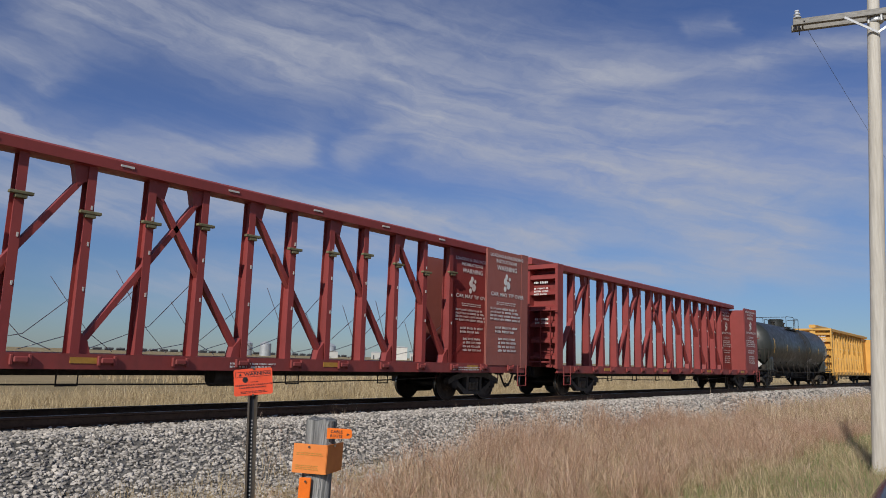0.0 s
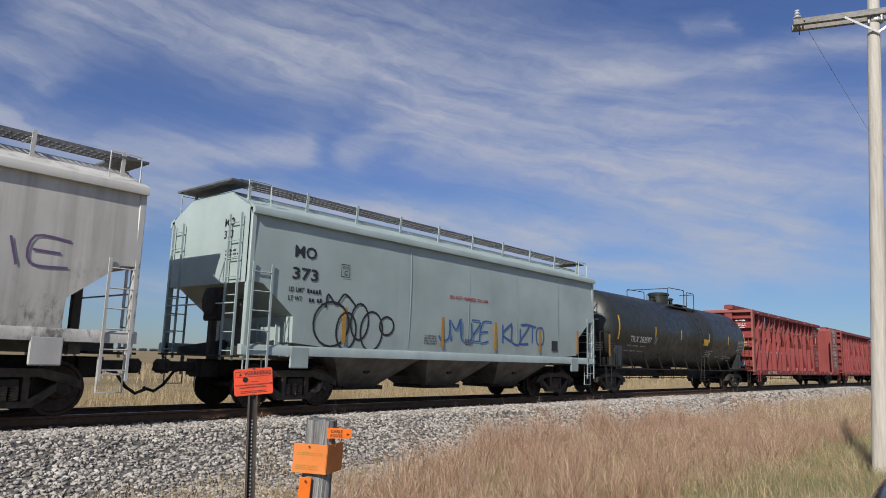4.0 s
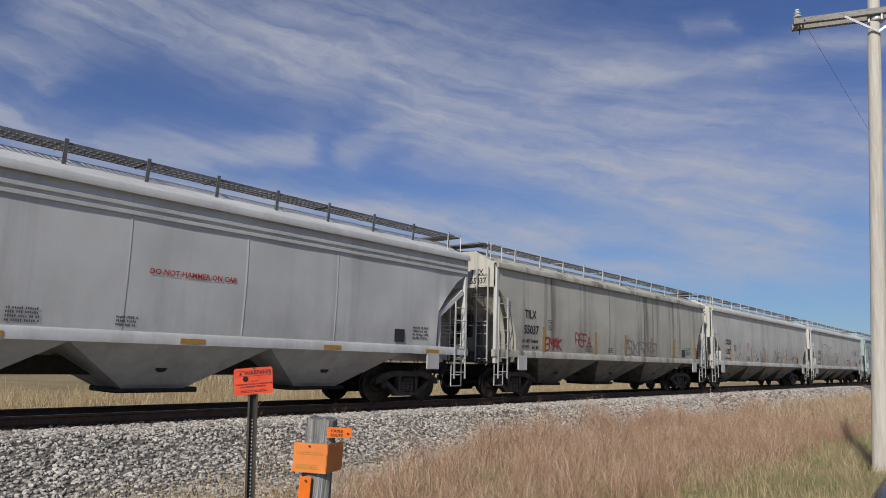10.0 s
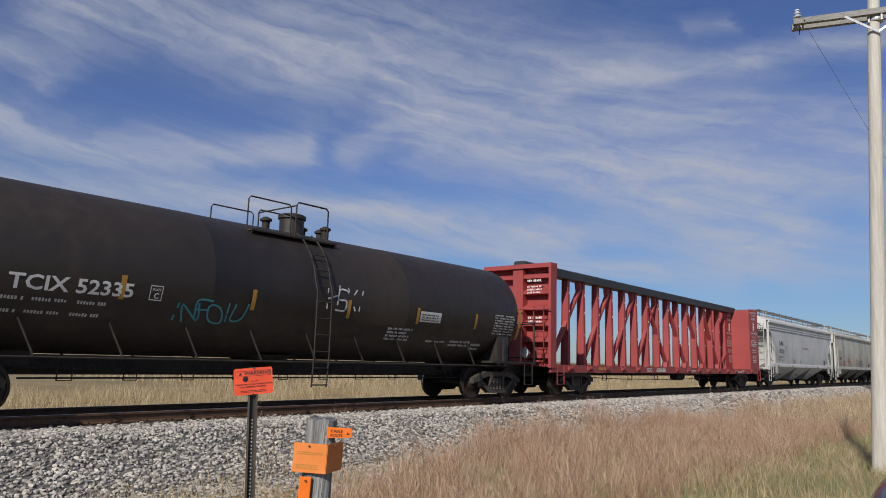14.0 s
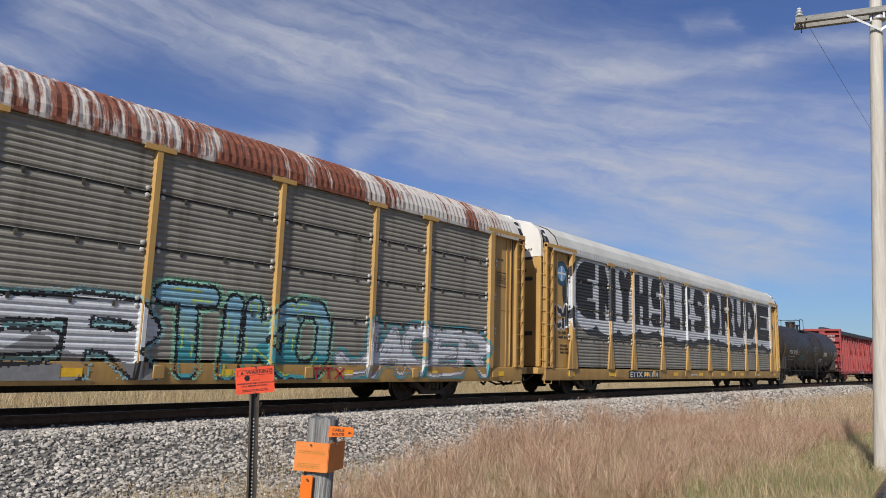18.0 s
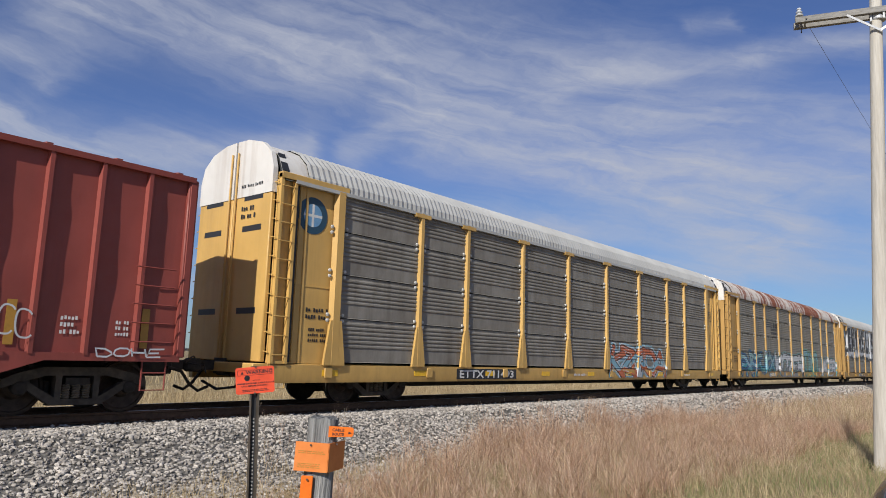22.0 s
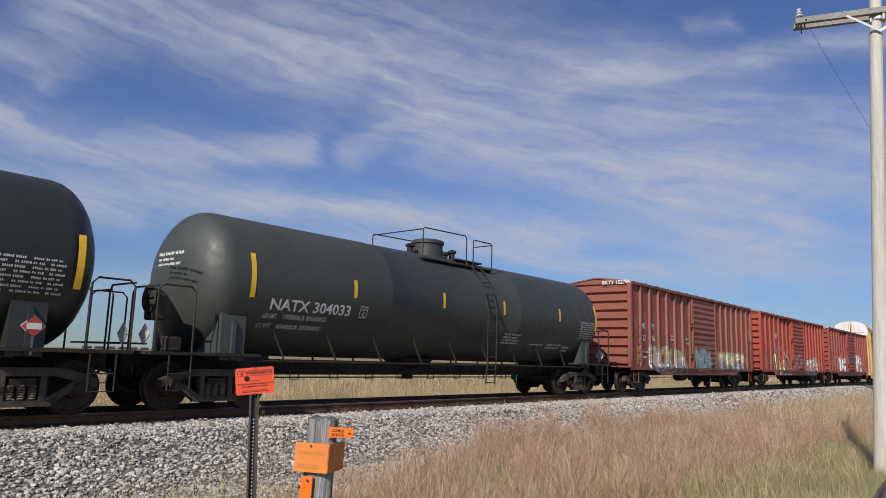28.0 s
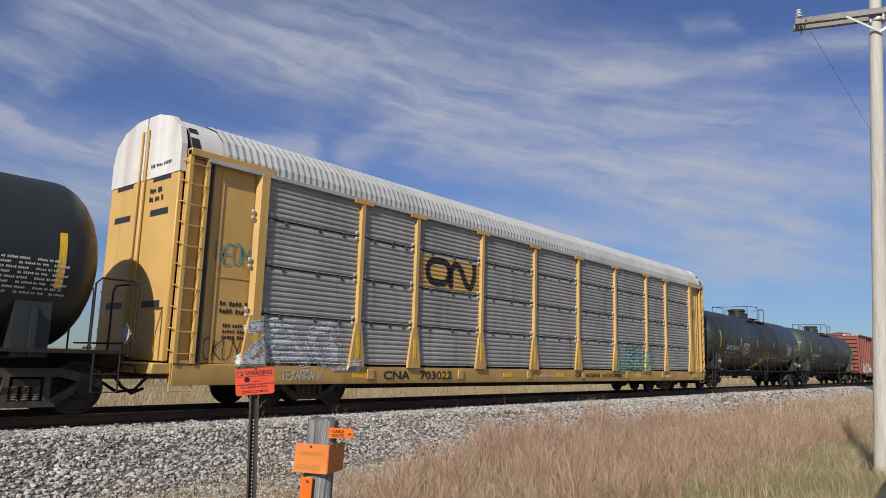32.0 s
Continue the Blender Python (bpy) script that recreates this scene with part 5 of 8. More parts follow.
    for i in range(bays):
        c = -slope0 + (i + 0.5) * w
        bm = bmesh.new()
        lo = [(c - 0.62, -0.62, 0.42), (c + 0.62, -0.62, 0.42), (c + 0.62, 0.62, 0.42), (c - 0.62, 0.62, 0.42)]
        hi = [(c - w / 2, -1.52, 1.25), (c + w / 2, -1.52, 1.25), (c + w / 2, 1.52, 1.25), (c - w / 2, 1.52, 1.25)]
        a, b = [bm.verts.new(p) for p in lo], [bm.verts.new(p) for p in hi]
        for k in range(4):
            bm.faces.new((a[k], a[(k + 1) % 4], b[(k + 1) % 4], b[k]))
        bm.faces.new(a[::-1])
        bay = part("discharge_bay", bm, HOP_CHUTE if not open_end else paint, car, "dark grimy steel hopper chute", False)
        bm = bmesh.new()
        box(bm, c - 0.70, c + 0.95, -0.58, 0.58, 0.33, 0.43, 0.02)
        tube(bm, [(c - 0.6, -0.75, 0.40), (c + 0.6, -0.75, 0.40)], 0.03, 6)
        part("outlet_gate", bm, IRON, bay)
        bm = bmesh.new()
        lathe(bm, [(0.13, -0.03), (0.13, 0.03)], "y", 10, (c - 0.1, -1.02, 0.86))
        part("poke_hole", bm, IRON, bay)
    # roof hatches and running boards
    bm = bmesh.new()
    box(bm, -h + 1.2, h - 1.2, -0.32, 0.32, zt + 0.44, zt + 0.53, 0.02)
    part("hatch_cover", bm, paint, car)
    for s in (-1, 1):
        bm = bmesh.new()
        z = zt + 0.62
        for y in (0.55, 0.72, 0.89, 1.06):
            box(bm, -h + 0.1, h - 0.1, s * y - 0.010, s * y + 0.010, z, z + 0.05)
        for i in range(int(length / 0.12)):
            xx = -h + 0.15 + i * 0.12
            box(bm, xx - 0.006, xx + 0.006, s * 0.55, s * 1.06, z + 0.005, z + 0.045)
        rb = part("running_board", bm, GRATING, car, "open steel grating walkway", False)
        for i in range(int(length / 1.5) + 1):
            xx = -h + 0.35 + i * (length - 0.7) / int(length / 1.5)
            bm = bmesh.new()
            beam(bm, (xx, s * 1.05, zt + 0.22), (xx, s * 1.09, z + 0.10), 0.07, 0.02)
            beam(bm, (xx, s * 1.05, z), (xx, s * 0.55, z), 0.04, 0.03)
            part("bracket", bm, GRATING if open_end else fit, rb, soft=False)
    for e in (-1, 1):
        bm = bmesh.new()
        box(bm, e * (h - 0.45), e * (h + 0.12), -1.1, 1.1, zt + 0.60, zt + 0.64)
        part("crossover_board", bm, GRATING, car, soft=False)
        for y in (-1.35, 1.35):
            bm = bmesh.new()
            tube(bm, [(e * (h - 0.14), y, zt + 0.15), (e * (h - 0.14), y, zt + 0.62), (e * (h - 0.7), y, zt + 0.62), (e * (h - 0.7), y, zt + 0.12)], 0.017, 5)
            part("roof_grab", bm, fit, car, soft=False)
    if mark:
        mx, mz, w0, w1 = mark[2:]
        write(mark[0], 0.25, hop_side(mx, mz, zt), dark, car, span=w0)
        write(mark[1], 0.25, hop_side(mx - 0.04, mz - 0.48, zt), dark, car, span=w1)
        write("LD LMT", 0.10, hop_side(mx - 0.10, mz - 0.76, zt), dark, car, span=0.42)
        write("LT WT", 0.10, hop_side(mx - 0.10, mz - 0.95, zt), dark, car, span=0.38)
        stencils([(0, 0.19, 0.42, 0.16, 1), (0.06, 0.0, 0.36, 0.16, 1)], hop_side(mx + 0.40, mz - 0.95, zt), dark, car)
        plate_c(hop_side(mx + 1.35, mz - 0.30, zt), dark, car)
    stencils([(0, 0, 0.5, 0.26, 4), (1.7, 0.02, 0.4, 0.2, 3), (9.2, 0.1, 0.6, 0.35, 4), (10.3, 0.1, 0.5, 0.35, 4)], hop_side(-h + 5.5, 1.52, zt), SHADOW_LINE, car)
    bm = bmesh.new()
    box(bm, h - 2.95, h - 2.6, -1.618, -1.61, 1.52, 1.84)
    part("data_plate", bm, BLACK_PAINT, car, soft=False)
    for k in tags:
        text, x0, x1, z0, z1, mat, thick, seed = k
        tag_lines(word_rows(text, x0, x1, z0, z1, seed, 0.25, 0.1, 4), hop_side(0, 0, zt), mat, car, thick)
    if open_end:
        tapes(car, [-h + 1.6 + i * 3.4 for i in range(5)], 1.28, 1.37, -1.642, AMBER_TAPE, 0.5)
    else:
        tapes(car, [-h + 2.66] + [-slope0 + 1.2 + i * 2.4 for i in range(1, 6)], 1.45, 2.25, -1.62, AMBER_TAPE, 0.12)
    CARS.append((car, x, sets))
    return car
# ---------------------------------------------------------------- enclosed auto rack
AR_H = 13.45
AR_POSTS = [-11.72, -8.92, -6.97, -4.18, -1.395, 1.395, 4.18, 6.97, 8.92, 11.72]
RIDGES = 8


def panel_profile(banded):
    """One side panel as (depth, height): shallow trapezoid ridges, all the way up or only over the upper part."""
    out = [(0.0, 0.0), (0.02, 0.015)]
    lo, n = (0.32, 6) if banded else (0.03, RIDGES)
    if banded:
        out += [(0.018, 0.03), (0.018, 0.30)]
    s = (0.93 - lo) / n
    for i in range(n):
        z = lo + i * s
        out += [(0.02, z), (0.0, z + s * 0.25), (0.0, z + s * 0.60), (0.02, z + s * 0.85)]
    return out + [(0.02, 0.935), (0.03 if banded else 0.05, 0.942), (0.03 if banded else 0.05, 0.985)]


PANEL_Z0, PANEL_N, PANEL_H = 0.97, 4, 1.0
PANEL = {k: panel_profile(k) for k in (False, True)}
PANELS = {}
PANEL_CUTS = {k: [PANEL_Z0 + i * PANEL_H + z for i in range(PANEL_N) for _, z in PANEL[k]] + [0.93] for k in PANEL}


def panel_mesh(w, banded):
    vs = []
    for d, z in PANEL[banded]:
        vs += [(-w / 2, d, z), (w / 2, d, z)]
    return sheet("side_panel", vs, [(2 * i, 2 * i + 1, 2 * i + 3, 2 * i + 2) for i in range(len(PANEL[banded]) - 1)])


def rack_skin(banded=False, flare=True):
    """The depth of a rack's near side: ridged panels, side posts standing proud, the sill below."""
    hs, ds = [p[1] for p in PANEL[banded]], [p[0] for p in PANEL[banded]]
    rows, cols = {}, {}

    def skin(x, z):
        if z < 0.93:
            return -1.566
        if z not in rows:
            q = z - PANEL_Z0
            rows[z] = 1.56 - float(np.interp(q - math.floor(q / PANEL_H) * PANEL_H, hs, ds))
        if x not in cols:
            p = min(AR_POSTS, key=lambda a: abs(a - x))
            wd, dx = (0.16 if abs(p) > 11 else 0.09), abs(x - p)
            cols[x] = 1.52 + 0.111 * min(1.0, max(0.0, (wd - dx) / (0.4 * wd))) if dx < 0.3 else 0.0, dx - wd
        post, over = cols[x]
        y = max(1.482 if abs(x) > 11.88 else rows[z], post)
        if flare and z < 1.9 and over < 0.15 * (1.9 - z):
            y = max(y, 1.627)
        return -y

    return skin


def on_panels(name, v, f, mat, car, lift=0.004):
    """A flat painted shape in (x, z) laid over the ridges."""
    lo, hi = (min(p[1] for p in v), max(p[1] for p in v))
    a, b = (min(p[0] for p in v), max(p[0] for p in v))
    u, w = np.arange(a, b, 0.02), np.arange(lo, hi, 0.015)
    U, W = np.meshgrid(u + 0.01, w + 0.0075, indexing="ij")
    mask = np.zeros(U.shape, bool)
    for q in f:
        pts = [v[i] for i in q]
        inside = np.zeros(U.shape, bool)
        for (x0, y0), (x1, y1) in zip(pts, pts[1:] + pts[:1]):
            if y0 != y1:
                inside ^= ((y0 > W) != (y1 > W)) & (U < (x1 - x0) * (W - y0) / (y1 - y0) + x0)
        mask |= inside
    return coat(name, mask, u, w, rack_skin(), lift, mat, car, PANEL_CUTS[False])


def auto_rack(x, panel, roof, yellow, label, mark="", mark_x=-7.0, logo=None, end_white=AR_WHITE, banded=False, flare=True, base_tape=False):
    h = AR_H
    car = start_car("auto_rack_car", label, "auto rack", x)
    sets = running_gear(car, h + 0.35, h - 3.6, 0)
    for s in (-1, 1):
        bm = bmesh.new()
        prism(bm, [(s * 1.40, 0.52), (s * 1.54, 0.52), (s * 1.56, 0.60), (s * 1.56, 0.90), (s * 1.40, 0.93)], "x", -h + 0.05, h - 0.05)
        for i in range(8):
            xx = -h + 1.5 + i * 3.4
            box(bm, xx, xx + 0.22, s * 1.56, s * 1.60, 0.62, 0.86, 0.012)
        sill = part("side_sill", bm, yellow, car)
        for xx, w in [((a + b) / 2, b - a - 0.16) for a, b in zip(AR_POSTS, AR_POSTS[1:])]:
            key = (round(w, 2), panel.name, banded)
            if key not in PANELS:
                PANELS[key] = panel_mesh(w, banded)
                PANELS[key].materials.append(panel)
            for k in range(PANEL_N):
                m = pose(xx, s * 1.56, PANEL_Z0 + k * PANEL_H, 0, 0, 0 if s < 0 else 180)
                part("side_panel", PANELS[key], panel, car, "corrugated perforated steel panel" if k == 0 else "", m=m)
            if s < 0:
                for k in range(1, PANEL_N + 1):
                    z = PANEL_Z0 + k * PANEL_H
                    if k < PANEL_N and not banded:
                        # the daylight gap between two rows of panels
                        bm = bmesh.new()
                        a_ = 0.5 - 0.4 * ((k * 37 + int(abs(xx) * 10)) % 10) / 10
                        box(bm, xx - w * 0.49, xx + w * a_, -1.538, -1.530, z - 0.03, z + 0.016)
                        part("panel_gap", bm, BLACK_PAINT, car, soft=False)
                    for q in () if banded else (-0.3, 0.05, 0.32):
                        bm = bmesh.new()
                        box(bm, xx + q * w - 0.025, xx + q * w + 0.025, -1.582, -1.555, z - 0.11, z - 0.02)
                        part("latch", bm, FRAME_IRON, car, soft=False)
        for i, xx in enumerate(AR_POSTS):
            bm = bmesh.new()
            wd = 0.09 if 0 < i < len(AR_POSTS) - 1 else 0.16
            prism(bm, [(xx - wd, s * 1.52), (xx - wd * 0.6, s * 1.63), (xx + wd * 0.6, s * 1.63), (xx + wd, s * 1.52)], "z", 0.90, 4.86)
            if flare:
                prism(bm, [(xx - wd - 0.145, 0.90), (xx + wd + 0.145, 0.90), (xx + wd + 0.13, 1.05), (xx + wd, 1.9), (xx - wd, 1.9), (xx - wd - 0.13, 1.05)], "y", s * 1.56, s * 1.625)
            if base_tape and s < 0:
                tape = bmesh.new()
                box(tape, xx - 0.05, xx + 0.05, -1.634, -1.630, 1.12, 1.62)
                part("reflector_strip", tape, YELLOW_TAPE, car, "yellow reflective strip on a post", False)
            if 0 < i < len(AR_POSTS) - 1:
                box(bm, xx - 0.30, xx + 0.30, s * 1.55, s * 1.64, 4.74, 4.84)
            p = part("post", bm, yellow, car, "yellow steel side post", False)
            bm = bmesh.new()
            for k in range(4):
                z = 1.9 + k * PANEL_H
                for e_ in (-1, 1):
                    for q in (0.0, 0.13):
                        lathe(bm, [(0.045, s * 1.55), (0.04, s * 1.585), (0.0, s * 1.595)], "y", 6, (xx + e_ * (wd + 0.06), 0, z + q))
            part("bolt", bm, GREY_LIGHT, p, soft=False)
        # plain door sections at both ends
        for e in (-1, 1):
            bm = bmesh.new()
            box(bm, e * 11.7, e * (h - 0.03), s * 1.44, s * 1.48, 0.93, 4.84)
            box(bm, e * 12.6, e * 12.66, s * 1.42, s * 1.50, 0.93, 4.84)
            part("end_side_panel", bm, yellow, car, "plain yellow steel panel")
            bm = bmesh.new()
            box(bm, e * (h - 0.45), e * (h - 0.05), s * 1.40, s * 1.58, 0.92, 0.98)
            for q in (h - 0.42, h - 0.06):
                box(bm, e * (q - 0.035), e * (q + 0.035), s * 1.50, s * 1.60, 0.92, 4.95)
            box(bm, e * (h - 0.46), e * (h - 0.02), s * 1.50, s * 1.61, 4.86, 4.96)
            lad = part("corner_frame", bm, yellow, car, soft=False)
            bm = bmesh.new()
            box(bm, e * 11.5, e * (h - 0.02), s * 1.46, s * 1.62, 4.86, 5.0, 0.01)
            part("header_beam", bm, yellow, car)
            bm = bmesh.new()
            box(bm, e * 12.86, e * 12.93, s * 1.44, s * 1.495, 0.95, 4.80)
            part("door_gap", bm, BLACK_PAINT, car, "dark gap beside the door leaf", False)
            bm = bmesh.new()
            box(bm, e * 11.85, e * 12.84, s * 1.48, s * 1.492, 2.60, 2.63)
            box(bm, e * 12.84, e * 12.80, s * 1.48, s * 1.51, 0.97, 4.80)
            part("door_bead", bm, yellow, car, soft=False)
            bm = bmesh.new()
            for k in range(10):
                z = 1.1 + k * 0.40
                tube(bm, [(e * (h - 0.42), s * 1.60, z), (e * (h - 0.06), s * 1.60, z)], 0.014, 5)
                tube(bm, [(e * (h + 0.03), s * 1.58, z + 0.05), (e * (h + 0.03), s * 1.20, z + 0.10)], 0.012, 5)
            part("rung", bm, yellow, lad, soft=False)
    # roof: ridged arch
    ribs = 150
    arc = [(-1.60, 4.84), (-1.59, 5.04), (-1.46, 5.34), (-1.18, 5.60), (-0.82, 5.76), (-0.3, 5.84), (0.0, 5.85)]
    arc = arc + [(-a, b) for a, b in arc[-2::-1]]
    vs, fs = [], []
    for i in range(ribs * 2 + 1):
        xx = -h + 0.75 + (2 * h - 1.5) * i / (ribs * 2)
        k = 1.0 + (0.012 if i % 2 else 0.0)
        for a, b in arc:
            vs.append((xx, a * k, 4.84 + (b - 4.84) * (1.0 + (0.03 if i % 2 else 0.0))))
    n = len(arc)
    for i in range(ribs * 2):
        for j in range(n - 1):
            fs.append((i * n + j, (i + 1) * n + j, (i + 1) * n + j + 1, i * n + j + 1))
    me = sheet("roof", vs, fs)
    part("roof", me, roof, car, "ridged sheet steel roof")
    for s in (-1, 1):
        bm = bmesh.new()
        prism(bm, [(s * 1.52, 4.80), (s * 1.625, 4.80), (s * 1.625, 4.88), (s * 1.55, 4.90)], "x", -h + 0.4, h - 0.4)
        part("roof_rail", bm, roof, car)
    # ends: two yellow door leaves, white cap above
    for e in (-1, 1):
        cap = [(-1.44, 4.55), (-1.44, 5.10), (-1.32, 5.46), (-0.98, 5.73), (-0.45, 5.87), (0.45, 5.87), (0.98, 5.73), (1.32, 5.46), (1.44, 5.10), (1.44, 4.55)]
        for s in (-1, 1):
            hf = [p for p in cap if p[0] * s > 0]
            pts = [(s * 0.03, 4.55)] + (hf[::-1] if s > 0 else hf) + [(s * 0.03, 5.88)]
            bm = bmesh.new()
            prism(bm, pts, "x", e * (h - 0.02), e * (h + 0.10))
            part("door_cap", bm, end_white, car, "white painted door top", False)
            bm = bmesh.new()
            box(bm, e * (h - 0.02), e * (h + 0.09), s * 0.03, s * 1.42, 0.95, 4.55, 0.02)
            d = part("end_door", bm, yellow, car, "yellow steel end door leaf")
            for z in (1.95, 3.75, 4.45):
                bm = bmesh.new()
                box(bm, e * (h + 0.085), e * (h + 0.094), s * 0.42, s * 1.12, z, z + 0.13)
                part("slot", bm, BLACK_PAINT, d, "dark slot", False)
            bm = bmesh.new()
            tube(bm, [(e * (h + 0.13), s * 0.12, 1.0), (e * (h + 0.13), s * 0.12, 5.6)], 0.025, 6)
            part("lock_rod", bm, yellow, d)
            # black filler stands in for the dark of the gap between door cap and roof
            bm = bmesh.new()
            prism(bm, [(s * 1.46, 4.86), (s * 1.46, 5.08), (s * 1.30, 5.42), (s * 1.34, 5.46), (s * 1.55, 5.06), (s * 1.57, 4.86)], "x", e * (h - 0.24), e * (h - 0.06))
            part("seal", bm, BLACK_PAINT, car, soft=False)
        bm = bmesh.new()
        m_arc = [(a * 0.97, 4.84 + (b - 4.84) * 0.98) for a, b in arc]
        vs = []
        for xx in (e * (h - 0.05), e * (h - 0.78)):
            vs.append([bm.verts.new((xx, a, b)) for a, b in m_arc])
        for j in range(n - 1):
            bm.faces.new((vs[0][j], vs[0][j + 1], vs[1][j + 1], vs[1][j]))
        part("roof_end", bm, end_white, car)
        bm = bmesh.new()
        box(bm, e * (h - 0.1), e * (h + 0.32), -1.5, 1.5, 0.72, 0.92, 0.02)
        part("end_sill", bm, yellow, car)
        step(car, e * (h - 0.25), -1, yellow)
        bm = bmesh.new()
        tube(bm, [(e * (h + 0.25), -1.3, 0.70), (e * (h + 0.3), -0.9, 0.42), (e * (h + 0.35), -0.3, 0.35), (e * (h + 0.4), 0.2, 0.5)], 0.03, 6)
        part("hose", bm, IRON, car)
    # floor, and an added solid box that stops daylight passing through the rack
    bm = bmesh.new()
    box(bm, -h + 0.3, h - 0.3, -1.38, 1.38, 0.86, 0.94)
    part("deck", bm, IRON, car, soft=False)
    bm = bmesh.new()
    box(bm, -h + 0.5, h - 0.5, -1.30, 1.30, 0.94, 4.9)
    part("inner_screen", bm, IRON, car, soft=False)
    bm = bmesh.new()
    prism(bm, [(-h + 4.9, 0.66), (-h + 5.6, 0.34), (h - 5.6, 0.34), (h - 4.9, 0.66)], "y", -0.30, 0.30)
    part("fishbelly_sill", bm, IRON, car, soft=False)
    if mark.startswith("ETTX"):
        bm = bmesh.new()
        box(bm, mark_x - 0.1, mark_x + 2.75, -1.564, -1.555, 0.58, 0.86)
        part("number_patch", bm, BLACK_PAINT, car, "black patch behind the number", False)
    write(mark, 0.20, side(mark_x, 0.62, -1.566), BLACK_PAINT if mark.startswith("CNA") else WHITE_PAINT, car, span=2.6 if len(mark) > 7 else 1.5)
    stencils([(0, 0, 0.9, 0.13, 1), (9.5, 0, 1.0, 0.13, 1)], side(-1.0, 0.66, -1.565), WHITE_PAINT, car)
    for z0_, z1_, x0_, x1_ in ((3.30, 3.72, 12.12, 12.68),):
        bm = bmesh.new()
        for q in (z0_, z1_):
            box(bm, x0_, x1_, -1.488, -1.482, q, q + 0.02)
        for q in (x0_, x1_ - 0.02):
            box(bm, q, q + 0.02, -1.4885, -1.482, z0_, z1_)
        part("stencil_frame", bm, BLACK_PAINT, car, soft=False)
    stencils([(0.05, 0.06, 0.42, 0.28, 4), (0.0, 0.75, 0.3, 0.1, 1)], side(12.14, 3.34, -1.485), BLACK_PAINT, car)
    stencils([(0, 0.5, 0.7, 0.3, 2), (0.1, 0, 0.6, 0.35, 3)], side(-h + 0.95, 1.4, -1.485), BLACK_PAINT, car)
    stencils([(0.1, 4.75, 0.85, 0.12, 1), (0.15, 4.05, 0.6, 0.34, 2)], lambda u, v: (-h - 0.105, -0.2 - u, v), BLACK_PAINT, car)
    for xx in range(-12, 13, 3):
        bm = bmesh.new()
        box(bm, xx, xx + 0.45, -1.568, -1.56, 0.66, 0.80)
        part("reflector_strip", bm, YELLOW_TAPE, car, "yellow reflective strip", False)
    CARS.append((car, x, sets))
    return car


def emblem(car, x, z, y=-1.486):
    """A round blue and white painted emblem, left plain."""
    for r0, r1, mat, o in ((0.0, 0.42, EMBLEM_DARK, 0.002), (0.0, 0.26, EMBLEM_BLUE, 0.004)):
        bm = bmesh.new()
        lathe(bm, [(r1, y - o), (r1, y)], "y", 28, (x, 0, z))
        part("emblem", bm, mat, car, "round blue emblem", False)
    bm = bmesh.new()
    box(bm, x - 0.26, x + 0.26, y - 0.006, y, z - 0.03, z + 0.03)
    box(bm, x - 0.03, x + 0.03, y - 0.0062, y, z - 0.26, z + 0.26)
    part("emblem_cross", bm, WHITE_PAINT, car, soft=False)


def big_letters(car, text, spans, z0, z1, z_lo, z_hi):
    """A white band over panels and posts with huge black block letters on it, its lower edge ragged and dark."""
    skin, cuts = rack_skin(), PANEL_CUTS[False]
    u, v = np.arange(-11.9, 11.95, 0.05), np.arange(z_lo - 0.3, z_hi + 0.02, 0.025)
    U, V = np.meshgrid(u + 0.025, v + 0.0125, indexing="ij")
    low = z_lo + 0.10 * np.sin(U * 0.9) + 0.05 * np.sin(U * 3.7 + 1) - 0.20 * np.clip(-11.0 - U, 0, 1) ** 2
    spike = 0.16 * np.clip(1 - np.abs((U * 0.55) % 1.0 - 0.5) * 7, 0, 1)
    round_end = ((U + 9.9) / 1.95) ** 2 + ((V - 3.55) / 1.55) ** 2 < 1
    body = (V < z_hi) & ((U > -9.9) | round_end)
    coat("painted_shadow", (V > low - 0.24) & body, u, v, skin, 0.003, SHADOW_TAG, car, cuts)
    coat("painted_band", (V > low + spike) & body, u, v, skin, 0.005, WHITE_TAG, car, cuts)
    for ch, (a, b) in zip(text, spans):
        t = 0.31 if ch == "E" and b - a > 1.4 else 0.27
        rows = word_rows(ch, a + t, b - t, z0 + t, z1 - t, gap=0.0)
        u, v, U, V, d = reach(rows, a - 0.1, b + 0.1, z0 - 0.1, z1 + 0.1, 0.04, 0.03, ch not in "SY")
        mask = d < t
        if a < -11:
            mask = (V > z0) & (V < z1) & (U < b) & ((U > a + 0.8) | (((U - a - 0.8) / 0.8) ** 2 + ((V - (z0 + z1) / 2) / 1.0) ** 2 < 1)) & (mask | (U < a + 0.9))
        coat("painted_letter", mask, u, v, skin, 0.008, BLACK_PAINT, car, cuts)


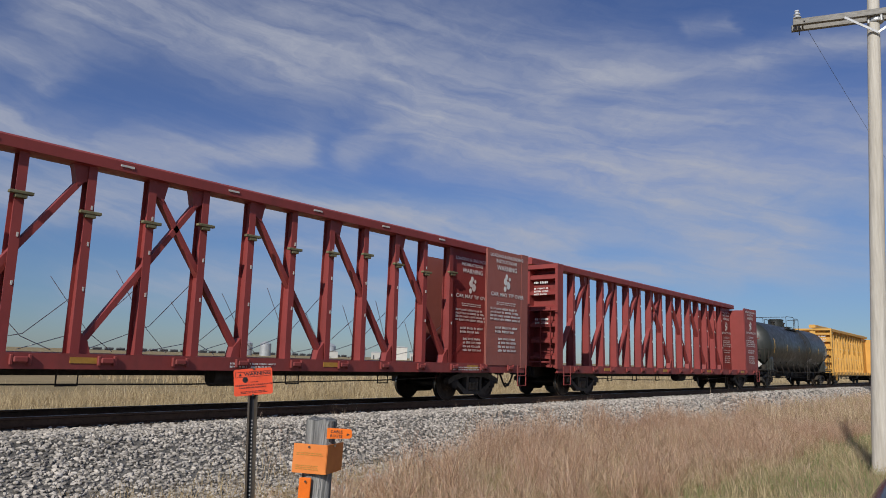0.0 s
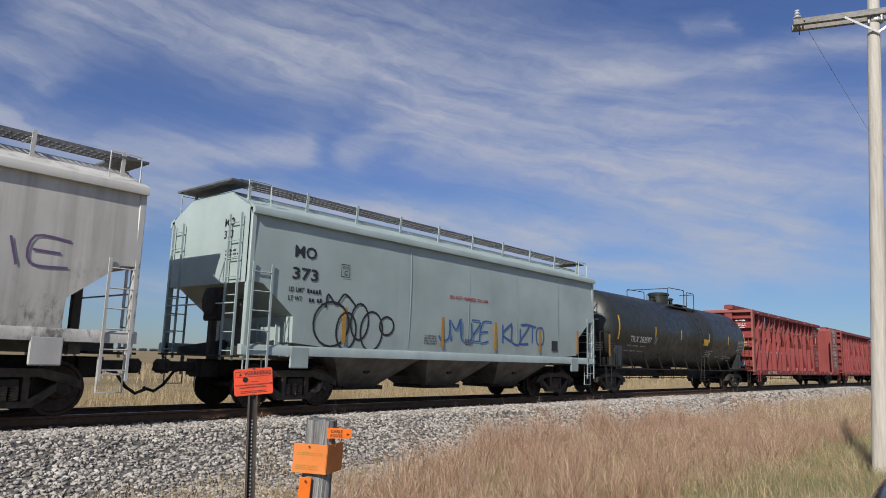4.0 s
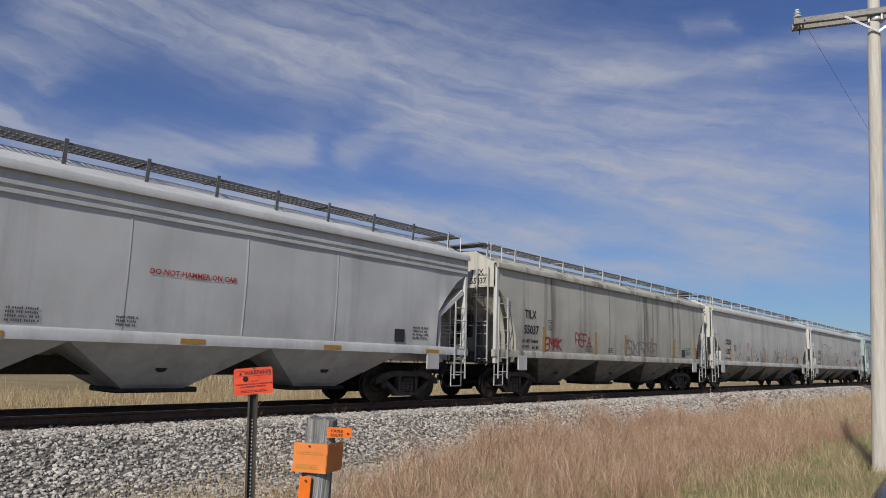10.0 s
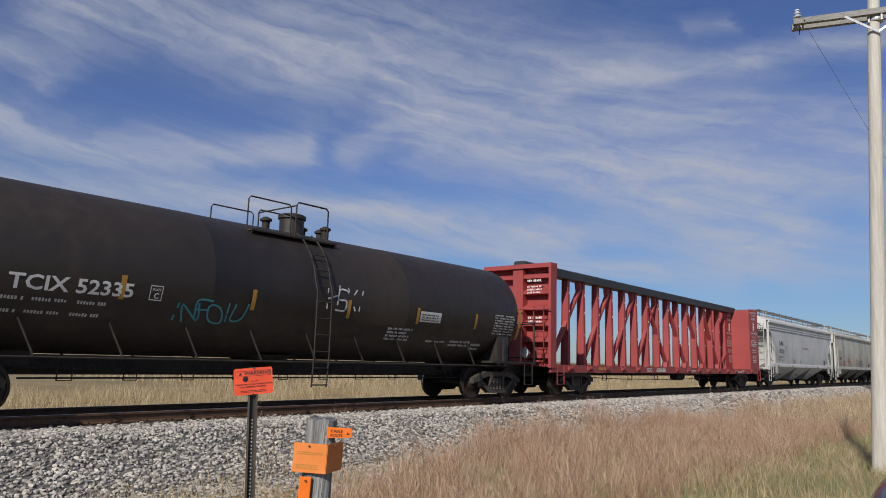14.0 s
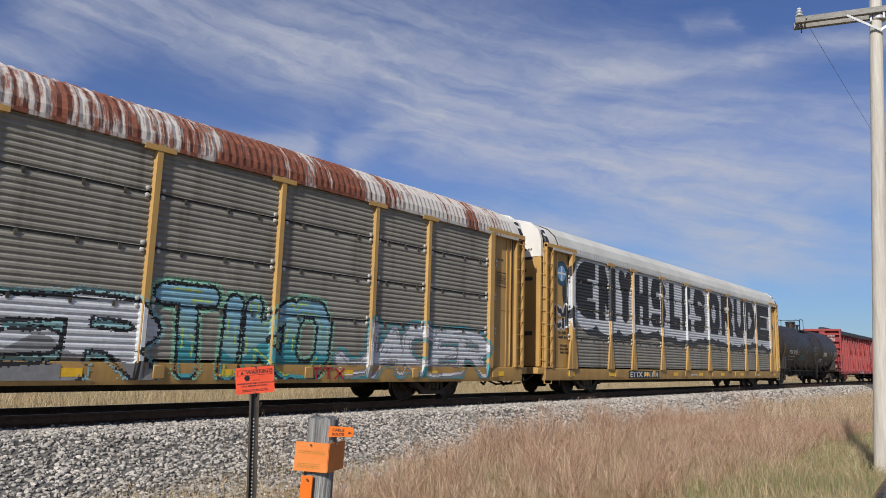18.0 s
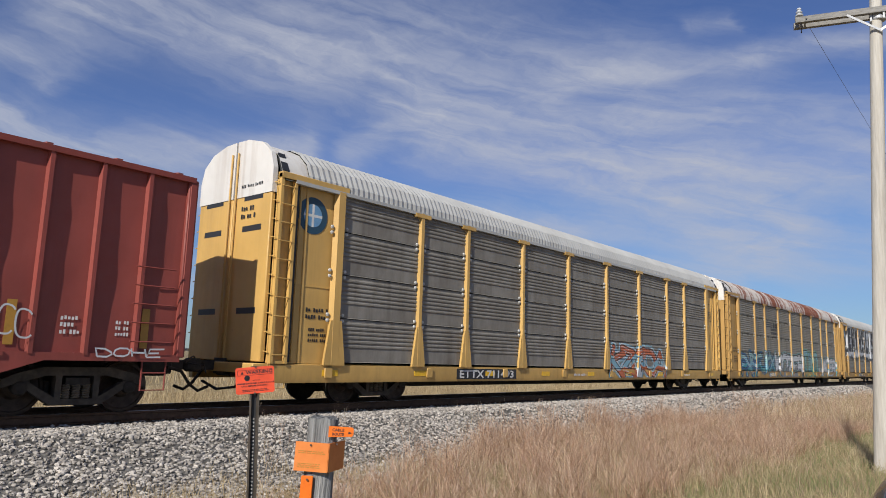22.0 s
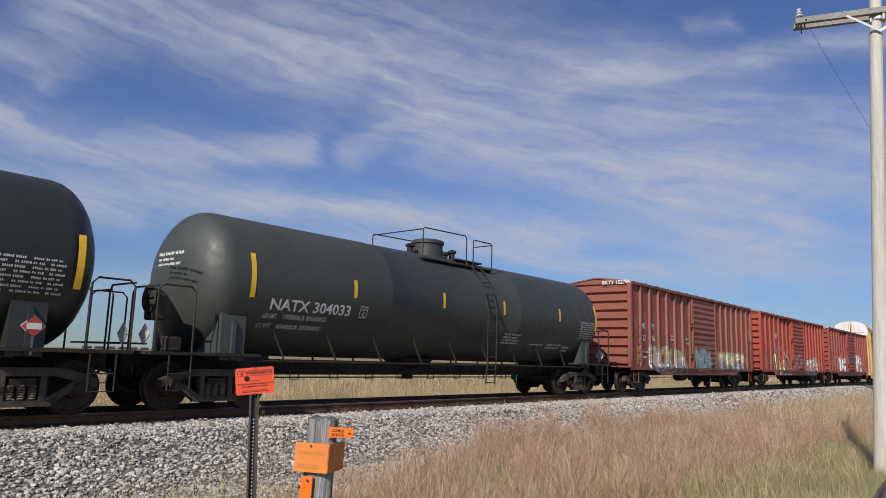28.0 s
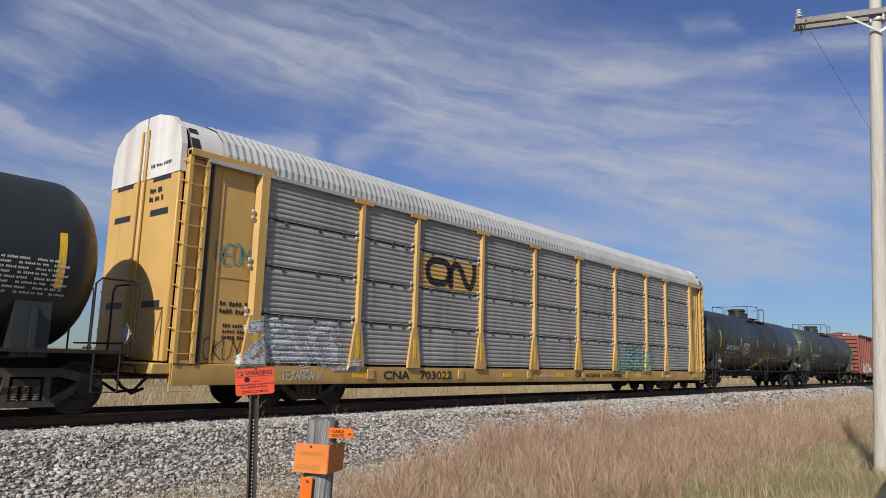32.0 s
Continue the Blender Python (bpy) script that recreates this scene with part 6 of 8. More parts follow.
def sweep(car):
    """The rounded white end of the lettered band with its black rim, and a small tag, on the end panel."""
    skin, cuts = rack_skin(), PANEL_CUTS[False]
    u, v = np.arange(-12.75, -11.5, 0.025), np.arange(1.9, 5.0, 0.025)
    U, V = np.meshgrid(u + 0.0125, v + 0.0125, indexing="ij")
    q = ((U + 9.9) / 2.35) ** 2 + ((V - 3.5) / 1.62) ** 2
    coat("painted_sweep", (q < 1.0) & (V < 4.8), u, v, skin, 0.003, BLACK_PAINT, car, cuts)
    coat("painted_sweep", (q < 0.80) & (V < 4.8), u, v, skin, 0.006, WHITE_TAG, car, cuts)
    rows = word_rows("CYM", -12.75, -11.7, 2.35, 2.95, 4, 0.25)
    mural(rows, (-12.75, -11.7, 2.35, 2.95), 0.075, [BLACK_PAINT], WHITE_TAG, WHITE_TAG, skin, car, cuts, su=0.02, sv=0.02)


def logo_bars(car, x0, x1, z0, z1, mat):
    """A plain stand-in for a painted mark: three slanted bars and a row of blocks."""
    for i in range(3):
        z = z1 - 0.12 * i
        v = [(x0, z - 0.06), (x0 + (x1 - x0) * 0.55, z - 0.06), (x0 + (x1 - x0) * 0.6, z), (x0 + 0.06, z)]
        on_panels("logo_bar", v, [(0, 1, 2, 3)], mat, car)
    for k, (u0, u1) in enumerate(((0.62, 0.78), (0.82, 1.0))):
        v = [(x0 + (x1 - x0) * u0, z1 - 0.32), (x0 + (x1 - x0) * u1, z1 - 0.32), (x0 + (x1 - x0) * u1, z1), (x0 + (x1 - x0) * u0, z1)]
        on_panels("logo_block", v, [(0, 1, 2, 3)], mat, car)
    for r in range(2):
        for k in range(8):
            a = x0 + (x1 - x0) * (0.42 + 0.07 * k)
            zz = z0 + 0.02 + 0.2 * (1 - r)
            on_panels("logo_block", [(a, zz), (a + 0.11, zz), (a + 0.11, zz + 0.13), (a, zz + 0.13)], [(0, 1, 2, 3)], mat, car)


def logo_loop(car, x0, x1, z0, z1, mat):
    """A plain stand-in for a painted mark: one broad band looping through two open curves."""
    w = (x1 - x0)
    h = z1 - z0
    ring = [(x0 + w * 0.40, z0 + 0.12), (x0 + w * 0.16, z0 + 0.10), (x0 + w * 0.06, z0 + h * 0.35), (x0 + w * 0.06, z0 + h * 0.68), (x0 + w * 0.16, z1 - 0.10), (x0 + w * 0.40, z1 - 0.12), (x0 + w * 0.46, z0 + h * 0.5), (x0 + w * 0.40, z0 + 0.12)]
    for pts in (ring, [(x0 + w * 0.50, z0), (x0 + w * 0.50, z0 + h * 0.6), (x0 + w * 0.58, z1 - 0.12), (x0 + w * 0.68, z1 - 0.2), (x0 + w * 0.80, z0 + 0.2), (x0 + w * 0.90, z0 + 0.10), (x0 + w * 0.97, z0 + 0.4), (x0 + w * 0.97, z1)]):
        v, f = ribbon(curve(pts, 6), 0.19)
        on_panels("logo_band", v, f, mat, car)


BLACK_TAG = flat_paint("black spray paint", (0.02, 0.02, 0.022))
TEAL_DARK = flat_paint("deep teal spray paint", (0.03, 0.15, 0.20))
LIME_TAG = flat_paint("lime spray paint", (0.42, 0.55, 0.12))
EMBLEM_DARK = flat_paint("emblem dark blue", (0.02, 0.07, 0.12))
EMBLEM_BLUE = flat_paint("emblem pale blue", (0.16, 0.34, 0.55))

# ---------------------------------------------------------------- boxcar


def dented(x, z, bays, seed):
    """How far the side sheet is pushed in between two ribs."""
    for a, b in bays:
        if a <= x <= b:
            k = math.sin(math.pi * (x - a) / (b - a)) * math.sin(math.pi * min(1.0, max(0.0, (z - 1.0) / 3.36)))
            return k * (0.020 + 0.030 * noise.noise((x * 0.9 + seed, 0.0, z * 1.1)) + 0.012 * noise.noise((x * 2.3, seed, z * 2.1)))
    return 0.0


def boxcar(x, length, paint, label, mark=None, peak=4.62, seed=0.0):
    h = length / 2
    car = start_car("boxcar", label, "boxcar", x)
    sets = running_gear(car, h + 0.75, h - 1.55, 0)
    ez = 4.36
    bm = bmesh.new()
    prism(bm, [(-1.43, 1.0), (-1.43, ez), (0, peak - 0.1), (1.50, ez), (1.50, 1.0)], "x", -h + 0.06, h - 0.06)
    part("body", bm, paint, car, "ribbed steel body")
    d0, d1 = -1.35, 1.75
    n = 7
    bays = [(a + (b - a) * i / n, a + (b - a) * (i + 1) / n) for a, b in ((-h, d0 - 0.12), (d1 + 0.12, h)) for i in range(n)]
    for a, b in bays:
        # the steel sheet of one bay, buckled between its ribs
        xs, zs = np.linspace(a, b, 9), np.linspace(1.0, ez, 25)
        vs = [(p, -1.50 + dented(p, q, bays, seed), q) for p in xs for q in zs]
        part("side_sheet", smooth(sheet("side_sheet", vs, [(i * 25 + j, (i + 1) * 25 + j, (i + 1) * 25 + j + 1, i * 25 + j + 1) for i in range(8) for j in range(24)])), paint, car, "buckled steel side sheet")
    bm = bmesh.new()
    box(bm, d0 - 0.12, d1 + 0.12, -1.50, -1.44, 1.0, ez)
    part("door_backing", bm, paint, car, soft=False)
    for s in (-1, 1):
        for i in range(n + 1):
            for a, b in ((-h, d0 - 0.12), (d1 + 0.12, h)):
                xx = a + (b - a) * i / n
                wd = 0.10 if i in (0, n) else 0.06
                bm = bmesh.new()
                prism(bm, [(xx - wd, s * 1.50), (xx - wd * 0.55, s * 1.585), (xx + wd * 0.55, s * 1.585), (xx + wd, s * 1.50)], "z", 1.02, ez - 0.02)
                part("side_post", bm, paint, car, soft=False)
        bm = bmesh.new()
        prism(bm, [(s * 1.48, ez - 0.06), (s * 1.60, ez - 0.06), (s * 1.61, ez + 0.04), (s * 1.50, ez + 0.06)], "x", -h - 0.02, h + 0.02)
        part("roof_edge", bm, paint, car)
        bm = bmesh.new()
        pts = [(-h, 1.05), (-h, 0.92), (-h + 2.3, 0.92), (-h + 2.9, 0.72), (h - 2.9, 0.72), (h - 2.3, 0.92), (h, 0.92), (h, 1.05)]
        prism(bm, pts, "y", s * 1.50, s * 1.57)
        box(bm, -h + 2.9, h - 2.9, s * 1.50, s * 1.60, 0.98, 1.05)
        part("side_sill", bm, paint, car)
        # sliding door
        bm = bmesh.new()
        prof = [(s * 1.56, 1.08)]
        for i in range(13):
            z = 1.14 + i * 0.245
            prof += [(s * 1.58, z), (s * 1.61, z + 0.05), (s * 1.61, z + 0.12), (s * 1.58, z + 0.17)]
        prof += [(s * 1.56, 4.28), (s * 1.52, 4.28), (s * 1.52, 1.08)]
        prism(bm, prof, "x", d0 + 0.08, d1 - 0.08)
        door = part("door", bm, paint, car, "ribbed sliding steel door", False)
        bm = bmesh.new()
        for xx in (d0 + 0.04, d1 - 0.04):
            box(bm, xx - 0.06, xx + 0.06, s * 1.52, s * 1.64, 1.05, 4.30)
        box(bm, d0, d1, s * 1.52, s * 1.63, 2.66, 2.72)
        part("door_frame", bm, paint, door, soft=False)
        bm = bmesh.new()
        for z in (1.5, 2.9):
            box(bm, d0 - 0.30, d0 + 0.10, s * 1.62, s * 1.68, z, z + 0.08, 0.01)
            lathe(bm, [(0.07, s * 1.60), (0.07, s * 1.68)], "y", 8, (d0 - 0.06, 0, z + 0.2))
        tube(bm, [(d0 + 0.0, s * 1.67, 1.2), (d0 + 0.0, s * 1.67, 4.1)], 0.02, 5)
        part("door_latch", bm, paint, door, soft=False)
        for z in (0.98, 4.28):
            bm = bmesh.new()
            box(bm, d0 - 2.6, d1 + 0.2, s * 1.58, s * 1.66, z, z + 0.06)
            part("door_track", bm, paint, car, soft=False)
        for e in (-1, 1):
            ladder(car, e * (h - 0.62), s * 1.64, 1.1, 2.75 if e > 0 else 2.75, 0.75, 5, paint, rails=False, name="grab_iron")
            step(car, e * (h - 0.45), s, paint)
    for e in (-1, 1):
        bm = bmesh.new()
        prof = [(e * (h - 0.06), 1.0)]
        for i in range(9):
            z = 1.10 + i * 0.355
            prof += [(e * (h - 0.05), z), (e * (h + 0.08), z + 0.06), (e * (h + 0.08), z + 0.18), (e * (h - 0.05), z + 0.25)]
        prof += [(e * (h - 0.06), 4.33)]
        prism(bm, prof, "y", -1.50, 1.50)
        prism(bm, [(-1.5, 4.33), (0, peak - 0.09), (1.5, 4.33)], "x", e * (h - 0.06), e * (h + 0.03))
        part("end_wall", bm, paint, car, "end wall with deep horizontal ribs", False)
        for y in (-1.50, 1.50):
            bm = bmesh.new()
            box(bm, e * (h - 0.10), e * (h + 0.10), y - 0.07, y + 0.07, 1.0, 4.36, 0.02)
            part("corner_post", bm, paint, car)
        ladder(car, e * (h + 0.16), 1.1, 1.1, 3.0, 0.42, 5, paint, "y", False, "grab_iron")
        bm = bmesh.new()
        box(bm, e * (h - 0.1), e * (h + 0.55), -0.32, 0.32, 0.66, 1.02, 0.02)
        part("draft_sill", bm, IRON, car)
        if mark:
            write(mark[2], 0.15, (lambda u, v: (-h - 0.10, -0.35 - u, 4.30 - 0.0 * u + v)) if e < 0 else (lambda u, v: (h + 0.10, 0.35 + u, 4.26 + v)), WHITE_PAINT, car)
    bm = bmesh.new()
    for i in range(14):
        xx = -h + 0.3 + i * (length - 0.6) / 13
        for s in (-1, 1):
            beam(bm, (xx, s * 1.58, ez + 0.05), (xx, s * 0.02, peak + 0.0), 0.10, 0.05)
    prism(bm, [(-1.58, ez + 0.02), (0, peak), (1.58, ez + 0.02), (1.58, ez - 0.01), (0, peak - 0.05), (-1.58, ez - 0.01)], "x", -h, h)
    part("roof", bm, ROOF_WORN, car, "ridged roof with flaking paint", False)
    bm = bmesh.new()
    tube(bm, [(-h + 2.8, -0.8, 0.6), (h - 2.8, -0.8, 0.6)], 0.018, 5)
    lathe(bm, [(0.05, -0.02), (0.2, 0.0), (0.2, 0.8), (0.05, 0.82)], "x", 12, (-0.8, -0.6, 0.62))
    for xx in (-2.6, 1.6, 3.0):
        tube(bm, [(xx, -1.3, 0.75), (xx + 0.1, -1.3, 0.52), (xx + 0.35, -1.3, 0.50)], 0.016, 4)
    part("brake_gear", bm, IRON, car, soft=False)
    if mark:
        for k, t in enumerate(mark[0]):
            write(t, 0.22, side(-h + 0.98 + 0.88 * k + (0.1 if len(t) == 1 else 0), 2.58, -1.507), WHITE_PAINT, car)
        for k, t in enumerate(mark[1]):
            write(t, 0.22, side(-h + 0.95 + 0.88 * k, 2.10, -1.507), WHITE_PAINT, car)
        stencils([(0, 0.2, 0.6, 0.12, 1), (0, 0, 0.55, 0.12, 1), (1.25, 0.16, 0.45, 0.1, 1), (1.25, 0, 0.45, 0.1, 1)], side(-h + 1.0, 1.4, -1.505), WHITE_PAINT, car)
        stencils([(0, 0, 0.32, 0.3, 2)], side(-h + 4.0, 2.2, -1.505), WHITE_PAINT, car)
        stencils([(0, 0, 0.3, 0.12, 1), (0.1, -0.2, 0.3, 0.12, 1)], side(-1.95, 2.3, -1.505), WHITE_PAINT, car)
        stencils([(0, 0, 0.32, 0.34, 3), (0.9, 0.0, 0.25, 0.3, 3)], side(h - 2.1, 1.35, -1.505), WHITE_PAINT, car)
    tapes(car, [-h + 0.6, -h + 3.2, -h + 5.5, d1 + 1.0, h - 2.9, h - 0.75], 1.15, 1.85, -1.51, AMBER_TAPE, 0.14)
    ribs = [(p + (q - p) * i / n, 0.10 if i in (0, n) else 0.06) for p, q in ((-h, d0 - 0.12), (d1 + 0.12, h)) for i in range(n + 1)]

    def skin(px, pz):
        if pz < 1.05:
            return -1.574 if pz < 0.98 else -1.605
        if d0 < px < d1:
            return -1.612
        y = 1.50 - dented(px, pz, bays, seed)
        for xx, wd in ribs:
            y = max(y, 1.50 + 0.086 * min(1.0, max(0.0, (wd - abs(px - xx)) / (0.45 * wd))))
        return -y - 0.004

    CARS.append((car, x, sets))
    return car, skin


ROOF_WORN = painted("flaking roof paint", (0.24, 0.07, 0.06), (0.42, 0.36, 0.34), (0.10, 0.04, 0.02), 0.6, 0.0, 0.6, 0.6)



def ring_mark(car, x, z):
    """A small round white warning mark with a dark rim and a bar across."""
    for k, (r0, mat) in enumerate(((0.17, RED_TAG), (0.135, WHITE_PAINT))):
        bm = bmesh.new()
        lathe(bm, [(r0, -1.632 - 0.002 * k), (0.0, -1.634 - 0.002 * k)], "y", 24, (x, 0, z))
        part("warning_disc", bm, mat, car, soft=False)
    bm = bmesh.new()
    prism(bm, [(x - 0.11, z + 0.08), (x - 0.08, z + 0.11), (x + 0.11, z - 0.08), (x + 0.08, z - 0.11)], "y", -1.642, -1.637)
    part("warning_bar", bm, RED_TAG, car, soft=False)


# ---------------------------------------------------------------- the train, front to rear
centerbeam(74.2, 23.4, YELLOW_CB, YELLOW_CB, "yellow centre-beam flat car, empty, far up the track", YELLOW_CB, panel_text=False)
tank_car(52.6, 16.4, BLACK_TANK, "black tank car with worn yellow strips", None, stripes=(-6.8, -4, -1, 2, 4.6, 6.9))
centerbeam(31.5, 22.3, CB_RED, CB_RED, "empty oxide red centre-beam flat car", None)
centerbeam(7.28, 22.45, CB_RED, CB_RED, "empty oxide red centre-beam flat car with slack cables", CB_PINK, True, ("AOK", "29242", -8.55), tx=-0.08)
tank_car(-13.72, 16.9, BLACK_TANK, "clean black tank car with yellow strips", "TILX 283597", dome=-0.13, lad=0.72, stripes=(-7.5, -4.1, -1.3, 2.25, 5.05, 7.65), mark_x=-6.37, mark_w=2.0, band=(1.52, 0.72, 2.16, 2.46, 0.0))
hopper(-30.65, 14.7, HOP_BLUE, "pale blue-grey covered hopper car with sprayed tags", ("MO", "373", -6.15, 3.24, 0.62, 0.72), 4.12, 3, tags=(
    ("JMUZE", -1.3, 1.0, 1.66, 2.22, BLUE_TAG, 0.06, 3), ("JMUZE", -1.24, 1.04, 1.64, 2.2, SKY_TAG, 0.018, 3), ("KUZTO", 1.6, 3.9, 1.70, 2.25, BLUE_TAG, 0.06, 9)), fit=HOP_BLUE)
BLUE_HOPPER = bpy.context.scene.objects["covered_hopper_car"]
for cx, cz, rx, rz in ((-5.0, 1.85, 0.52, 0.50), (-4.55, 1.72, 0.30, 0.42), (-4.15, 1.95, 0.28, 0.42), (-3.75, 1.75, 0.36, 0.46), (-3.25, 1.90, 0.24, 0.22)):
    ring = [(cx + rx * math.cos(q * math.tau / 20), cz + rz * math.sin(q * math.tau / 20)) for q in range(21)]
    tag_lines([ring], hop_side(0, 0, 4.12), BLACK_PAINT, BLUE_HOPPER, 0.05)
tag_lines([curve([(-5.2, 2.2), (-5.15, 2.5), (-4.9, 2.3), (-4.65, 2.55), (-4.3, 2.3)], 6)], hop_side(0, 0, 4.12), BLACK_PAINT, BLUE_HOPPER, 0.05)
write("DO NOT HAMMER ON CAR", 0.09, hop_side(-0.9, 2.78, 4.12), RED_TAG, BLUE_HOPPER, span=1.75)
C1 = hopper(-49.47, 18.9, HOP_GREY, "grey covered hopper car with black tags and grime", ("CRDX", "15348", -7.52, 2.28, 0.85, 0.93), 4.02, 4, tags=(
    ("SINKIE", 4.8, 8.1, 2.42, 2.88, PURPLE_TAG, 0.04, 21), ("**", 2.7, 4.1, 1.42, 2.0, RED_TAG, 0.09, 22), ("X", -1.75, -1.25, 1.62, 2.55, SHADOW_LINE, 0.09, 15), ("T", -0.75, -0.2, 1.9, 2.5, SHADOW_LINE, 0.03, 16)))
for cx, cz, rx, rz in ((-5.15, 2.22, 1.20, 0.83), (-3.15, 2.16, 0.88, 0.76)):
    ring = [(cx + rx * math.cos(q * math.tau / 32), cz + rz * math.sin(q * math.tau / 32)) for q in range(33)]
    tag_lines([ring], hop_side(0, 0, 4.02), SHADOW_LINE, C1, 0.035)
tag_lines([[(-5.15, 3.03), (-5.15, 2.25), (-4.7, 2.25), (-4.7, 1.45)], [(-5.5, 1.75), (-5.5, 2.2), (-4.9, 2.2)], [(-4.2, 2.15), (-3.85, 2.15)], [(-3.15, 2.9), (-3.2, 2.3), (-3.6, 2.05)], [(-2.9, 1.9), (-2.5, 1.5)], [(-2.75, 2.1), (-2.45, 2.1)]], hop_side(0, 0, 4.02), SHADOW_LINE, C1, 0.03)
C2 = hopper(-69.45, 18.9, HOP_STAIN, "grey covered hopper car, rust stained, with faint tags", ("CRDX", "15327", -7.53, 2.30, 0.9, 0.95), 4.02, 4, tags=(
    ("BLOCK", -1.5, 0.0, 1.55, 2.12, SHADOW_LINE, 0.025, 31), ("****", 1.3, 2.6, 1.5, 2.1, SHADOW_LINE, 0.025, 32), ("***", 3.3, 4.4, 1.5, 2.0, SHADOW_LINE, 0.02, 33), ("**", 5.2, 6.2, 1.5, 2.1, SHADOW_LINE, 0.02, 34)))
ring_mark(C2, 3.93, 2.22)
ring_mark(C2, -3.77, 2.31)
hopper(-88.42, 17.2, HOP_TAN, "brown-streaked grey covered hopper car with red tags", ("TILX", "55037", -7.0, 2.48, 0.65, 0.85), 4.0, 3, tags=(
    ("SMAK", -5.8, -4.75, 1.52, 1.92, RED_TAG, 0.05, 41), ("REFA", -3.85, -2.75, 1.72, 2.12, RED_TAG, 0.04, 42), ("*****", 0.0, 2.95, 1.52, 2.05, GREY_TAG, 0.05, 43), ("*****", 0.1, 2.9, 1.52, 2.0, GREY_TAG, 0.04, 44)), ends=((0.12, 3.32), (0.55, 2.95), (0.92, 2.45), (1.14, 1.85), (1.20, 1.40)))
SHPX = hopper(-106.7, 17.0, HOP_PALE, "clean pale grey covered hopper car with open ends", ("SHPX", "455125", -6.24, 2.58, 0.87, 1.11), 4.0, 3, True, True, ends=((0.13, 3.50), (0.58, 3.23), (1.00, 2.80), (1.33, 2.37), (1.36, 1.40)))
write("DO NOT HAMMER ON CAR", 0.10, side(-0.8, 2.5, -1.634), RED_TAG, SHPX, span=1.8)
centerbeam(-128.0, 22.9, CB_RED2, CB_CHORD, "empty bright red centre-beam flat car with a dark top chord", CB_RED2, False, ("SOO", "600688", -3.88), top=4.46, ct=4.63, deep=0.33, fin=1.5, tx=-0.28)
tank_car(-149.25, 16.8, BROWN_TANK, "rusty black tank car with a pale sprayed tag", "TCIX 52335", 1.50, 2.53, 0.08, -0.35, stripes=(-7.6, -4.6, -1.9, 0.71, 3.11, 5.58, 7.75), mark_x=-6.35, mark_w=2.0, sz=-0.24, small=True, plates=((3.25, 2.08, 0.83, 0.27),), tag=(
    (0.038, 51, 0.09, 2.2, 1.15, 0.5, WHITE_TAG), (0.038, 52, -3.6, 1.75, 1.6, 0.4, TEAL_TAG)))
RACK1 = auto_rack(-171.88, AR_PANEL2, AR_ROOF, AR_YELLOW2, "yellow auto rack with huge black and white lettering", "ETTX 711174", -7.3)
big_letters(RACK1, "ENYHSLESORUDE", ((-11.55, -10.05), (-9.83, -8.46), (-8.20, -7.04), (-6.86, -5.48), (-5.26, -3.72), (-3.34, -2.15), (-1.92, -0.84), (-0.50, 1.02), (1.34, 3.00), (3.24, 5.03), (5.22, 6.91), (7.08, 8.85), (9.19, 11.57)), 2.69, 4.70, 2.30, 4.82)
emblem(RACK1, -12.3, 4.1)
sweep(RACK1)
write("2010", 0.34, side(11.92, 3.36, -1.50), WHITE_TAG, RACK1, span=0.75)
write("2010", 0.28, side(11.94, 3.39, -1.504), BLACK_PAINT, RACK1, span=0.7)
RACK2 = auto_rack(-200.04, AR_PANEL2, AR_RUST, AR_YELLOW2, "yellow auto rack with a rusted roof and teal graffiti", "850305", -6.4, flare=False)
SK, CU = rack_skin(False, False), PANEL_CUTS[False]
mural(word_rows("*******", -11.5, -5.3, 0.86, 1.86, 61, 0.5, 0.0), (-11.5, -5.3, 0.86, 1.86), 0.105, [TEAL_TAG, SKY_TAG, MINT_TAG], BLACK_TAG, BLUE_TAG, SK, RACK2, CU, 61, shine=WHITE_TAG, back=TEAL_DARK, z_min=0.60)
mural(word_rows("KOZER", -4.95, 1.5, 0.72, 1.86, 62, 0.22, 0.12), (-4.95, 1.5, 0.72, 1.86), 0.17, [GREY_TAG, WHITE_TAG, WHITE_TAG], BLACK_TAG, MINT_TAG, SK, RACK2, CU, 62, z_min=0.60)
mural(word_rows("TIKO", 1.75, 5.5, 0.82, 2.18, 63, 0.18, 0.10), (1.75, 5.5, 0.82, 2.18), 0.17, [TEAL_TAG, MINT_TAG, SKY_TAG], BLACK_TAG, GREEN_TAG, SK, RACK2, CU, 63, shine=LIME_TAG, z_min=0.60)
mural(word_rows("JACER", 6.0, 11.45, 0.86, 1.80, 64, 0.2, 0.12), (6.0, 11.45, 0.86, 1.80), 0.15, [WHITE_TAG, WHITE_TAG], GREY_TAG, TEAL_TAG, SK, RACK2, CU, 64, shine=GREY_TAG, z_min=0.60)
tag_lines(word_rows("TTX", 5.2, 6.2, 0.60, 0.84, 0, 0.05), side(0, 0, -1.572), RED_TAG, RACK2, 0.05)
logo_bars(RACK2, -6.7, -4.35, 3.1, 3.82, BLACK_PAINT)
RACK3 = auto_rack(-228.30, AR_PANEL3, AR_ROOF, AR_YELLOW, "yellow auto rack with tan-grey side panels", "ETTX 711493", -7.2, banded=True)
SK, CU = rack_skin(True), PANEL_CUTS[True]
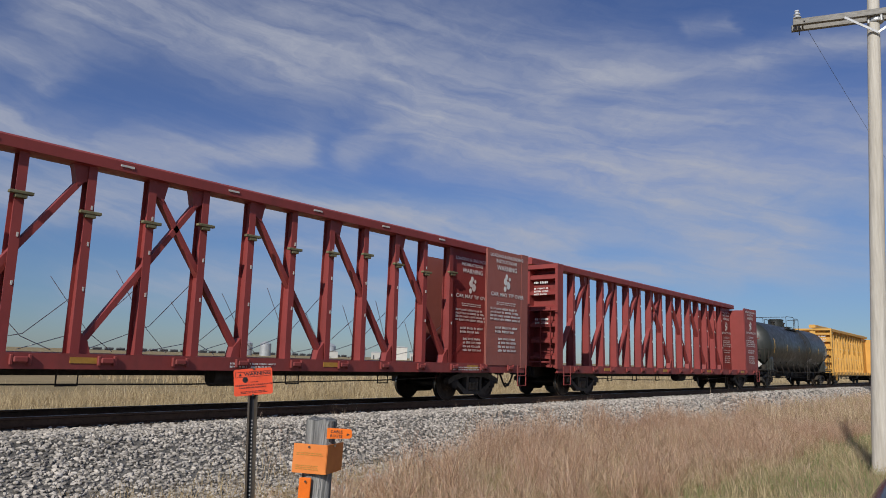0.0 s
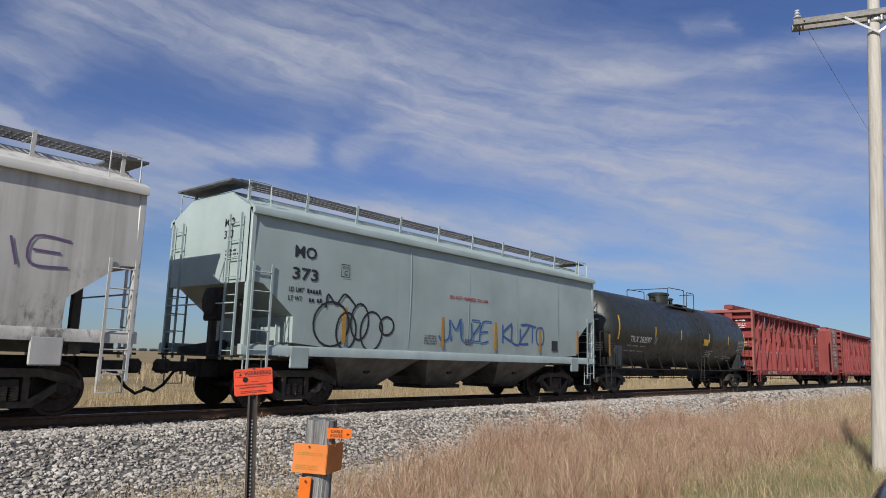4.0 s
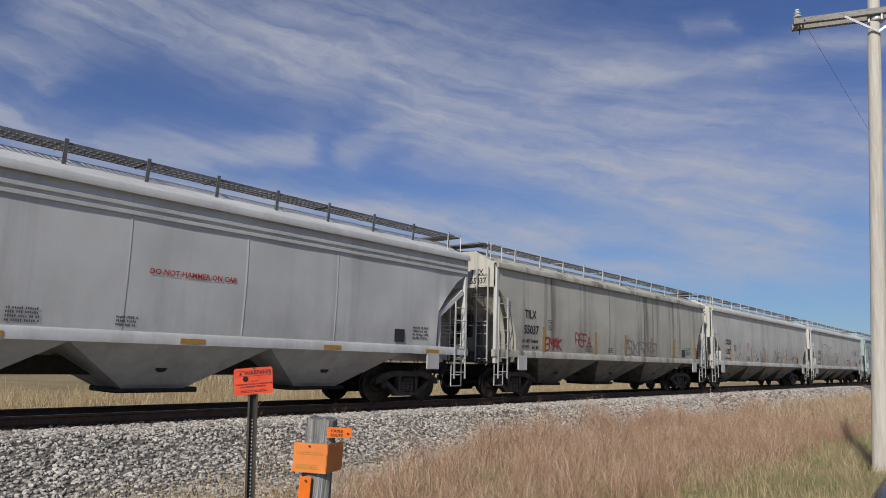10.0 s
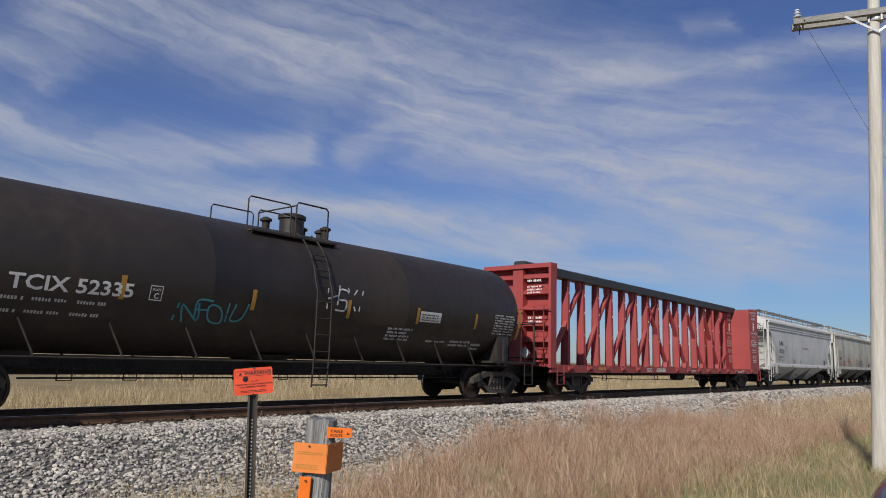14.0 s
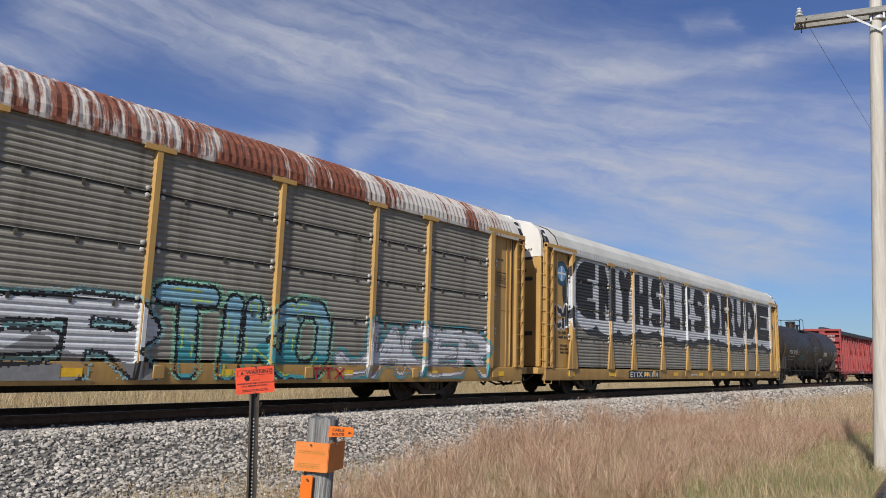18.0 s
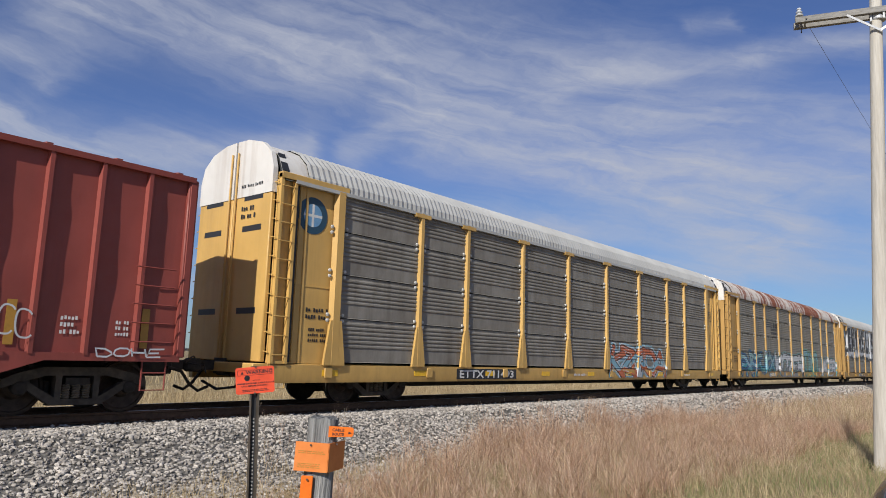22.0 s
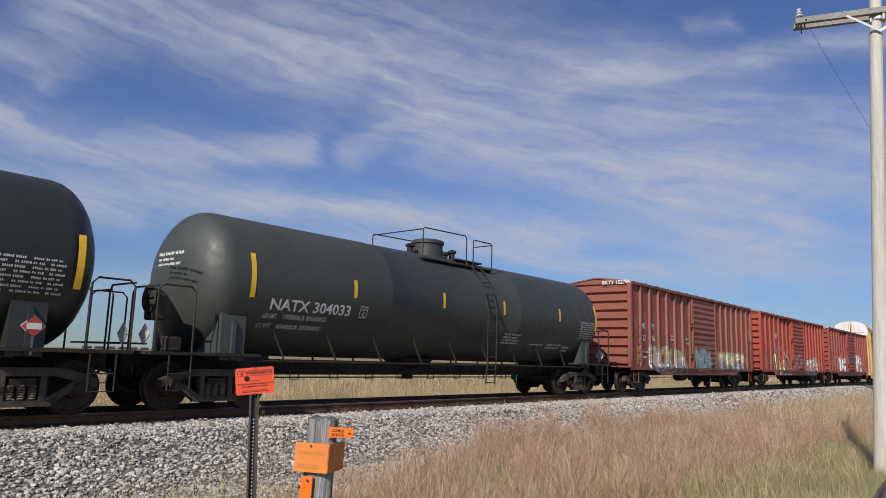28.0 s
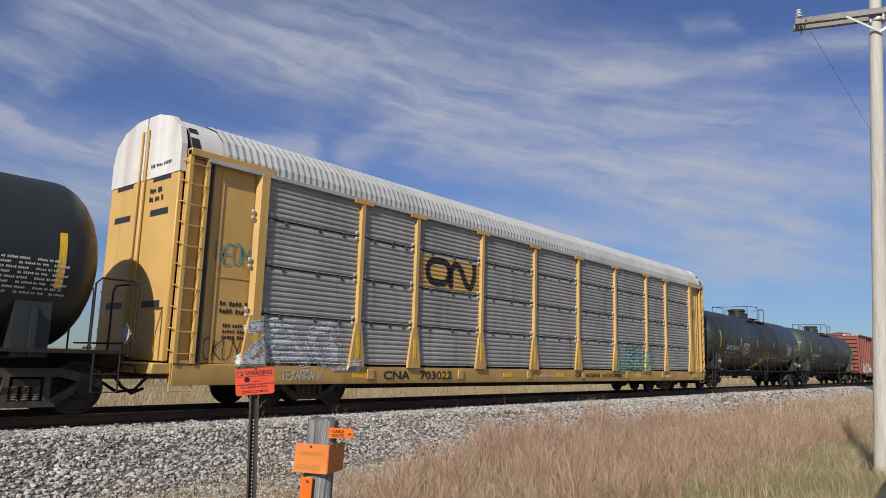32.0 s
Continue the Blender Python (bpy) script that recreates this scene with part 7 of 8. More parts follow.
mural(word_rows("*****", 1.8, 6.5, 0.72, 1.62, 71, 0.45, 0.0), (1.8, 6.5, 0.72, 1.62), 0.11, [ORANGE_TAG, SKY_TAG, ORANGE_TAG], BLACK_TAG, WHITE_TAG, SK, RACK3, CU, 71, shine=WHITE_TAG, back=SKY_TAG, z_min=0.60)
emblem(RACK3, -12.45, 4.2)
def sticker(car, x0, x1, z0, z1, mat, label, y=-1.512):
    bm = bmesh.new()
    box(bm, x0, x1, y, y + 0.004, z0, z1)
    part("sticker", bm, mat, car, label, False)


BOX1, SK = boxcar(-251.45, 15.5, BOX_RED, "dark red boxcar with pale graffiti", (("AT", "W"), ("122", "015"), "ATW 122015"), seed=3.0)
mural(word_rows("****", -4.85, -2.3, 1.30, 2.02, 81, 0.45, 0.1, 4), (-4.85, -2.3, 1.30, 2.02), 0.19, [WHITE_TAG], None, None, SK, BOX1, (), 81, su=0.022, sv=0.016, wear=0.14, shine=GREY_TAG)
mural(word_rows("***", 2.0, 4.0, 1.24, 2.22, 82, 0.45, 0.1, 4), (2.0, 4.0, 1.24, 2.22), 0.17, [WHITE_TAG], None, None, SK, BOX1, (), 82, su=0.022, sv=0.016, wear=0.25, shine=GREY_TAG)
mural(word_rows("**", 3.7, 4.6, 1.16, 1.80, 182, 0.45, 0.1, 4), (3.7, 4.6, 1.16, 1.80), 0.13, [WHITE_TAG], None, None, SK, BOX1, (), 182, su=0.022, sv=0.016, wear=0.2, shine=GREY_TAG)
mural(word_rows("***", -0.9, 0.9, 1.86, 2.16, 183, 0.30, 0.0, 4), (-0.9, 0.9, 1.86, 2.16), 0.07, [BLUE_TAG], None, None, SK, BOX1, (), 183, wear=0.25)
tag_lines(word_rows("**", 4.7, 5.2, 1.3, 1.75, 89, 0.3, bend=4), side(0, 0, -1.594), WHITE_TAG, BOX1, 0.03)
tag_lines(word_rows("DM", -6.65, -6.2, 1.72, 1.98, 90, 0.2, bend=4), side(0, 0, -1.512), SKY_TAG, BOX1, 0.035)
tag_lines(word_rows("DOHE", 6.2, 7.4, 1.0, 1.14, 91, 0.2), side(0, 0, -1.61), WHITE_TAG, BOX1, 0.03)
plate_c(side(-3.55, 2.55, -1.512), WHITE_PAINT, BOX1)
BOX2, SK = boxcar(-268.9, 15.6, BOX_RED2, "red boxcar with black, cream and white graffiti", (("F", "X", "E"), ("87", "23", "14"), "872314"), seed=11.0)
sticker(BOX2, -5.0, -4.40, 1.98, 2.40, TEAL_TAG, "teal painted patch", -1.5065)
sticker(BOX2, -4.92, -4.46, 2.95, 3.25, GREY_LIGHT, "pale faded sticker")
sticker(BOX2, -3.32, -2.70, 1.92, 2.20, GREY_LIGHT, "torn pale sticker")
mural(word_rows("*****", -5.2, -1.85, 0.80, 1.72, 83, 0.4, 0.0), (-5.2, -1.85, 0.80, 1.72), 0.10, [GREEN_TAG, BLACK_TAG, BLACK_TAG], CREAM_TAG, CREAM_TAG, SK, BOX2, (), 83, wear=0.05, shine=ORANGE_TAG, back=ORANGE_TAG, z_min=0.74)
mural(word_rows("*****", 2.1, 5.6, 1.10, 1.80, 84, 0.4, 0.0), (2.1, 5.6, 1.10, 1.80), 0.12, [WHITE_TAG], None, None, SK, BOX2, (), 84, wear=0.38, shine=BLACK_TAG)
mural(word_rows("****", 1.9, 4.6, 0.80, 1.02, 85, 0.4, 0.0), (1.9, 4.6, 0.80, 1.02), 0.10, [TEAL_DARK, SKY_TAG], None, None, SK, BOX2, (), 85, wear=0.25, z_min=0.74)
mural(word_rows("***", -1.1, 1.5, 1.2, 2.0, 86, 0.4, 0.0), (-1.1, 1.5, 1.2, 2.0), 0.09, [WHITE_TAG], None, None, SK, BOX2, (), 86, wear=0.70, shine=CREAM_TAG)
BOX3, SK = boxcar(-286.18, 15.2, BOX_RED3, "brown-stained red boxcar with several sprayed pieces", (("BK", "TY"), ("152", "796"), "BKTY 152796"), seed=23.0)
mural(word_rows("********", 1.95, 6.0, 1.0, 1.68, 87, 0.3, 0.0), (1.95, 6.0, 1.0, 1.68), 0.125, [GREY_TAG, CREAM_TAG], MINT_TAG, AMBER_TAPE, SK, BOX3, (), 87, wear=0.16, shine=TEAL_TAG, z_min=0.92)
mural(word_rows("****", -0.9, 0.8, 1.1, 1.75, 88, 0.3, 0.0, 4), (-0.9, 0.8, 1.1, 1.75), 0.09, [SKY_TAG, MINT_TAG], SHADOW_TAG, WHITE_TAG, SK, BOX3, (), 88, wear=0.05, shine=WHITE_TAG)
mural(word_rows("*******", -5.8, -2.2, 1.05, 1.75, 92, 0.35, 0.0), (-5.8, -2.2, 1.05, 1.75), 0.13, [WHITE_TAG, CREAM_TAG], TEAL_TAG, None, SK, BOX3, (), 92, wear=0.20, shine=ORANGE_TAG)
tag_lines(word_rows("SEMK", 6.85, 7.5, 2.90, 3.15, 2, 0.1), side(0, 0, -1.594), CREAM_TAG, BOX3, 0.025)
tag_lines(word_rows("ONE", 6.90, 7.4, 2.62, 2.86, 2, 0.1), side(0, 0, -1.594), CREAM_TAG, BOX3, 0.025)
tag_lines(word_rows("SEMK", 0.1, 1.5, 1.95, 2.2, 4, 0.1), side(0, 0, -1.616), GREY_TAG, BOX3, 0.035)
sticker(BOX3, 5.40, 5.62, 1.68, 1.86, GREEN_TAG, "green inspection sticker")
sticker(BOX3, 5.36, 5.80, 1.25, 1.58, WHITE_PAINT, "white data stencil plate")
sticker(BOX3, 5.40, 5.76, 1.30, 1.53, BOX_RED3, "dark inset of the data plate", -1.517)
tank_car(-304.3, 16.9, GREEN_TANK, "clean dark grey tank car with yellow strips", "NATX 304033", dome=0.08, lad=0.95, stripes=(-6.95, -4.13, -0.9, 1.9, 5.1, 7.6), mark_x=-6.42, mark_w=2.25, loads=("197800LB 89600KG", "65400LB 29700KG"), cut=0.45, sz=0.16)
tank_car(-322.5, 17.1, BLACK_TANK, "glossy black tank car with white tags", "GATX 224115", 1.54, 2.60, 0.16, -0.45, stripes=(-7.4, -4.22, -1.35, 1.95, 4.89, 7.85), mark_x=-6.39, mark_w=1.96, loads=("195300 LB 88550 KG", "90700 LB 41150 KG"), band=(-0.19, 0.87, 1.16, 1.68, 0.28), hazard=(7.35, -7.2), tag=(
    (0.075, 91, -3.62, 2.0, 0.95, 0.46, WHITE_TAG), (0.03, 191, -3.55, 1.86, 0.80, 0.16, WHITE_TAG), (0.07, 92, 5.15, 2.02, 0.85, 0.52, WHITE_TAG), (0.03, 192, 5.05, 1.90, 0.95, 0.24, WHITE_TAG), (0.035, 93, 0.1, 1.74, 1.9, 0.36, CREAM_TAG), (0.035, 193, -0.5, 1.62, 2.4, 0.20, CREAM_TAG), (0.035, 94, 3.85, 1.76, 0.75, 0.28, GREY_TAG)))
RACK4 = auto_rack(-345.75, AR_PANEL, AR_ROOF, AR_YELLOW, "yellow auto rack with a galvanised roof", "CNA   703022", -8.0, base_tape=True)
SK, CU = rack_skin(), PANEL_CUTS[False]
mural(word_rows("*****", -11.9, -9.0, 0.98, 1.72, 95, 0.45, 0.0), (-11.9, -9.0, 0.98, 1.72), 0.075, [WHITE_TAG], GREY_TAG, WHITE_TAG, SK, RACK4, CU, 95, wear=0.12, shine=GREY_TAG)
mural(word_rows("****", 4.4, 7.6, 1.0, 1.80, 96, 0.45, 0.0), (4.4, 7.6, 1.0, 1.80), 0.085, [GREEN_TAG, MINT_TAG], BLACK_TAG, GREEN_TAG, SK, RACK4, CU, 96, wear=0.12)
tag_lines(word_rows("TEXARKANA", -11.0, -9.9, 0.62, 0.82, 3, 0.1), side(0, 0, -1.572), WHITE_TAG, RACK4, 0.025)
tag_lines(word_rows("****", -12.7, -11.9, 2.9, 3.3, 8, 0.3, bend=4), side(0, 0, -1.488), TEAL_TAG, RACK4, 0.025)
tag_lines(word_rows("****", -12.8, -11.95, 1.0, 1.4, 9, 0.3, bend=4), side(0, 0, -1.488), BLACK_PAINT, RACK4, 0.02)
write("CANADIAN NATIONAL", 0.13, side(1.2, 0.66, -1.568), BLACK_PAINT, RACK4, span=3.6)
v, f = [(-6.78, 3.0), (-4.25, 3.0), (-4.25, 3.86), (-6.78, 3.86)], [(0, 1, 2, 3)]
on_panels("logo_field", v, f, AR_YELLOW, RACK4, 0.003)
logo_loop(RACK4, -6.6, -4.45, 3.05, 3.83, BLACK_PAINT)
tank_car(-368.73, 17.0, BLACK_TANK, "black tank car coupled at the rear", None, stripes=(-8.0, -2.9, -0.4, 2.8, 5.2, 7.45))

# ---------------------------------------------------------------- roadside things
GREY_WOOD = rough_mat("weathered grey wood", (0.045, 0.046, 0.048), (0.40, 0.40, 0.39), 11.0, 0.9, 0.0, 1.0, 0.03, 0.2, stretch=(4, 4, 0.16))
POLE_WOOD = rough_mat("bleached pole wood", (0.40, 0.37, 0.32), (0.58, 0.55, 0.49), 8.0, 0.9, 0.0, 0.6, 0.015, 0.2, stretch=(3, 3, 0.2))
ARM_WOOD = rough_mat("cross-arm wood", (0.16, 0.155, 0.145), (0.32, 0.31, 0.29), 9.0, 0.9, 0.0, 0.6, 0.01, 0.2, stretch=(3, 0.3, 3))
PORCELAIN = rough_mat("glazed porcelain", (0.42, 0.44, 0.46), (0.60, 0.62, 0.64), 4.0, 0.15, 0.0, 0.05)
POST_STEEL = rough_mat("galvanised post steel", (0.085, 0.070, 0.055), (0.17, 0.145, 0.12), 9.0, 0.55, 0.6)
FADED_ORANGE = rough_mat("faded orange plastic", (0.60, 0.165, 0.03), (0.74, 0.25, 0.06), 7.0, 0.5, 0.0, 0.05)
GALV = rough_mat("galvanised fittings", (0.40, 0.41, 0.42), (0.58, 0.59, 0.60), 9.0, 0.5, 0.3)
WIRE = rough_mat("grey wire", (0.12, 0.13, 0.15), (0.20, 0.21, 0.23), 9.0, 0.6, 0.4)


def polar(az, r, z=0.0):
    """A place by compass angle from the track's normal (degrees) and distance from the viewer."""
    return Vector((r * math.sin(radians(az)), EYE.y + r * math.cos(radians(az)), z))


def warning_sign():
    p = polar(34.75, 5.2)
    gz = ground_z(p.y) - 0.1
    s = new("warning_sign")
    s.matrix_basis = pose(p.x, p.y, 0, 0, 0, -34.75)
    tagged(s, "red-orange cable warning sign on a perforated steel post", "sign")
    bm = bmesh.new()
    # hat-section post, perforated down the middle
    prof = [(-0.034, 0.0), (-0.021, 0.0), (-0.014, 0.026), (0.014, 0.026), (0.021, 0.0), (0.034, 0.0), (0.034, 0.005), (0.025, 0.005), (0.018, 0.031), (-0.018, 0.031), (-0.025, 0.005), (-0.034, 0.005)]
    prism(bm, prof, "z", gz, 1.03)
    part("post", bm, POST_STEEL, s, "grey hat-section steel post", False)
    bm = bmesh.new()
    z = 0.66
    while z > gz:
        lathe(bm, [(0.0065, 0.0225), (0.0065, 0.0255)], "y", 8, (0, 0, z))
        z -= 0.0254
    part("holes", bm, GREY_LIGHT, s, "row of punched holes", False)
    bm = bmesh.new()
    box(bm, -0.0135, 0.0135, 0.0256, 0.0262, gz, 1.0)
    part("channel", bm, BLACK_PAINT, s, "dark channel of the post", False)
    bm = bmesh.new()
    c, w, h = 0.012, 0.150, 0.105
    pts = [(-w + c, -h), (w - c, -h), (w, -h + c), (w, h - c), (w - c, h), (-w + c, h), (-w, h - c), (-w, -h + c)]
    prism(bm, [(a, 0.945 + b - 0.012) for a, b in pts], "y", -0.006, -0.002)
    pl = part("plate", bm, REDORANGE, s, "red-orange enamelled plate")
    pl.matrix_basis = pose(0, 0, 0.935) @ pose(0, 0, 0, 0, -3.6, 0) @ Matrix.Diagonal((0.89, 1, 0.89, 1)) @ pose(0, 0, -0.935)
    m = pose(0, 0, 0)
    at = lambda x, z: (lambda u, v: (x + u, -0.0075, z + v))
    write("WARNING", 0.026, at(-0.070, 0.985), BLACK_PAINT, pl, wide=1.15)
    write("UNDERGROUND CABLE ROUTE", 0.0105, at(-0.140, 0.905), BLACK_PAINT, pl, wide=1.32)
    write("CALL BEFORE DIGGING", 0.0105, at(-0.110, 0.885), BLACK_PAINT, pl, wide=1.28)
    stencils([(-0.10, 0.845, 0.21, 0.022, 2), (-0.02, 0.93, 0.07, 0.01, 1)], lambda u, v: (u, -0.0075, v), BLACK_PAINT, pl)
    bm = bmesh.new()
    lathe(bm, [(0.016, -0.0078), (0.016, -0.0074), (0.022, -0.0074), (0.022, -0.0078)], "y", 16, (-0.062, 0, 0.952))
    beam(bm, (-0.075, -0.0077, 0.940), (-0.05, -0.0077, 0.964), 0.002, 0.005)
    prism(bm, [(-0.110, 0.985), (-0.088, 0.985), (-0.099, 1.008)], "y", -0.0078, -0.0074)
    part("pictogram", bm, BLACK_PAINT, pl, "warning pictogram", False)
    bm = bmesh.new()
    for x0, x1, z0, z1 in ((-0.136, 0.136, 1.014, 1.016), (-0.136, 0.136, 0.974, 0.976), (-0.136, -0.134, 0.974, 1.016), (0.134, 0.136, 0.974, 1.016)):
        box(bm, x0, x1, -0.0078, -0.0072, z0, z1)
    part("border", bm, BLACK_PAINT, pl, soft=False)
    bm = bmesh.new()
    for z in (1.03, 0.845):
        lathe(bm, [(0.008, -0.012), (0.008, -0.006)], "y", 6, (0, 0, z - 0.005))
    part("bolt", bm, POST_STEEL, s, soft=False)
    s.matrix_basis = pose(p.x, p.y, 0.935) @ pose(0, 0, 0, 0, 0, -30.75) @ pose(0, 0, 0, 0, -2.2, 0) @ pose(0, 0, -0.92)
    return s


def marker_post():
    p = polar(39.9, 4.3)
    gz = ground_z(p.y) - 0.1
    s = new("marker_post")
    tagged(s, "weathered grey wooden post with orange cable markers", "marker post")
    s.matrix_basis = pose(p.x, p.y, 0, 0, 2.0, -40.2)
    top = EYE.z + 4.3 * math.tan(radians(-4.75)) - 0.014
    bm = bmesh.new()
    n = 26
    rnd = random.Random(4)
    off = [rnd.uniform(-0.006, 0.006) for _ in range(n)]
    rings = []
    for z in list(np.linspace(gz, top - 0.02, 12)) + [top - 0.004]:
        rings.append([bm.verts.new(((0.092 + off[k] + 0.003 * math.sin(z * 9 + k)) * math.cos(k * math.tau / n), (0.092 + off[k]) * math.sin(k * math.tau / n), z + (0.006 * math.sin(k * 2.3) + 0.006 * math.sin(k * 5.1) if z > top - 0.03 else 0))) for k in range(n)])
    for a, b in zip(rings, rings[1:]):
        for k in range(n):
            bm.faces.new((a[k], a[(k + 1) % n], b[(k + 1) % n], b[k]))
    bm.faces.new(rings[-1])
    part("post", bm, GREY_WOOD, s, "split grey round timber")
    # angled orange marker wrapping a corner
    z0, z1 = top - 0.302, top - 0.138
    for a, b, lab in (((-0.146, -0.080), (0.044, -0.134), "faded orange marker face"), ((0.044, -0.134), (0.138, 0.062), "shaded orange marker face")):
        bm = bmesh.new()
        d = (Vector((*b, 0)) - Vector((*a, 0))).normalized()
        q = Vector((d.y, -d.x, 0)) * 0.004
        pts = [Vector((*a, z)) for z in (z0, z1)] + [Vector((*b, z)) for z in (z1, z0)]
        f, g = [bm.verts.new(v + q) for v in pts], [bm.verts.new(v - q) for v in pts]
        bm.faces.new(f)
        bm.faces.new(g[::-1])
        for k in range(4):
            bm.faces.new((f[k], g[k], g[(k + 1) % 4], f[(k + 1) % 4]))
        m = part("marker", bm, FADED_ORANGE, s, lab, False)
        if a[0] < -0.1:
            stencils([(0.02, 0.10, 0.16, 0.02, 2), (0.02, 0.02, 0.15, 0.03, 3)], lambda u, v: tuple(Vector((*a, z0)) + d * u + q * 1.3 + Vector((0, 0, v))), AMBER_TAPE, m)
    bm = bmesh.new()
    pts = [(0.0, 0.0), (0.135, 0.006), (0.145, 0.016), (0.145, 0.05), (0.135, 0.06), (0.0, 0.062)]
    prism(bm, [(a + 0.035, top - 0.104 + b) for a, b in pts], "y", -0.104, -0.100)
    m = part("route_tag", bm, ORANGE, s, "small orange arrow tag", False)
    write("CABLE", 0.016, lambda u, v: (0.055 + u, -0.1055, top - 0.070 + v), BLACK_PAINT, m, span=0.07)
    write("ROUTE", 0.016, lambda u, v: (0.055 + u, -0.1055, top - 0.094 + v), BLACK_PAINT, m, span=0.07)
    bm = bmesh.new()
    prism(bm, [(0.150, top - 0.069), (0.170, top - 0.076), (0.150, top - 0.083)], "y", -0.1058, -0.1045)
    part("arrow", bm, BLACK_PAINT, m, soft=False)
    bm = bmesh.new()
    box(bm, -0.098, -0.030, -0.112, -0.100, gz + 0.1, top - 0.325, 0.004)
    part("marker_strip", bm, ORANGE, s, "narrow orange marker strip", False)
    bm = bmesh.new()
    for x, y, z in ((-0.06, -0.112, z1 - 0.015), (-0.064, -0.117, top - 0.345), (0.09, -0.06, z1 - 0.01)):
        lathe(bm, [(0.006, y - 0.006), (0.006, y + 0.006)], "y", 6, (x, 0, z))
    part("nail", bm, POST_STEEL, s, soft=False)
    return s


def utility_pole(base, top_z, arm_dir, name_label, lean=(0, 0, 0)):
    s = new("utility_pole")
    tagged(s, name_label, "utility pole")
    b = Vector(base)
    s.location = b
    lean = Vector(lean)
    bm = bmesh.new()
    rings = []
    n = 20
    for i in range(12):
        t = i / 11
        c = lean * t
        r = 0.150 - 0.042 * t
        rings.append([bm.verts.new((c.x + r * math.cos(k * math.tau / n), c.y + r * math.sin(k * math.tau / n), (top_z - b.z) * t)) for k in range(n)])
    for p, q in zip(rings, rings[1:]):
        for k in range(n):
            bm.faces.new((p[k], p[(k + 1) % n], q[(k + 1) % n], q[k]))
    bm.faces.new(rings[-1])
    part("pole", bm, POLE_WOOD, s, "bleached round wooden pole")
    d = Vector(arm_dir).normalized()
    side_ = Vector((d.y, -d.x, 0))
    za = top_z - b.z - 0.72
    bm = bmesh.new()
    ctr = lean + Vector((0, 0, za)) + side_ * -0.15
    beam(bm, ctr - d * 1.5, ctr + d * 1.5, 0.095, 0.12)
    back = ctr + side_ * 0.27
    beam(bm, back - d * 1.5, back + d * 1.5, 0.095, 0.12)
    for k in (-1.3, 1.3):
        beam(bm, ctr + d * k - side_ * 0.08, back + d * k + side_ * 0.08, 0.03, 0.03)
    arm = part("cross_arm", bm, ARM_WOOD, s, "weathered timber cross-arm")
    bm = bmesh.new()
    for k in (-1, 1):
        beam(bm, ctr + d * k * 0.58 - Vector((0, 0, 0.05)) + side_ * -0.06, lean + Vector((0, 0, za - 0.42)) + side_ * -0.14, 0.014, 0.045)
    lathe(bm, [(0.03, -0.1), (0.03, 0.1)], "x", 8, tuple(lean + Vector((0, 0, za - 0.42))))
    part("brace", bm, GALV, s, "flat galvanised arm brace", False)
    bm = bmesh.new()
    lathe(bm, [(0.135, za - 0.16), (0.145, za - 0.14), (0.145, za - 0.08), (0.135, za - 0.06)], "z", 16, (lean.x, lean.y, 0))
    for q in (-0.12, 0.1):
        beam(bm, (lean.x - 0.16, lean.y + q, za - 0.2), (lean.x - 0.12, lean.y + q, za - 0.02), 0.03)
    part("hardware", bm, GALV, s, "galvanised band and bolts", False)
    for q in (ctr - d * 1.42, back - d * 1.36, ctr + d * 1.42, back + d * 1.36):
        bm = bmesh.new()
        lathe(bm, [(0.010, -0.16), (0.010, 0.10)], "z", 8, tuple(q))
        i_ = part("insulator_pin", bm, POST_STEEL, s)
        bm = bmesh.new()
        lathe(bm, [(0.03, 0.07), (0.075, 0.09), (0.080, 0.11), (0.04, 0.13), (0.035, 0.15), (0.062, 0.165), (0.065, 0.18), (0.035, 0.20), (0.03, 0.225), (0.045, 0.235), (0.04, 0.26), (0.0, 0.265)], "z", 18, tuple(q))
        part("insulator", bm, PORCELAIN, i_, "grey glazed pin insulator")
    return s, [b + ctr + d * k + Vector((0, 0, 0.24)) for k in (-1.42, 1.42)]


def span(p, q, sag=0.6):
    bm = bmesh.new()
    tube(bm, [tuple(p.lerp(q, i / 24) + Vector((0, 0, -4 * sag * (i / 24) * (1 - i / 24)))) for i in range(25)], 0.004, 5)
    me = fin(bm, "overhead_wire")
    me.materials.append(WIRE)
    w = new("overhead_wire", me)
    return tagged(w, "thin grey overhead wire between poles", "wire")


warning_sign()
marker_post()
pb = polar(81.45, 15.5)
POLE_ARM = Vector((-0.33, 0.94, 0))
_, tips = utility_pole((pb.x, pb.y, ground_z(pb.y) - 0.05), 8.95, POLE_ARM, "bleached wooden utility pole with one cross-arm", (0.06, -0.43, 0))
_, tips2 = utility_pole((pb.x + 62, pb.y - 1.0, -0.6), 8.6, POLE_ARM, "distant wooden utility pole with one cross-arm")
span(tips[1], tips2[1], 1.0)


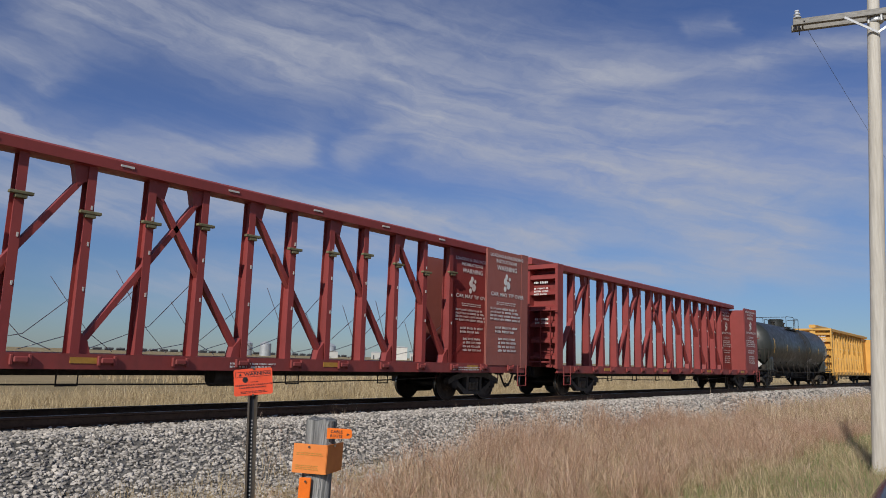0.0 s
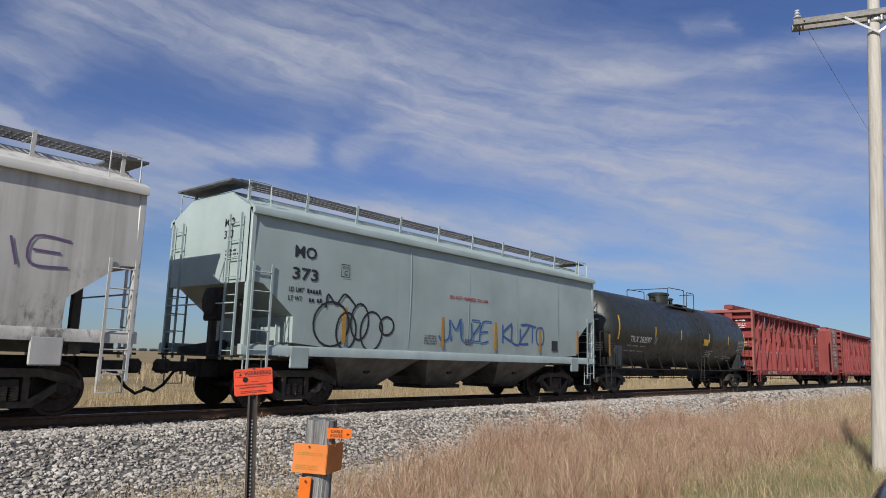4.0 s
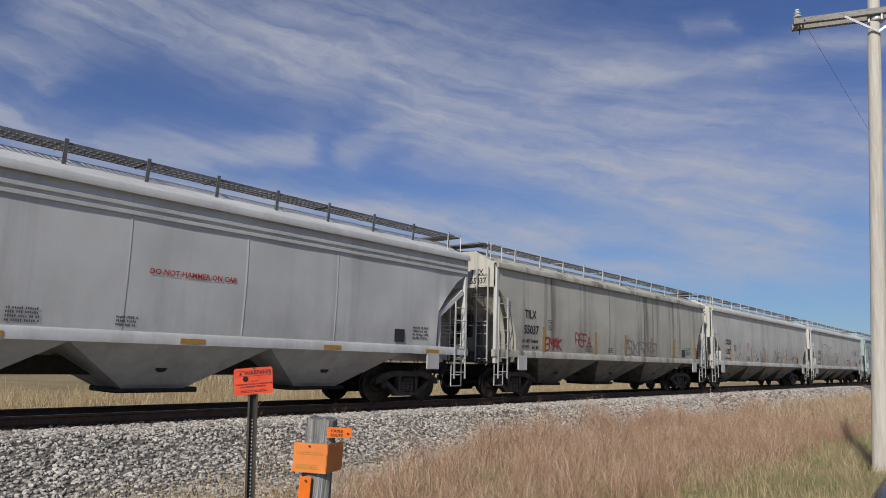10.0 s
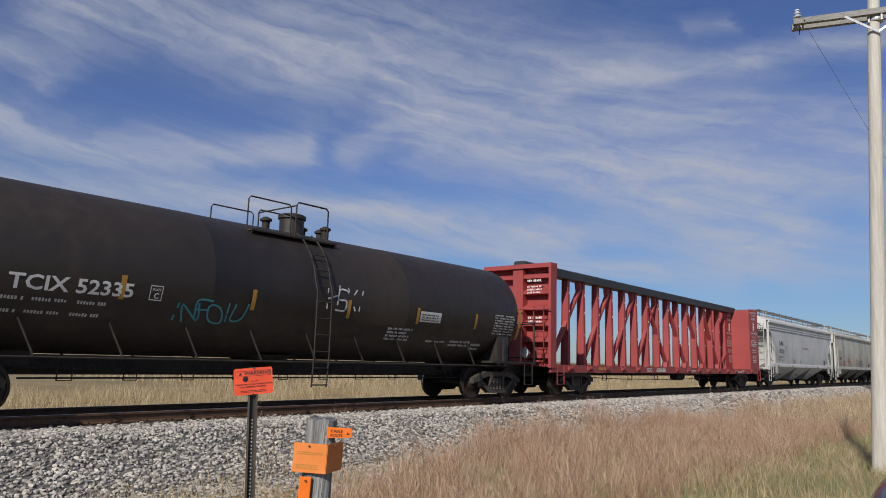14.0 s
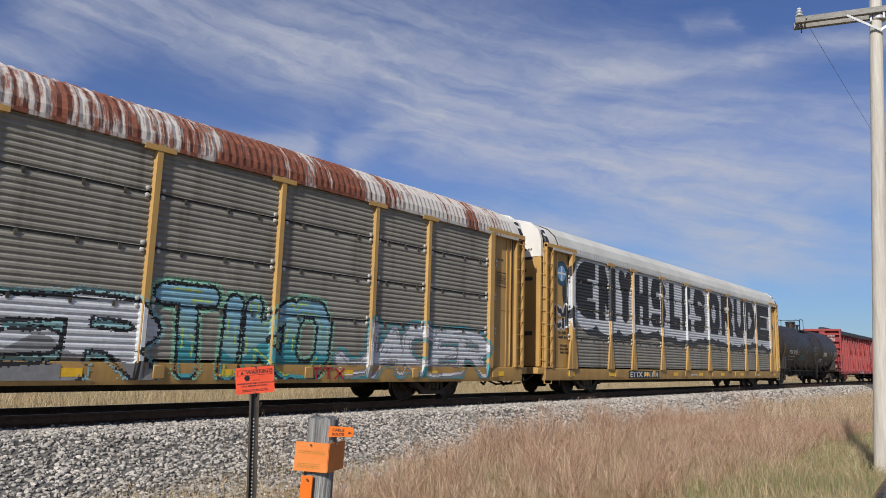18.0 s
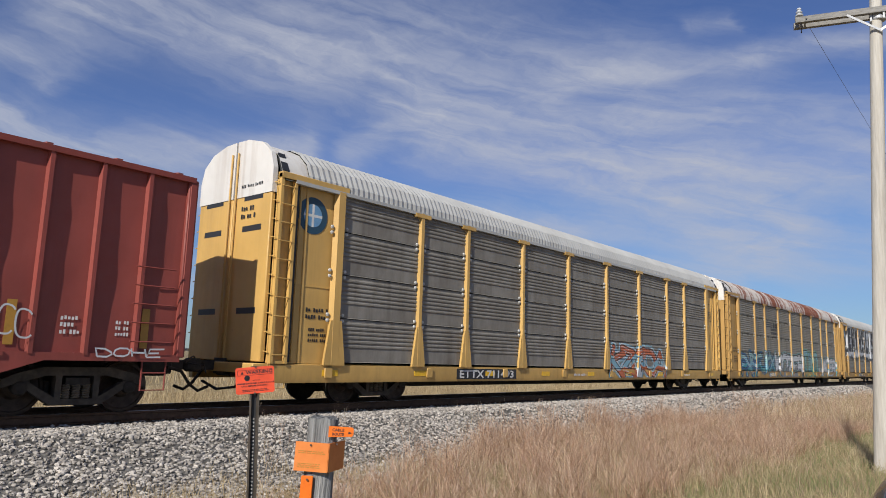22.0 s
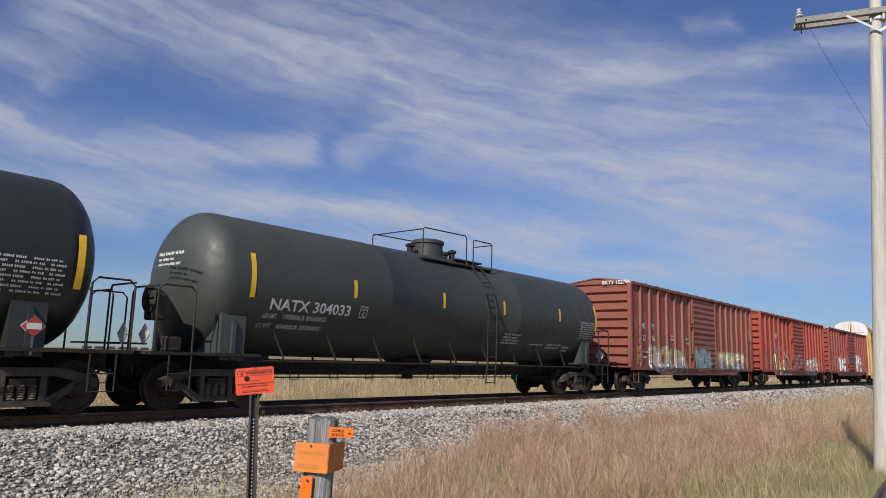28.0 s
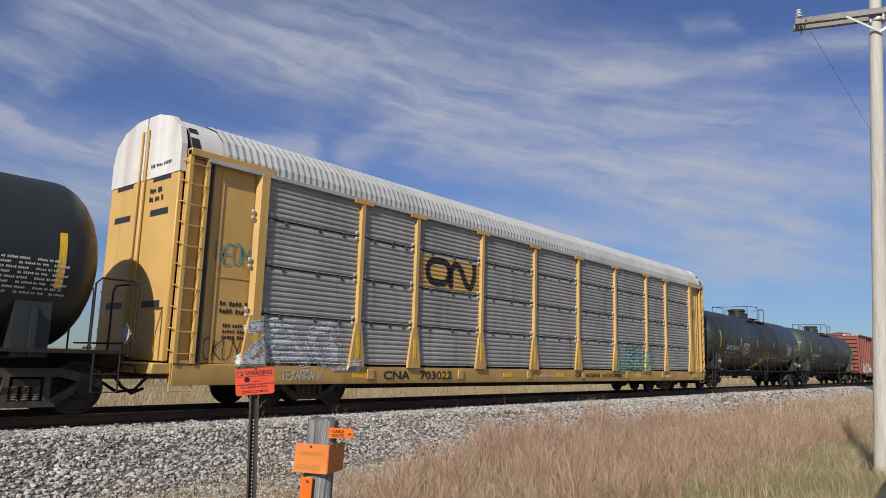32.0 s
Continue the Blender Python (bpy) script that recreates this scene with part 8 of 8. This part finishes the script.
def vehicle():
    """A dark pickup parked at the roadside; its rounded wing shows at the edge of view."""
    c = polar(84.0, 3.2, EYE.z + 3.2 * math.tan(radians(-10.7)))
    s = new("parked_car")
    s.location = (c.x, c.y, 0)
    tagged(s, "dark glossy parked car, only its rounded wing in view", "car")
    bm = bmesh.new()
    bmesh.ops.create_uvsphere(bm, u_segments=40, v_segments=20, radius=1.0)
    for v in bm.verts:
        v.co = Vector((v.co.x * 0.75 + 0.4, v.co.y * 0.245, v.co.z * 0.245 + c.z))
    part("wing", bm, CARPAINT, s, "rounded dark painted wing")
    gz, z = ground_z(c.y), c.z
    bm = bmesh.new()
    prism(bm, [(0.2, gz + 0.42), (0.12, gz + 0.6), (0.14, z - 0.02), (0.3, z + 0.10), (1.5, z + 0.19), (5.3, z + 0.16), (5.36, z - 0.1), (5.36, gz + 0.5), (4.7, gz + 0.42)], "y", -1.72, 0.06)
    bmesh.ops.bevel(bm, geom=bm.edges[:], offset=0.05, segments=3, affect="EDGES")
    part("body", bm, CARPAINT, s, "dark painted pickup body")
    bm = bmesh.new()
    prism(bm, [(1.45, z + 0.17), (2.1, z + 0.66), (3.35, z + 0.70), (3.6, z + 0.17)], "y", -1.60, -0.06)
    bmesh.ops.bevel(bm, geom=bm.edges[:], offset=0.06, segments=3, affect="EDGES")
    cab = part("cab", bm, CARPAINT, s)
    for y in (-1.612, -0.048):
        for x0, x1, t0 in ((1.75, 2.55, 0.28), (2.65, 3.40, 0.0)):
            bm = bmesh.new()
            prism(bm, [(x0, z + 0.24), (x0 + t0, z + 0.58), (x1 - (0.1 if t0 == 0 else 0.0), z + 0.60), (x1, z + 0.24)], "y", y - 0.004, y + 0.004)
            part("side_window", bm, CARGLASS, cab, "dark tinted glass", False)
    bm = bmesh.new()
    prism(bm, [(1.50, z + 0.24), (2.02, z + 0.62), (2.00, z + 0.635), (1.48, z + 0.255)], "y", -1.48, -0.18)
    part("windscreen", bm, CARGLASS, cab, "raked windscreen", False)
    bm = bmesh.new()
    box(bm, 0.02, 0.2, -1.70, 0.04, gz + 0.42, gz + 0.62, 0.04)
    part("bumper", bm, BUMPER, s, "dull chrome bumper")
    for y in (-1.5, -0.16):
        bm = bmesh.new()
        box(bm, 0.09, 0.18, y - 0.14, y + 0.14, z - 0.22, z - 0.08, 0.03)
        part("headlight", bm, BUMPER, s, "clear headlight")
    for x in (0.95, 4.35):
        for y in (-0.05, -1.6):
            bm = bmesh.new()
            lathe(bm, [(0.22, -0.11), (0.34, -0.11), (0.38, -0.07), (0.38, 0.07), (0.34, 0.11), (0.22, 0.11)], "y", 26, (x, y, gz + 0.38))
            wh = part("wheel", bm, TYRE, s, "black rubber tyre")
            bm = bmesh.new()
            lathe(bm, [(0.0, -0.08), (0.22, -0.10), (0.22, 0.10), (0.0, 0.08)], "y", 20, (x, y, gz + 0.38))
            part("rim", bm, BUMPER, wh)


CARGLASS = rough_mat("tinted car glass", (0.010, 0.012, 0.013), (0.016, 0.018, 0.02), 3.0, 0.05, 0.0, 0.0)
BUMPER = rough_mat("dull chrome", (0.45, 0.45, 0.46), (0.60, 0.60, 0.60), 6.0, 0.25, 1.0, 0.02)
TYRE = rough_mat("tyre rubber", (0.018, 0.018, 0.018), (0.035, 0.034, 0.033), 9.0, 0.85)
CARPAINT = rough_mat("dark car paint", (0.035, 0.035, 0.04), (0.05, 0.05, 0.055), 3.0, 0.18, 0.3, 0.01)

# ---------------------------------------------------------------- far works on the horizon
FAR_WHITE = rough_mat("pale works cladding", (0.50, 0.49, 0.45), (0.62, 0.60, 0.56), 0.2, 0.8)
FAR_STEEL = rough_mat("galvanised silo steel", (0.34, 0.36, 0.38), (0.50, 0.52, 0.54), 0.3, 0.5, 0.3)
FAR_CONC = rough_mat("pale concrete", (0.40, 0.39, 0.37), (0.52, 0.51, 0.48), 0.2, 0.9)
FAR_DARK = rough_mat("dark far steel", (0.07, 0.075, 0.08), (0.13, 0.13, 0.135), 0.3, 0.8)


def far_thing(kind, label, cat, parts, group=""):
    s = new(kind)
    tagged(s, label, cat, group)
    for nm, bm, mat in parts:
        part(nm, bm, mat, s)
    return s


def silo(az, r, rad, height, mat, cone=True):
    c = polar(az, r)
    bm = bmesh.new()
    lathe(bm, [(rad, 0), (rad, height)], "z", 24, (c.x, c.y, -0.4))
    out = [("shell", bm, mat)]
    bm = bmesh.new()
    lathe(bm, [(rad * 1.03, height), (rad * (0.25 if cone else 0.9), height + rad * (0.45 if cone else 0.05)), (0.0, height + rad * (0.5 if cone else 0.08))], "z", 24, (c.x, c.y, -0.4))
    out.append(("roof", bm, mat))
    bm = bmesh.new()
    for k in range(1, 6):
        lathe(bm, [(rad * 1.0, height * k / 6 - 0.12), (rad * 1.012, height * k / 6), (rad * 1.0, height * k / 6 + 0.12)], "z", 24, (c.x, c.y, -0.4))
    out.append(("hoop", bm, mat))
    return far_thing("silo", "far pale grey storage silo on the horizon", "silo", out, "far works silos")


def shed(az, r, w, d, height, mat):
    c = polar(az, r)
    turn = radians(-az)
    s = new("works_building")
    s.matrix_basis = pose(c.x, c.y, -0.4, 0, 0, -az)
    tagged(s, "far pale works building with a flat roof", "building", "far works buildings")
    bm = bmesh.new()
    box(bm, -w / 2, w / 2, 0, d, 0, height)
    part("wall", bm, mat, s)
    bm = bmesh.new()
    prism(bm, [(-w / 2 - 0.3, height), (w / 2 + 0.3, height), (w / 2 + 0.3, height + 0.5), (0, height + 0.9), (-w / 2 - 0.3, height + 0.5)], "y", -0.3, d + 0.3)
    part("roof", bm, FAR_STEEL, s)
    bm = bmesh.new()
    box(bm, -w * 0.3, -w * 0.15, -0.15, 0.0, 0, min(4.5, height * 0.6))
    part("door", bm, FAR_DARK, s)


def lattice(az, r, w, height, levels, label):
    c = polar(az, r)
    s = new("process_tower")
    s.matrix_basis = pose(c.x, c.y, -0.4, 0, 0, -az)
    tagged(s, label, "tower", "far works towers")
    bm = bmesh.new()
    for x in (-w / 2, w / 2):
        for y in (-w / 2, w / 2):
            beam(bm, (x, y, 0), (x, y, height), 0.5)
    part("leg", bm, FAR_STEEL, s, soft=False)
    for i in range(1, levels + 1):
        z = height * i / levels
        bm = bmesh.new()
        for y in (-w / 2, w / 2):
            beam(bm, (-w / 2 - 0.5, y, z), (w / 2 + 0.5, y, z), 0.4)
            beam(bm, (-w / 2, y, z - height / levels), (w / 2, y, z), 0.25)
        for x in (-w / 2, w / 2):
            beam(bm, (x, -w / 2, z), (x, w / 2, z), 0.4)
        part("platform", bm, FAR_STEEL, s, soft=False)
    bm = bmesh.new()
    lathe(bm, [(w * 0.28, 0), (w * 0.28, height * 1.05), (0, height * 1.08)], "z", 12)
    part("column", bm, FAR_CONC, s)


def works():
    R = 560
    for az, rad in ((33.98, 5.1), (35.5, 4.3), (40.5, 5.3), (43.0, 4.4)):
        silo(az, R, rad, 9.4, FAR_STEEL)
    for az, rad, hgt in ((52.66, 5.4, 28.8), (56.25, 4.8, 29.4), (57.22, 4.8, 29.6), (55.2, 1.6, 28.0)):
        silo(az, R, rad, hgt, FAR_CONC, False)
    for az, w, hgt, mat in ((40.6, 12, 5, FAR_CONC), (46.1, 14.4, 9.6, FAR_WHITE), (44.3, 7, 5, FAR_CONC), (50.3, 14, 9, FAR_WHITE), (49.4, 8, 5, FAR_CONC), (51.6, 10, 5, FAR_CONC), (53.9, 12.6, 10.0, FAR_WHITE), (47.4, 6, 5, FAR_CONC)):
        shed(az, R - 20, w, 16, hgt, mat)
    lattice(48.45, R, 6.5, 21.5, 5, "far open steel process tower")
    lattice(53.95, R, 2.8, 44, 9, "tall far steel distillation tower")
    lattice(49.1, R, 3, 14, 4, "far steel process tower")
    lattice(54.7, R - 5, 2.2, 33, 6, "far conveyor tower beside silos")
    # overhead conveyor between silos
    c, d = polar(52.75, R, 32.0), polar(57.4, R, 34.5)
    bm = bmesh.new()
    beam(bm, c, d, 0.7, 0.7)
    far_thing("conveyor", "far elevated conveyor gallery over the silos", "conveyor", [("gallery", bm, FAR_STEEL)])
    # a line of parked wagons on a far siding
    rnd = random.Random(8)
    bm = bmesh.new()
    lathe(bm, [(0.3, -6.0), (1.4, -5.6), (1.5, -5), (1.5, 5), (1.4, 5.6), (0.3, 6.0)], "x", 12, (0, 0, 2.6))
    tank = smooth(fin(bm, "tank"))
    tank.materials.append(FAR_DARK)
    bm = bmesh.new()
    box(bm, -6.6, 6.6, -1.2, 1.2, 0.4, 1.1)
    frame_ = fin(bm, "frame")
    frame_.materials.append(FAR_DARK)
    for i in range(30):
        p = polar(24, 950) + Vector((15.2 * i, 60.0, -0.4))
        s = new("parked_wagon")
        s.location = p
        tagged(s, "dark parked tank wagon on a far siding", "tank wagon", "far parked wagons")
        part("tank", tank, FAR_DARK, s)
        part("frame", frame_, FAR_DARK, s)
        for e in (-1, 1):
            w = part("dome", dome_mesh(), FAR_DARK, s, m=pose(0, 0, 0))
            break


_dome = []


def dome_mesh():
    if not _dome:
        bm = bmesh.new()
        lathe(bm, [(0.5, 3.9), (0.5, 4.5), (0.0, 4.6)], "z", 10)
        _dome.append(fin(bm, "dome"))
        _dome[0].materials.append(FAR_DARK)
    return _dome[0]


works()
vehicle()

# ---------------------------------------------------------------- grasses


def straw(n, dark, mid, pale, green, amount):
    """Dry stalks: each blade its own shade, patches of other tints across the meadow."""
    g = n.add("ShaderNodeNewGeometry").outputs["Random Per Island"]
    tc = n.add("ShaderNodeTexCoord").outputs["Object"]
    col = n.mix(n.ramp(g, 0.0, 0.55), dark, mid)
    col = n.mix(n.ramp(g, 0.5, 1.0), col, pale)
    patch = n.ramp(n.noise(tc, 0.55, 4.0, 0.6), 0.46, 0.62, 0.0, amount)
    col = n.mix(patch, col, green)
    b = n.add("ShaderNodeBsdfPrincipled", {"Base Color": col, "Roughness": 0.75, "Specular IOR Level": 0.2})
    t = n.add("ShaderNodeBsdfTranslucent", {"Color": col})
    m = n.add("ShaderNodeMixShader", {0: 0.25, 1: b.outputs[0], 2: t.outputs[0]})
    n.add("ShaderNodeOutputMaterial", {"Surface": m.outputs[0]})


STRAW = material("dry bluestem", lambda n: straw(n, (0.13, 0.085, 0.05), (0.52, 0.375, 0.235), (0.84, 0.70, 0.50), (0.30, 0.25, 0.12), 0.75))
RED_STRAW = material("reddish tuft grass", lambda n: straw(n, (0.14, 0.08, 0.05), (0.52, 0.33, 0.21), (0.80, 0.61, 0.44), (0.40, 0.23, 0.15), 0.6))
HEADS = material("grass seed heads", lambda n: straw(n, (0.34, 0.22, 0.16), (0.54, 0.38, 0.28), (0.70, 0.54, 0.42), (0.48, 0.31, 0.23), 0.6))
GREEN = material("short green grass", lambda n: straw(n, (0.13, 0.15, 0.06), (0.30, 0.29, 0.13), (0.50, 0.43, 0.25), (0.17, 0.25, 0.085), 0.9))
TAN = material("pale dry grass", lambda n: straw(n, (0.26, 0.19, 0.105), (0.52, 0.41, 0.245), (0.68, 0.56, 0.36), (0.33, 0.255, 0.145), 0.7))


def blades(name, pts, hts, wid, bend, mat, label, seed, heads=0.0):
    """Bent tapering blades at pts (n x 3), joined into one mesh."""
    rng = np.random.default_rng(seed)
    n = len(pts)
    a = rng.uniform(0, 2 * math.pi, n)
    lean = rng.uniform(0.1, 1.0, n) * bend
    ca, sa = np.cos(a), np.sin(a)
    # broad side turned roughly towards the road
    f = rng.uniform(-0.9, 0.9, n) + 0.9
    fx, fy = np.cos(f), -np.sin(f) * 0.6
    lv = [(0.0, 1.0), (0.45, 0.8), (0.8, 0.55), (1.0, 0.12)]
    V = np.zeros((n, 8, 3))
    for k, (t, w) in enumerate(lv):
        cx = pts[:, 0] + ca * lean * hts * t * t
        cy = pts[:, 1] + sa * lean * hts * t * t
        cz = pts[:, 2] + hts * t * (1 - 0.25 * lean * t)
        for s, j in ((-1, 0), (1, 1)):
            V[:, 2 * k + j, 0] = cx + s * fx * wid * w / 2
            V[:, 2 * k + j, 1] = cy + s * fy * wid * w / 2
            V[:, 2 * k + j, 2] = cz
    base = np.arange(n)[:, None] * 8
    F = np.concatenate([base + np.array([2 * k, 2 * k + 1, 2 * k + 3, 2 * k + 2]) for k in range(3)])
    me = bpy.data.meshes.new(name)
    me.vertices.add(n * 8)
    me.vertices.foreach_set("co", V.reshape(-1))
    nf = len(F)
    me.loops.add(nf * 4)
    me.polygons.add(nf)
    me.polygons.foreach_set("loop_start", np.arange(nf) * 4)
    me.loops.foreach_set("vertex_index", F.reshape(-1).astype(np.int32))
    me.update(calc_edges=True)
    me.validate()
    me.materials.append(mat)
    ob = new(name, me)
    return tagged(ob, label, "grass", kind="stuff")


def noise_field(x, y, s, o):
    return np.array([noise.noise((a * s + o, b * s, o)) for a, b in zip(x, y)])


def grass_edge(x):
    """How near the track the tall grass reaches, along the track."""
    return np.interp(x, [0, 5, 8, 11, 14, 18, 24, 40, 90], [-9.5, -7.4, -6.0, -5.2, -4.4, -4.0, -3.8, -3.8, -3.8])


def meadow():
    rng = np.random.default_rng(11)

    def level(y):
        z = np.interp(y, [a for a, _ in GROUND_Y], [b for _, b in GROUND_Y])
        return np.maximum(z, np.interp(y, [a for a, _ in BED], [b for _, b in BED], left=-9, right=-9)) - 0.02

    def field(n, x0, x1, y0, y1, keep, hlo, hhi, w, bend, mat, nm, lab, seed, clump=1.2, grow=0.45, heads=None):
        x, y = rng.uniform(x0, x1, n), rng.uniform(y0, y1, n)
        f = noise_field(x, y, clump, seed)
        ok = keep(x, y, f)
        x, y, f = x[ok], y[ok], f[ok]
        z = level(y)
        h = (rng.uniform(hlo, hhi, len(x))) * (1.0 + grow * f)
        blades(nm, np.stack([x, y, z], 1), h, w * rng.uniform(0.6, 1.3, len(x)), bend, mat, lab, seed)
        if heads:
            k = rng.uniform(0, 1, len(x)) < heads
            px, py, pz, ph = (np.repeat(q[k], 4) for q in (x, y, z, h))
            m = len(px)
            pts = np.stack([px + rng.normal(0, 0.05, m), py + rng.normal(0, 0.05, m), pz + ph * rng.uniform(0.45, 0.9, m)], 1)
            blades(nm + "_heads", pts, rng.uniform(0.10, 0.22, m), w * rng.uniform(0.7, 1.4, m), 0.9, HEADS, "feathery reddish seed heads of the tall grass", seed + 50)

    def tall(x, y, f):
        # thins out towards the road, where the verge is short and green, and breaks into tufts
        near = -10.3 + 0.12 * x
        g = noise_field(x, y, 0.5, 21.0)
        return (y < grass_edge(x) - 0.3 + 1.5 * f + 1.4 * g) & (f + 1.1 * g + 0.9 * np.clip((y - near) / 2.4, -1, 1) > 0.20 - 0.025 * np.clip(x - 9, 0, 12))

    field(64000, 4, 30, -12, -3.2, tall, 0.14, 0.52, 0.0068, 1.5, STRAW, "tall_grass", "tall reddish-tan dry bluestem grass", 3, 1.9, 1.3, 0.14)
    # tufts: many blades springing from one root
    tx, ty = rng.uniform(5, 27, 760), rng.uniform(-9.5, -3.3, 760)
    ok = ty < grass_edge(tx) + 0.9 + 0.9 * noise_field(tx, ty, 0.6, 31.0)
    tx, ty = tx[ok], ty[ok]
    big = rng.uniform(0.45, 1.0, len(tx)) * (1.0 + 0.45 * noise_field(tx, ty, 0.7, 33.0))
    k = np.repeat(np.arange(len(tx)), 32)
    m = len(k)
    px, py = tx[k] + rng.normal(0, 0.06, m), ty[k] + rng.normal(0, 0.06, m)
    ph = big[k] * rng.uniform(0.55, 1.1, m)
    blades("grass_tufts", np.stack([px, py, level(py)], 1), ph, 0.0085 * rng.uniform(0.5, 1.3, m), 1.0, RED_STRAW, "tall tufts of reddish dry bluestem grass", 12)
    q = rng.uniform(0, 1, m) < 0.6
    pts = np.stack([px[q] + rng.normal(0, 0.07, q.sum()), py[q] + rng.normal(0, 0.07, q.sum()), level(py[q]) + ph[q] * rng.uniform(0.5, 0.85, q.sum())], 1)
    blades("tuft_heads", pts, rng.uniform(0.08, 0.2, q.sum()), 0.006 * rng.uniform(0.6, 1.4, q.sum()), 1.0, HEADS, "feathery seed heads on the tufts", 13)
    # tall stands that reach up over the ballast
    for cx, cy, tall_, wide, count in ((12.1, -4.6, 0.95, 0.35, 220), (14.2, -4.0, 1.0, 0.30, 200), (15.75, -3.9, 1.15, 0.28, 240), (19.4, -3.4, 1.0, 0.35, 260), (32.0, -4.2, 1.2, 0.8, 380), (18.5, -5.9, 0.75, 0.55, 420), (39.0, -4.8, 0.95, 1.2, 300), (11.1, -4.9, 0.6, 0.4, 160)):
        px, py = cx + rng.normal(0, wide, count), cy + rng.normal(0, wide * 0.7, count)
        ph = tall_ * rng.uniform(0.45, 1.0, count)
        blades("grass_stand", np.stack([px, py, level(py)], 1), ph, 0.009 * rng.uniform(0.5, 1.3, count), 0.55, RED_STRAW if cx != 18.5 else STRAW, "tall stand of reddish dry grass by the ballast", int(cx * 10))
        q = rng.uniform(0, 1, count) < 0.7
        pts = np.stack([px[q] + rng.normal(0, 0.05, q.sum()), py[q] + rng.normal(0, 0.05, q.sum()), level(py[q]) + ph[q] * rng.uniform(0.6, 0.92, q.sum())], 1)
        blades("stand_heads", pts, rng.uniform(0.08, 0.2, q.sum()), 0.010 * rng.uniform(0.5, 1.4, q.sum()), 0.9, HEADS, "feathery seed heads of the tall stand", int(cx * 10) + 1)
    field(26000, 4, 26, -12, -3.6, lambda x, y, f: (y < grass_edge(x) + 0.5 + 0.8 * f), 0.10, 0.42, 0.009, 1.1, TAN, "dry_undergrass", "low tangled pale dry grass", 14, 1.3, 0.8)
    field(26000, 30, 80, -11, -3.0, lambda x, y, f: y < -3.9 + 0.8 * f, 0.4, 0.95, 0.014, 0.6, STRAW, "far_tall_grass", "reddish-tan dry grass along the track", 4, 0.8, 0.6, 0.12)
    field(42000, 3, 28, -13, -4.0, lambda x, y, f: (y < grass_edge(x) + 0.4), 0.07, 0.28, 0.010, 0.9, GREEN, "short_grass", "short green and tan grass under the tall stalks", 5, 0.7, 0.6)
    field(16000, 2, 17, -9, -3.5, lambda x, y, f: (y < -3.8 + 1.1 * f) & (f > -0.35), 0.08, 0.40, 0.008, 0.9, TAN, "verge_grass", "sparse pale dry grass at the ballast toe", 6, 1.3, 0.7)
    field(700, 7, 24, -4.3, -2.9, lambda x, y, f: f > 0.12, 0.4, 0.9, 0.006, 0.6, STRAW, "stray_stalks", "stray reddish stalks standing on the ballast", 9, 1.0, 0.5, 0.5)
    field(56000, -4, 70, 3.6, 16, lambda x, y, f: f > -0.45, 0.25, 0.80, 0.016, 0.7, TAN, "field_grass", "pale dry grass beyond the track", 7, 0.6, 0.7)
    field(30000, 20, 190, 14, 60, lambda x, y, f: f > -0.2, 0.4, 0.8, 0.05, 0.5, TAN, "far_field_grass", "pale dry grass far in the field", 8, 0.15)


meadow()

# ---------------------------------------------------------------- movement


def motions():
    times = [0.0, 1 / 30, 0.25] + [0.5 * k for k in range(1, 64)] + [31.75, 32 - 1 / 30, 32.0]
    for car, x, sets in CARS:
        walk(car, [(t, pose(x + run(t), 0, 0)) for t in times])
        # wheels roll while the car is within view and near
        on = [k for k in range(0, 961) if -16 < x + run(k / 30) < 62]
        for w, dx in sets:
            rows = []
            for k in sorted({0, *on, 960}):
                s = run(min(max(k / 30, on[0] / 30), on[-1] / 30)) if on else 0.0
                rows.append((k / 30, pose(dx, 0, R_WHEEL, 0, math.degrees(s / R_WHEEL) % 360, 0)))
            walk(w, rows)


motions()
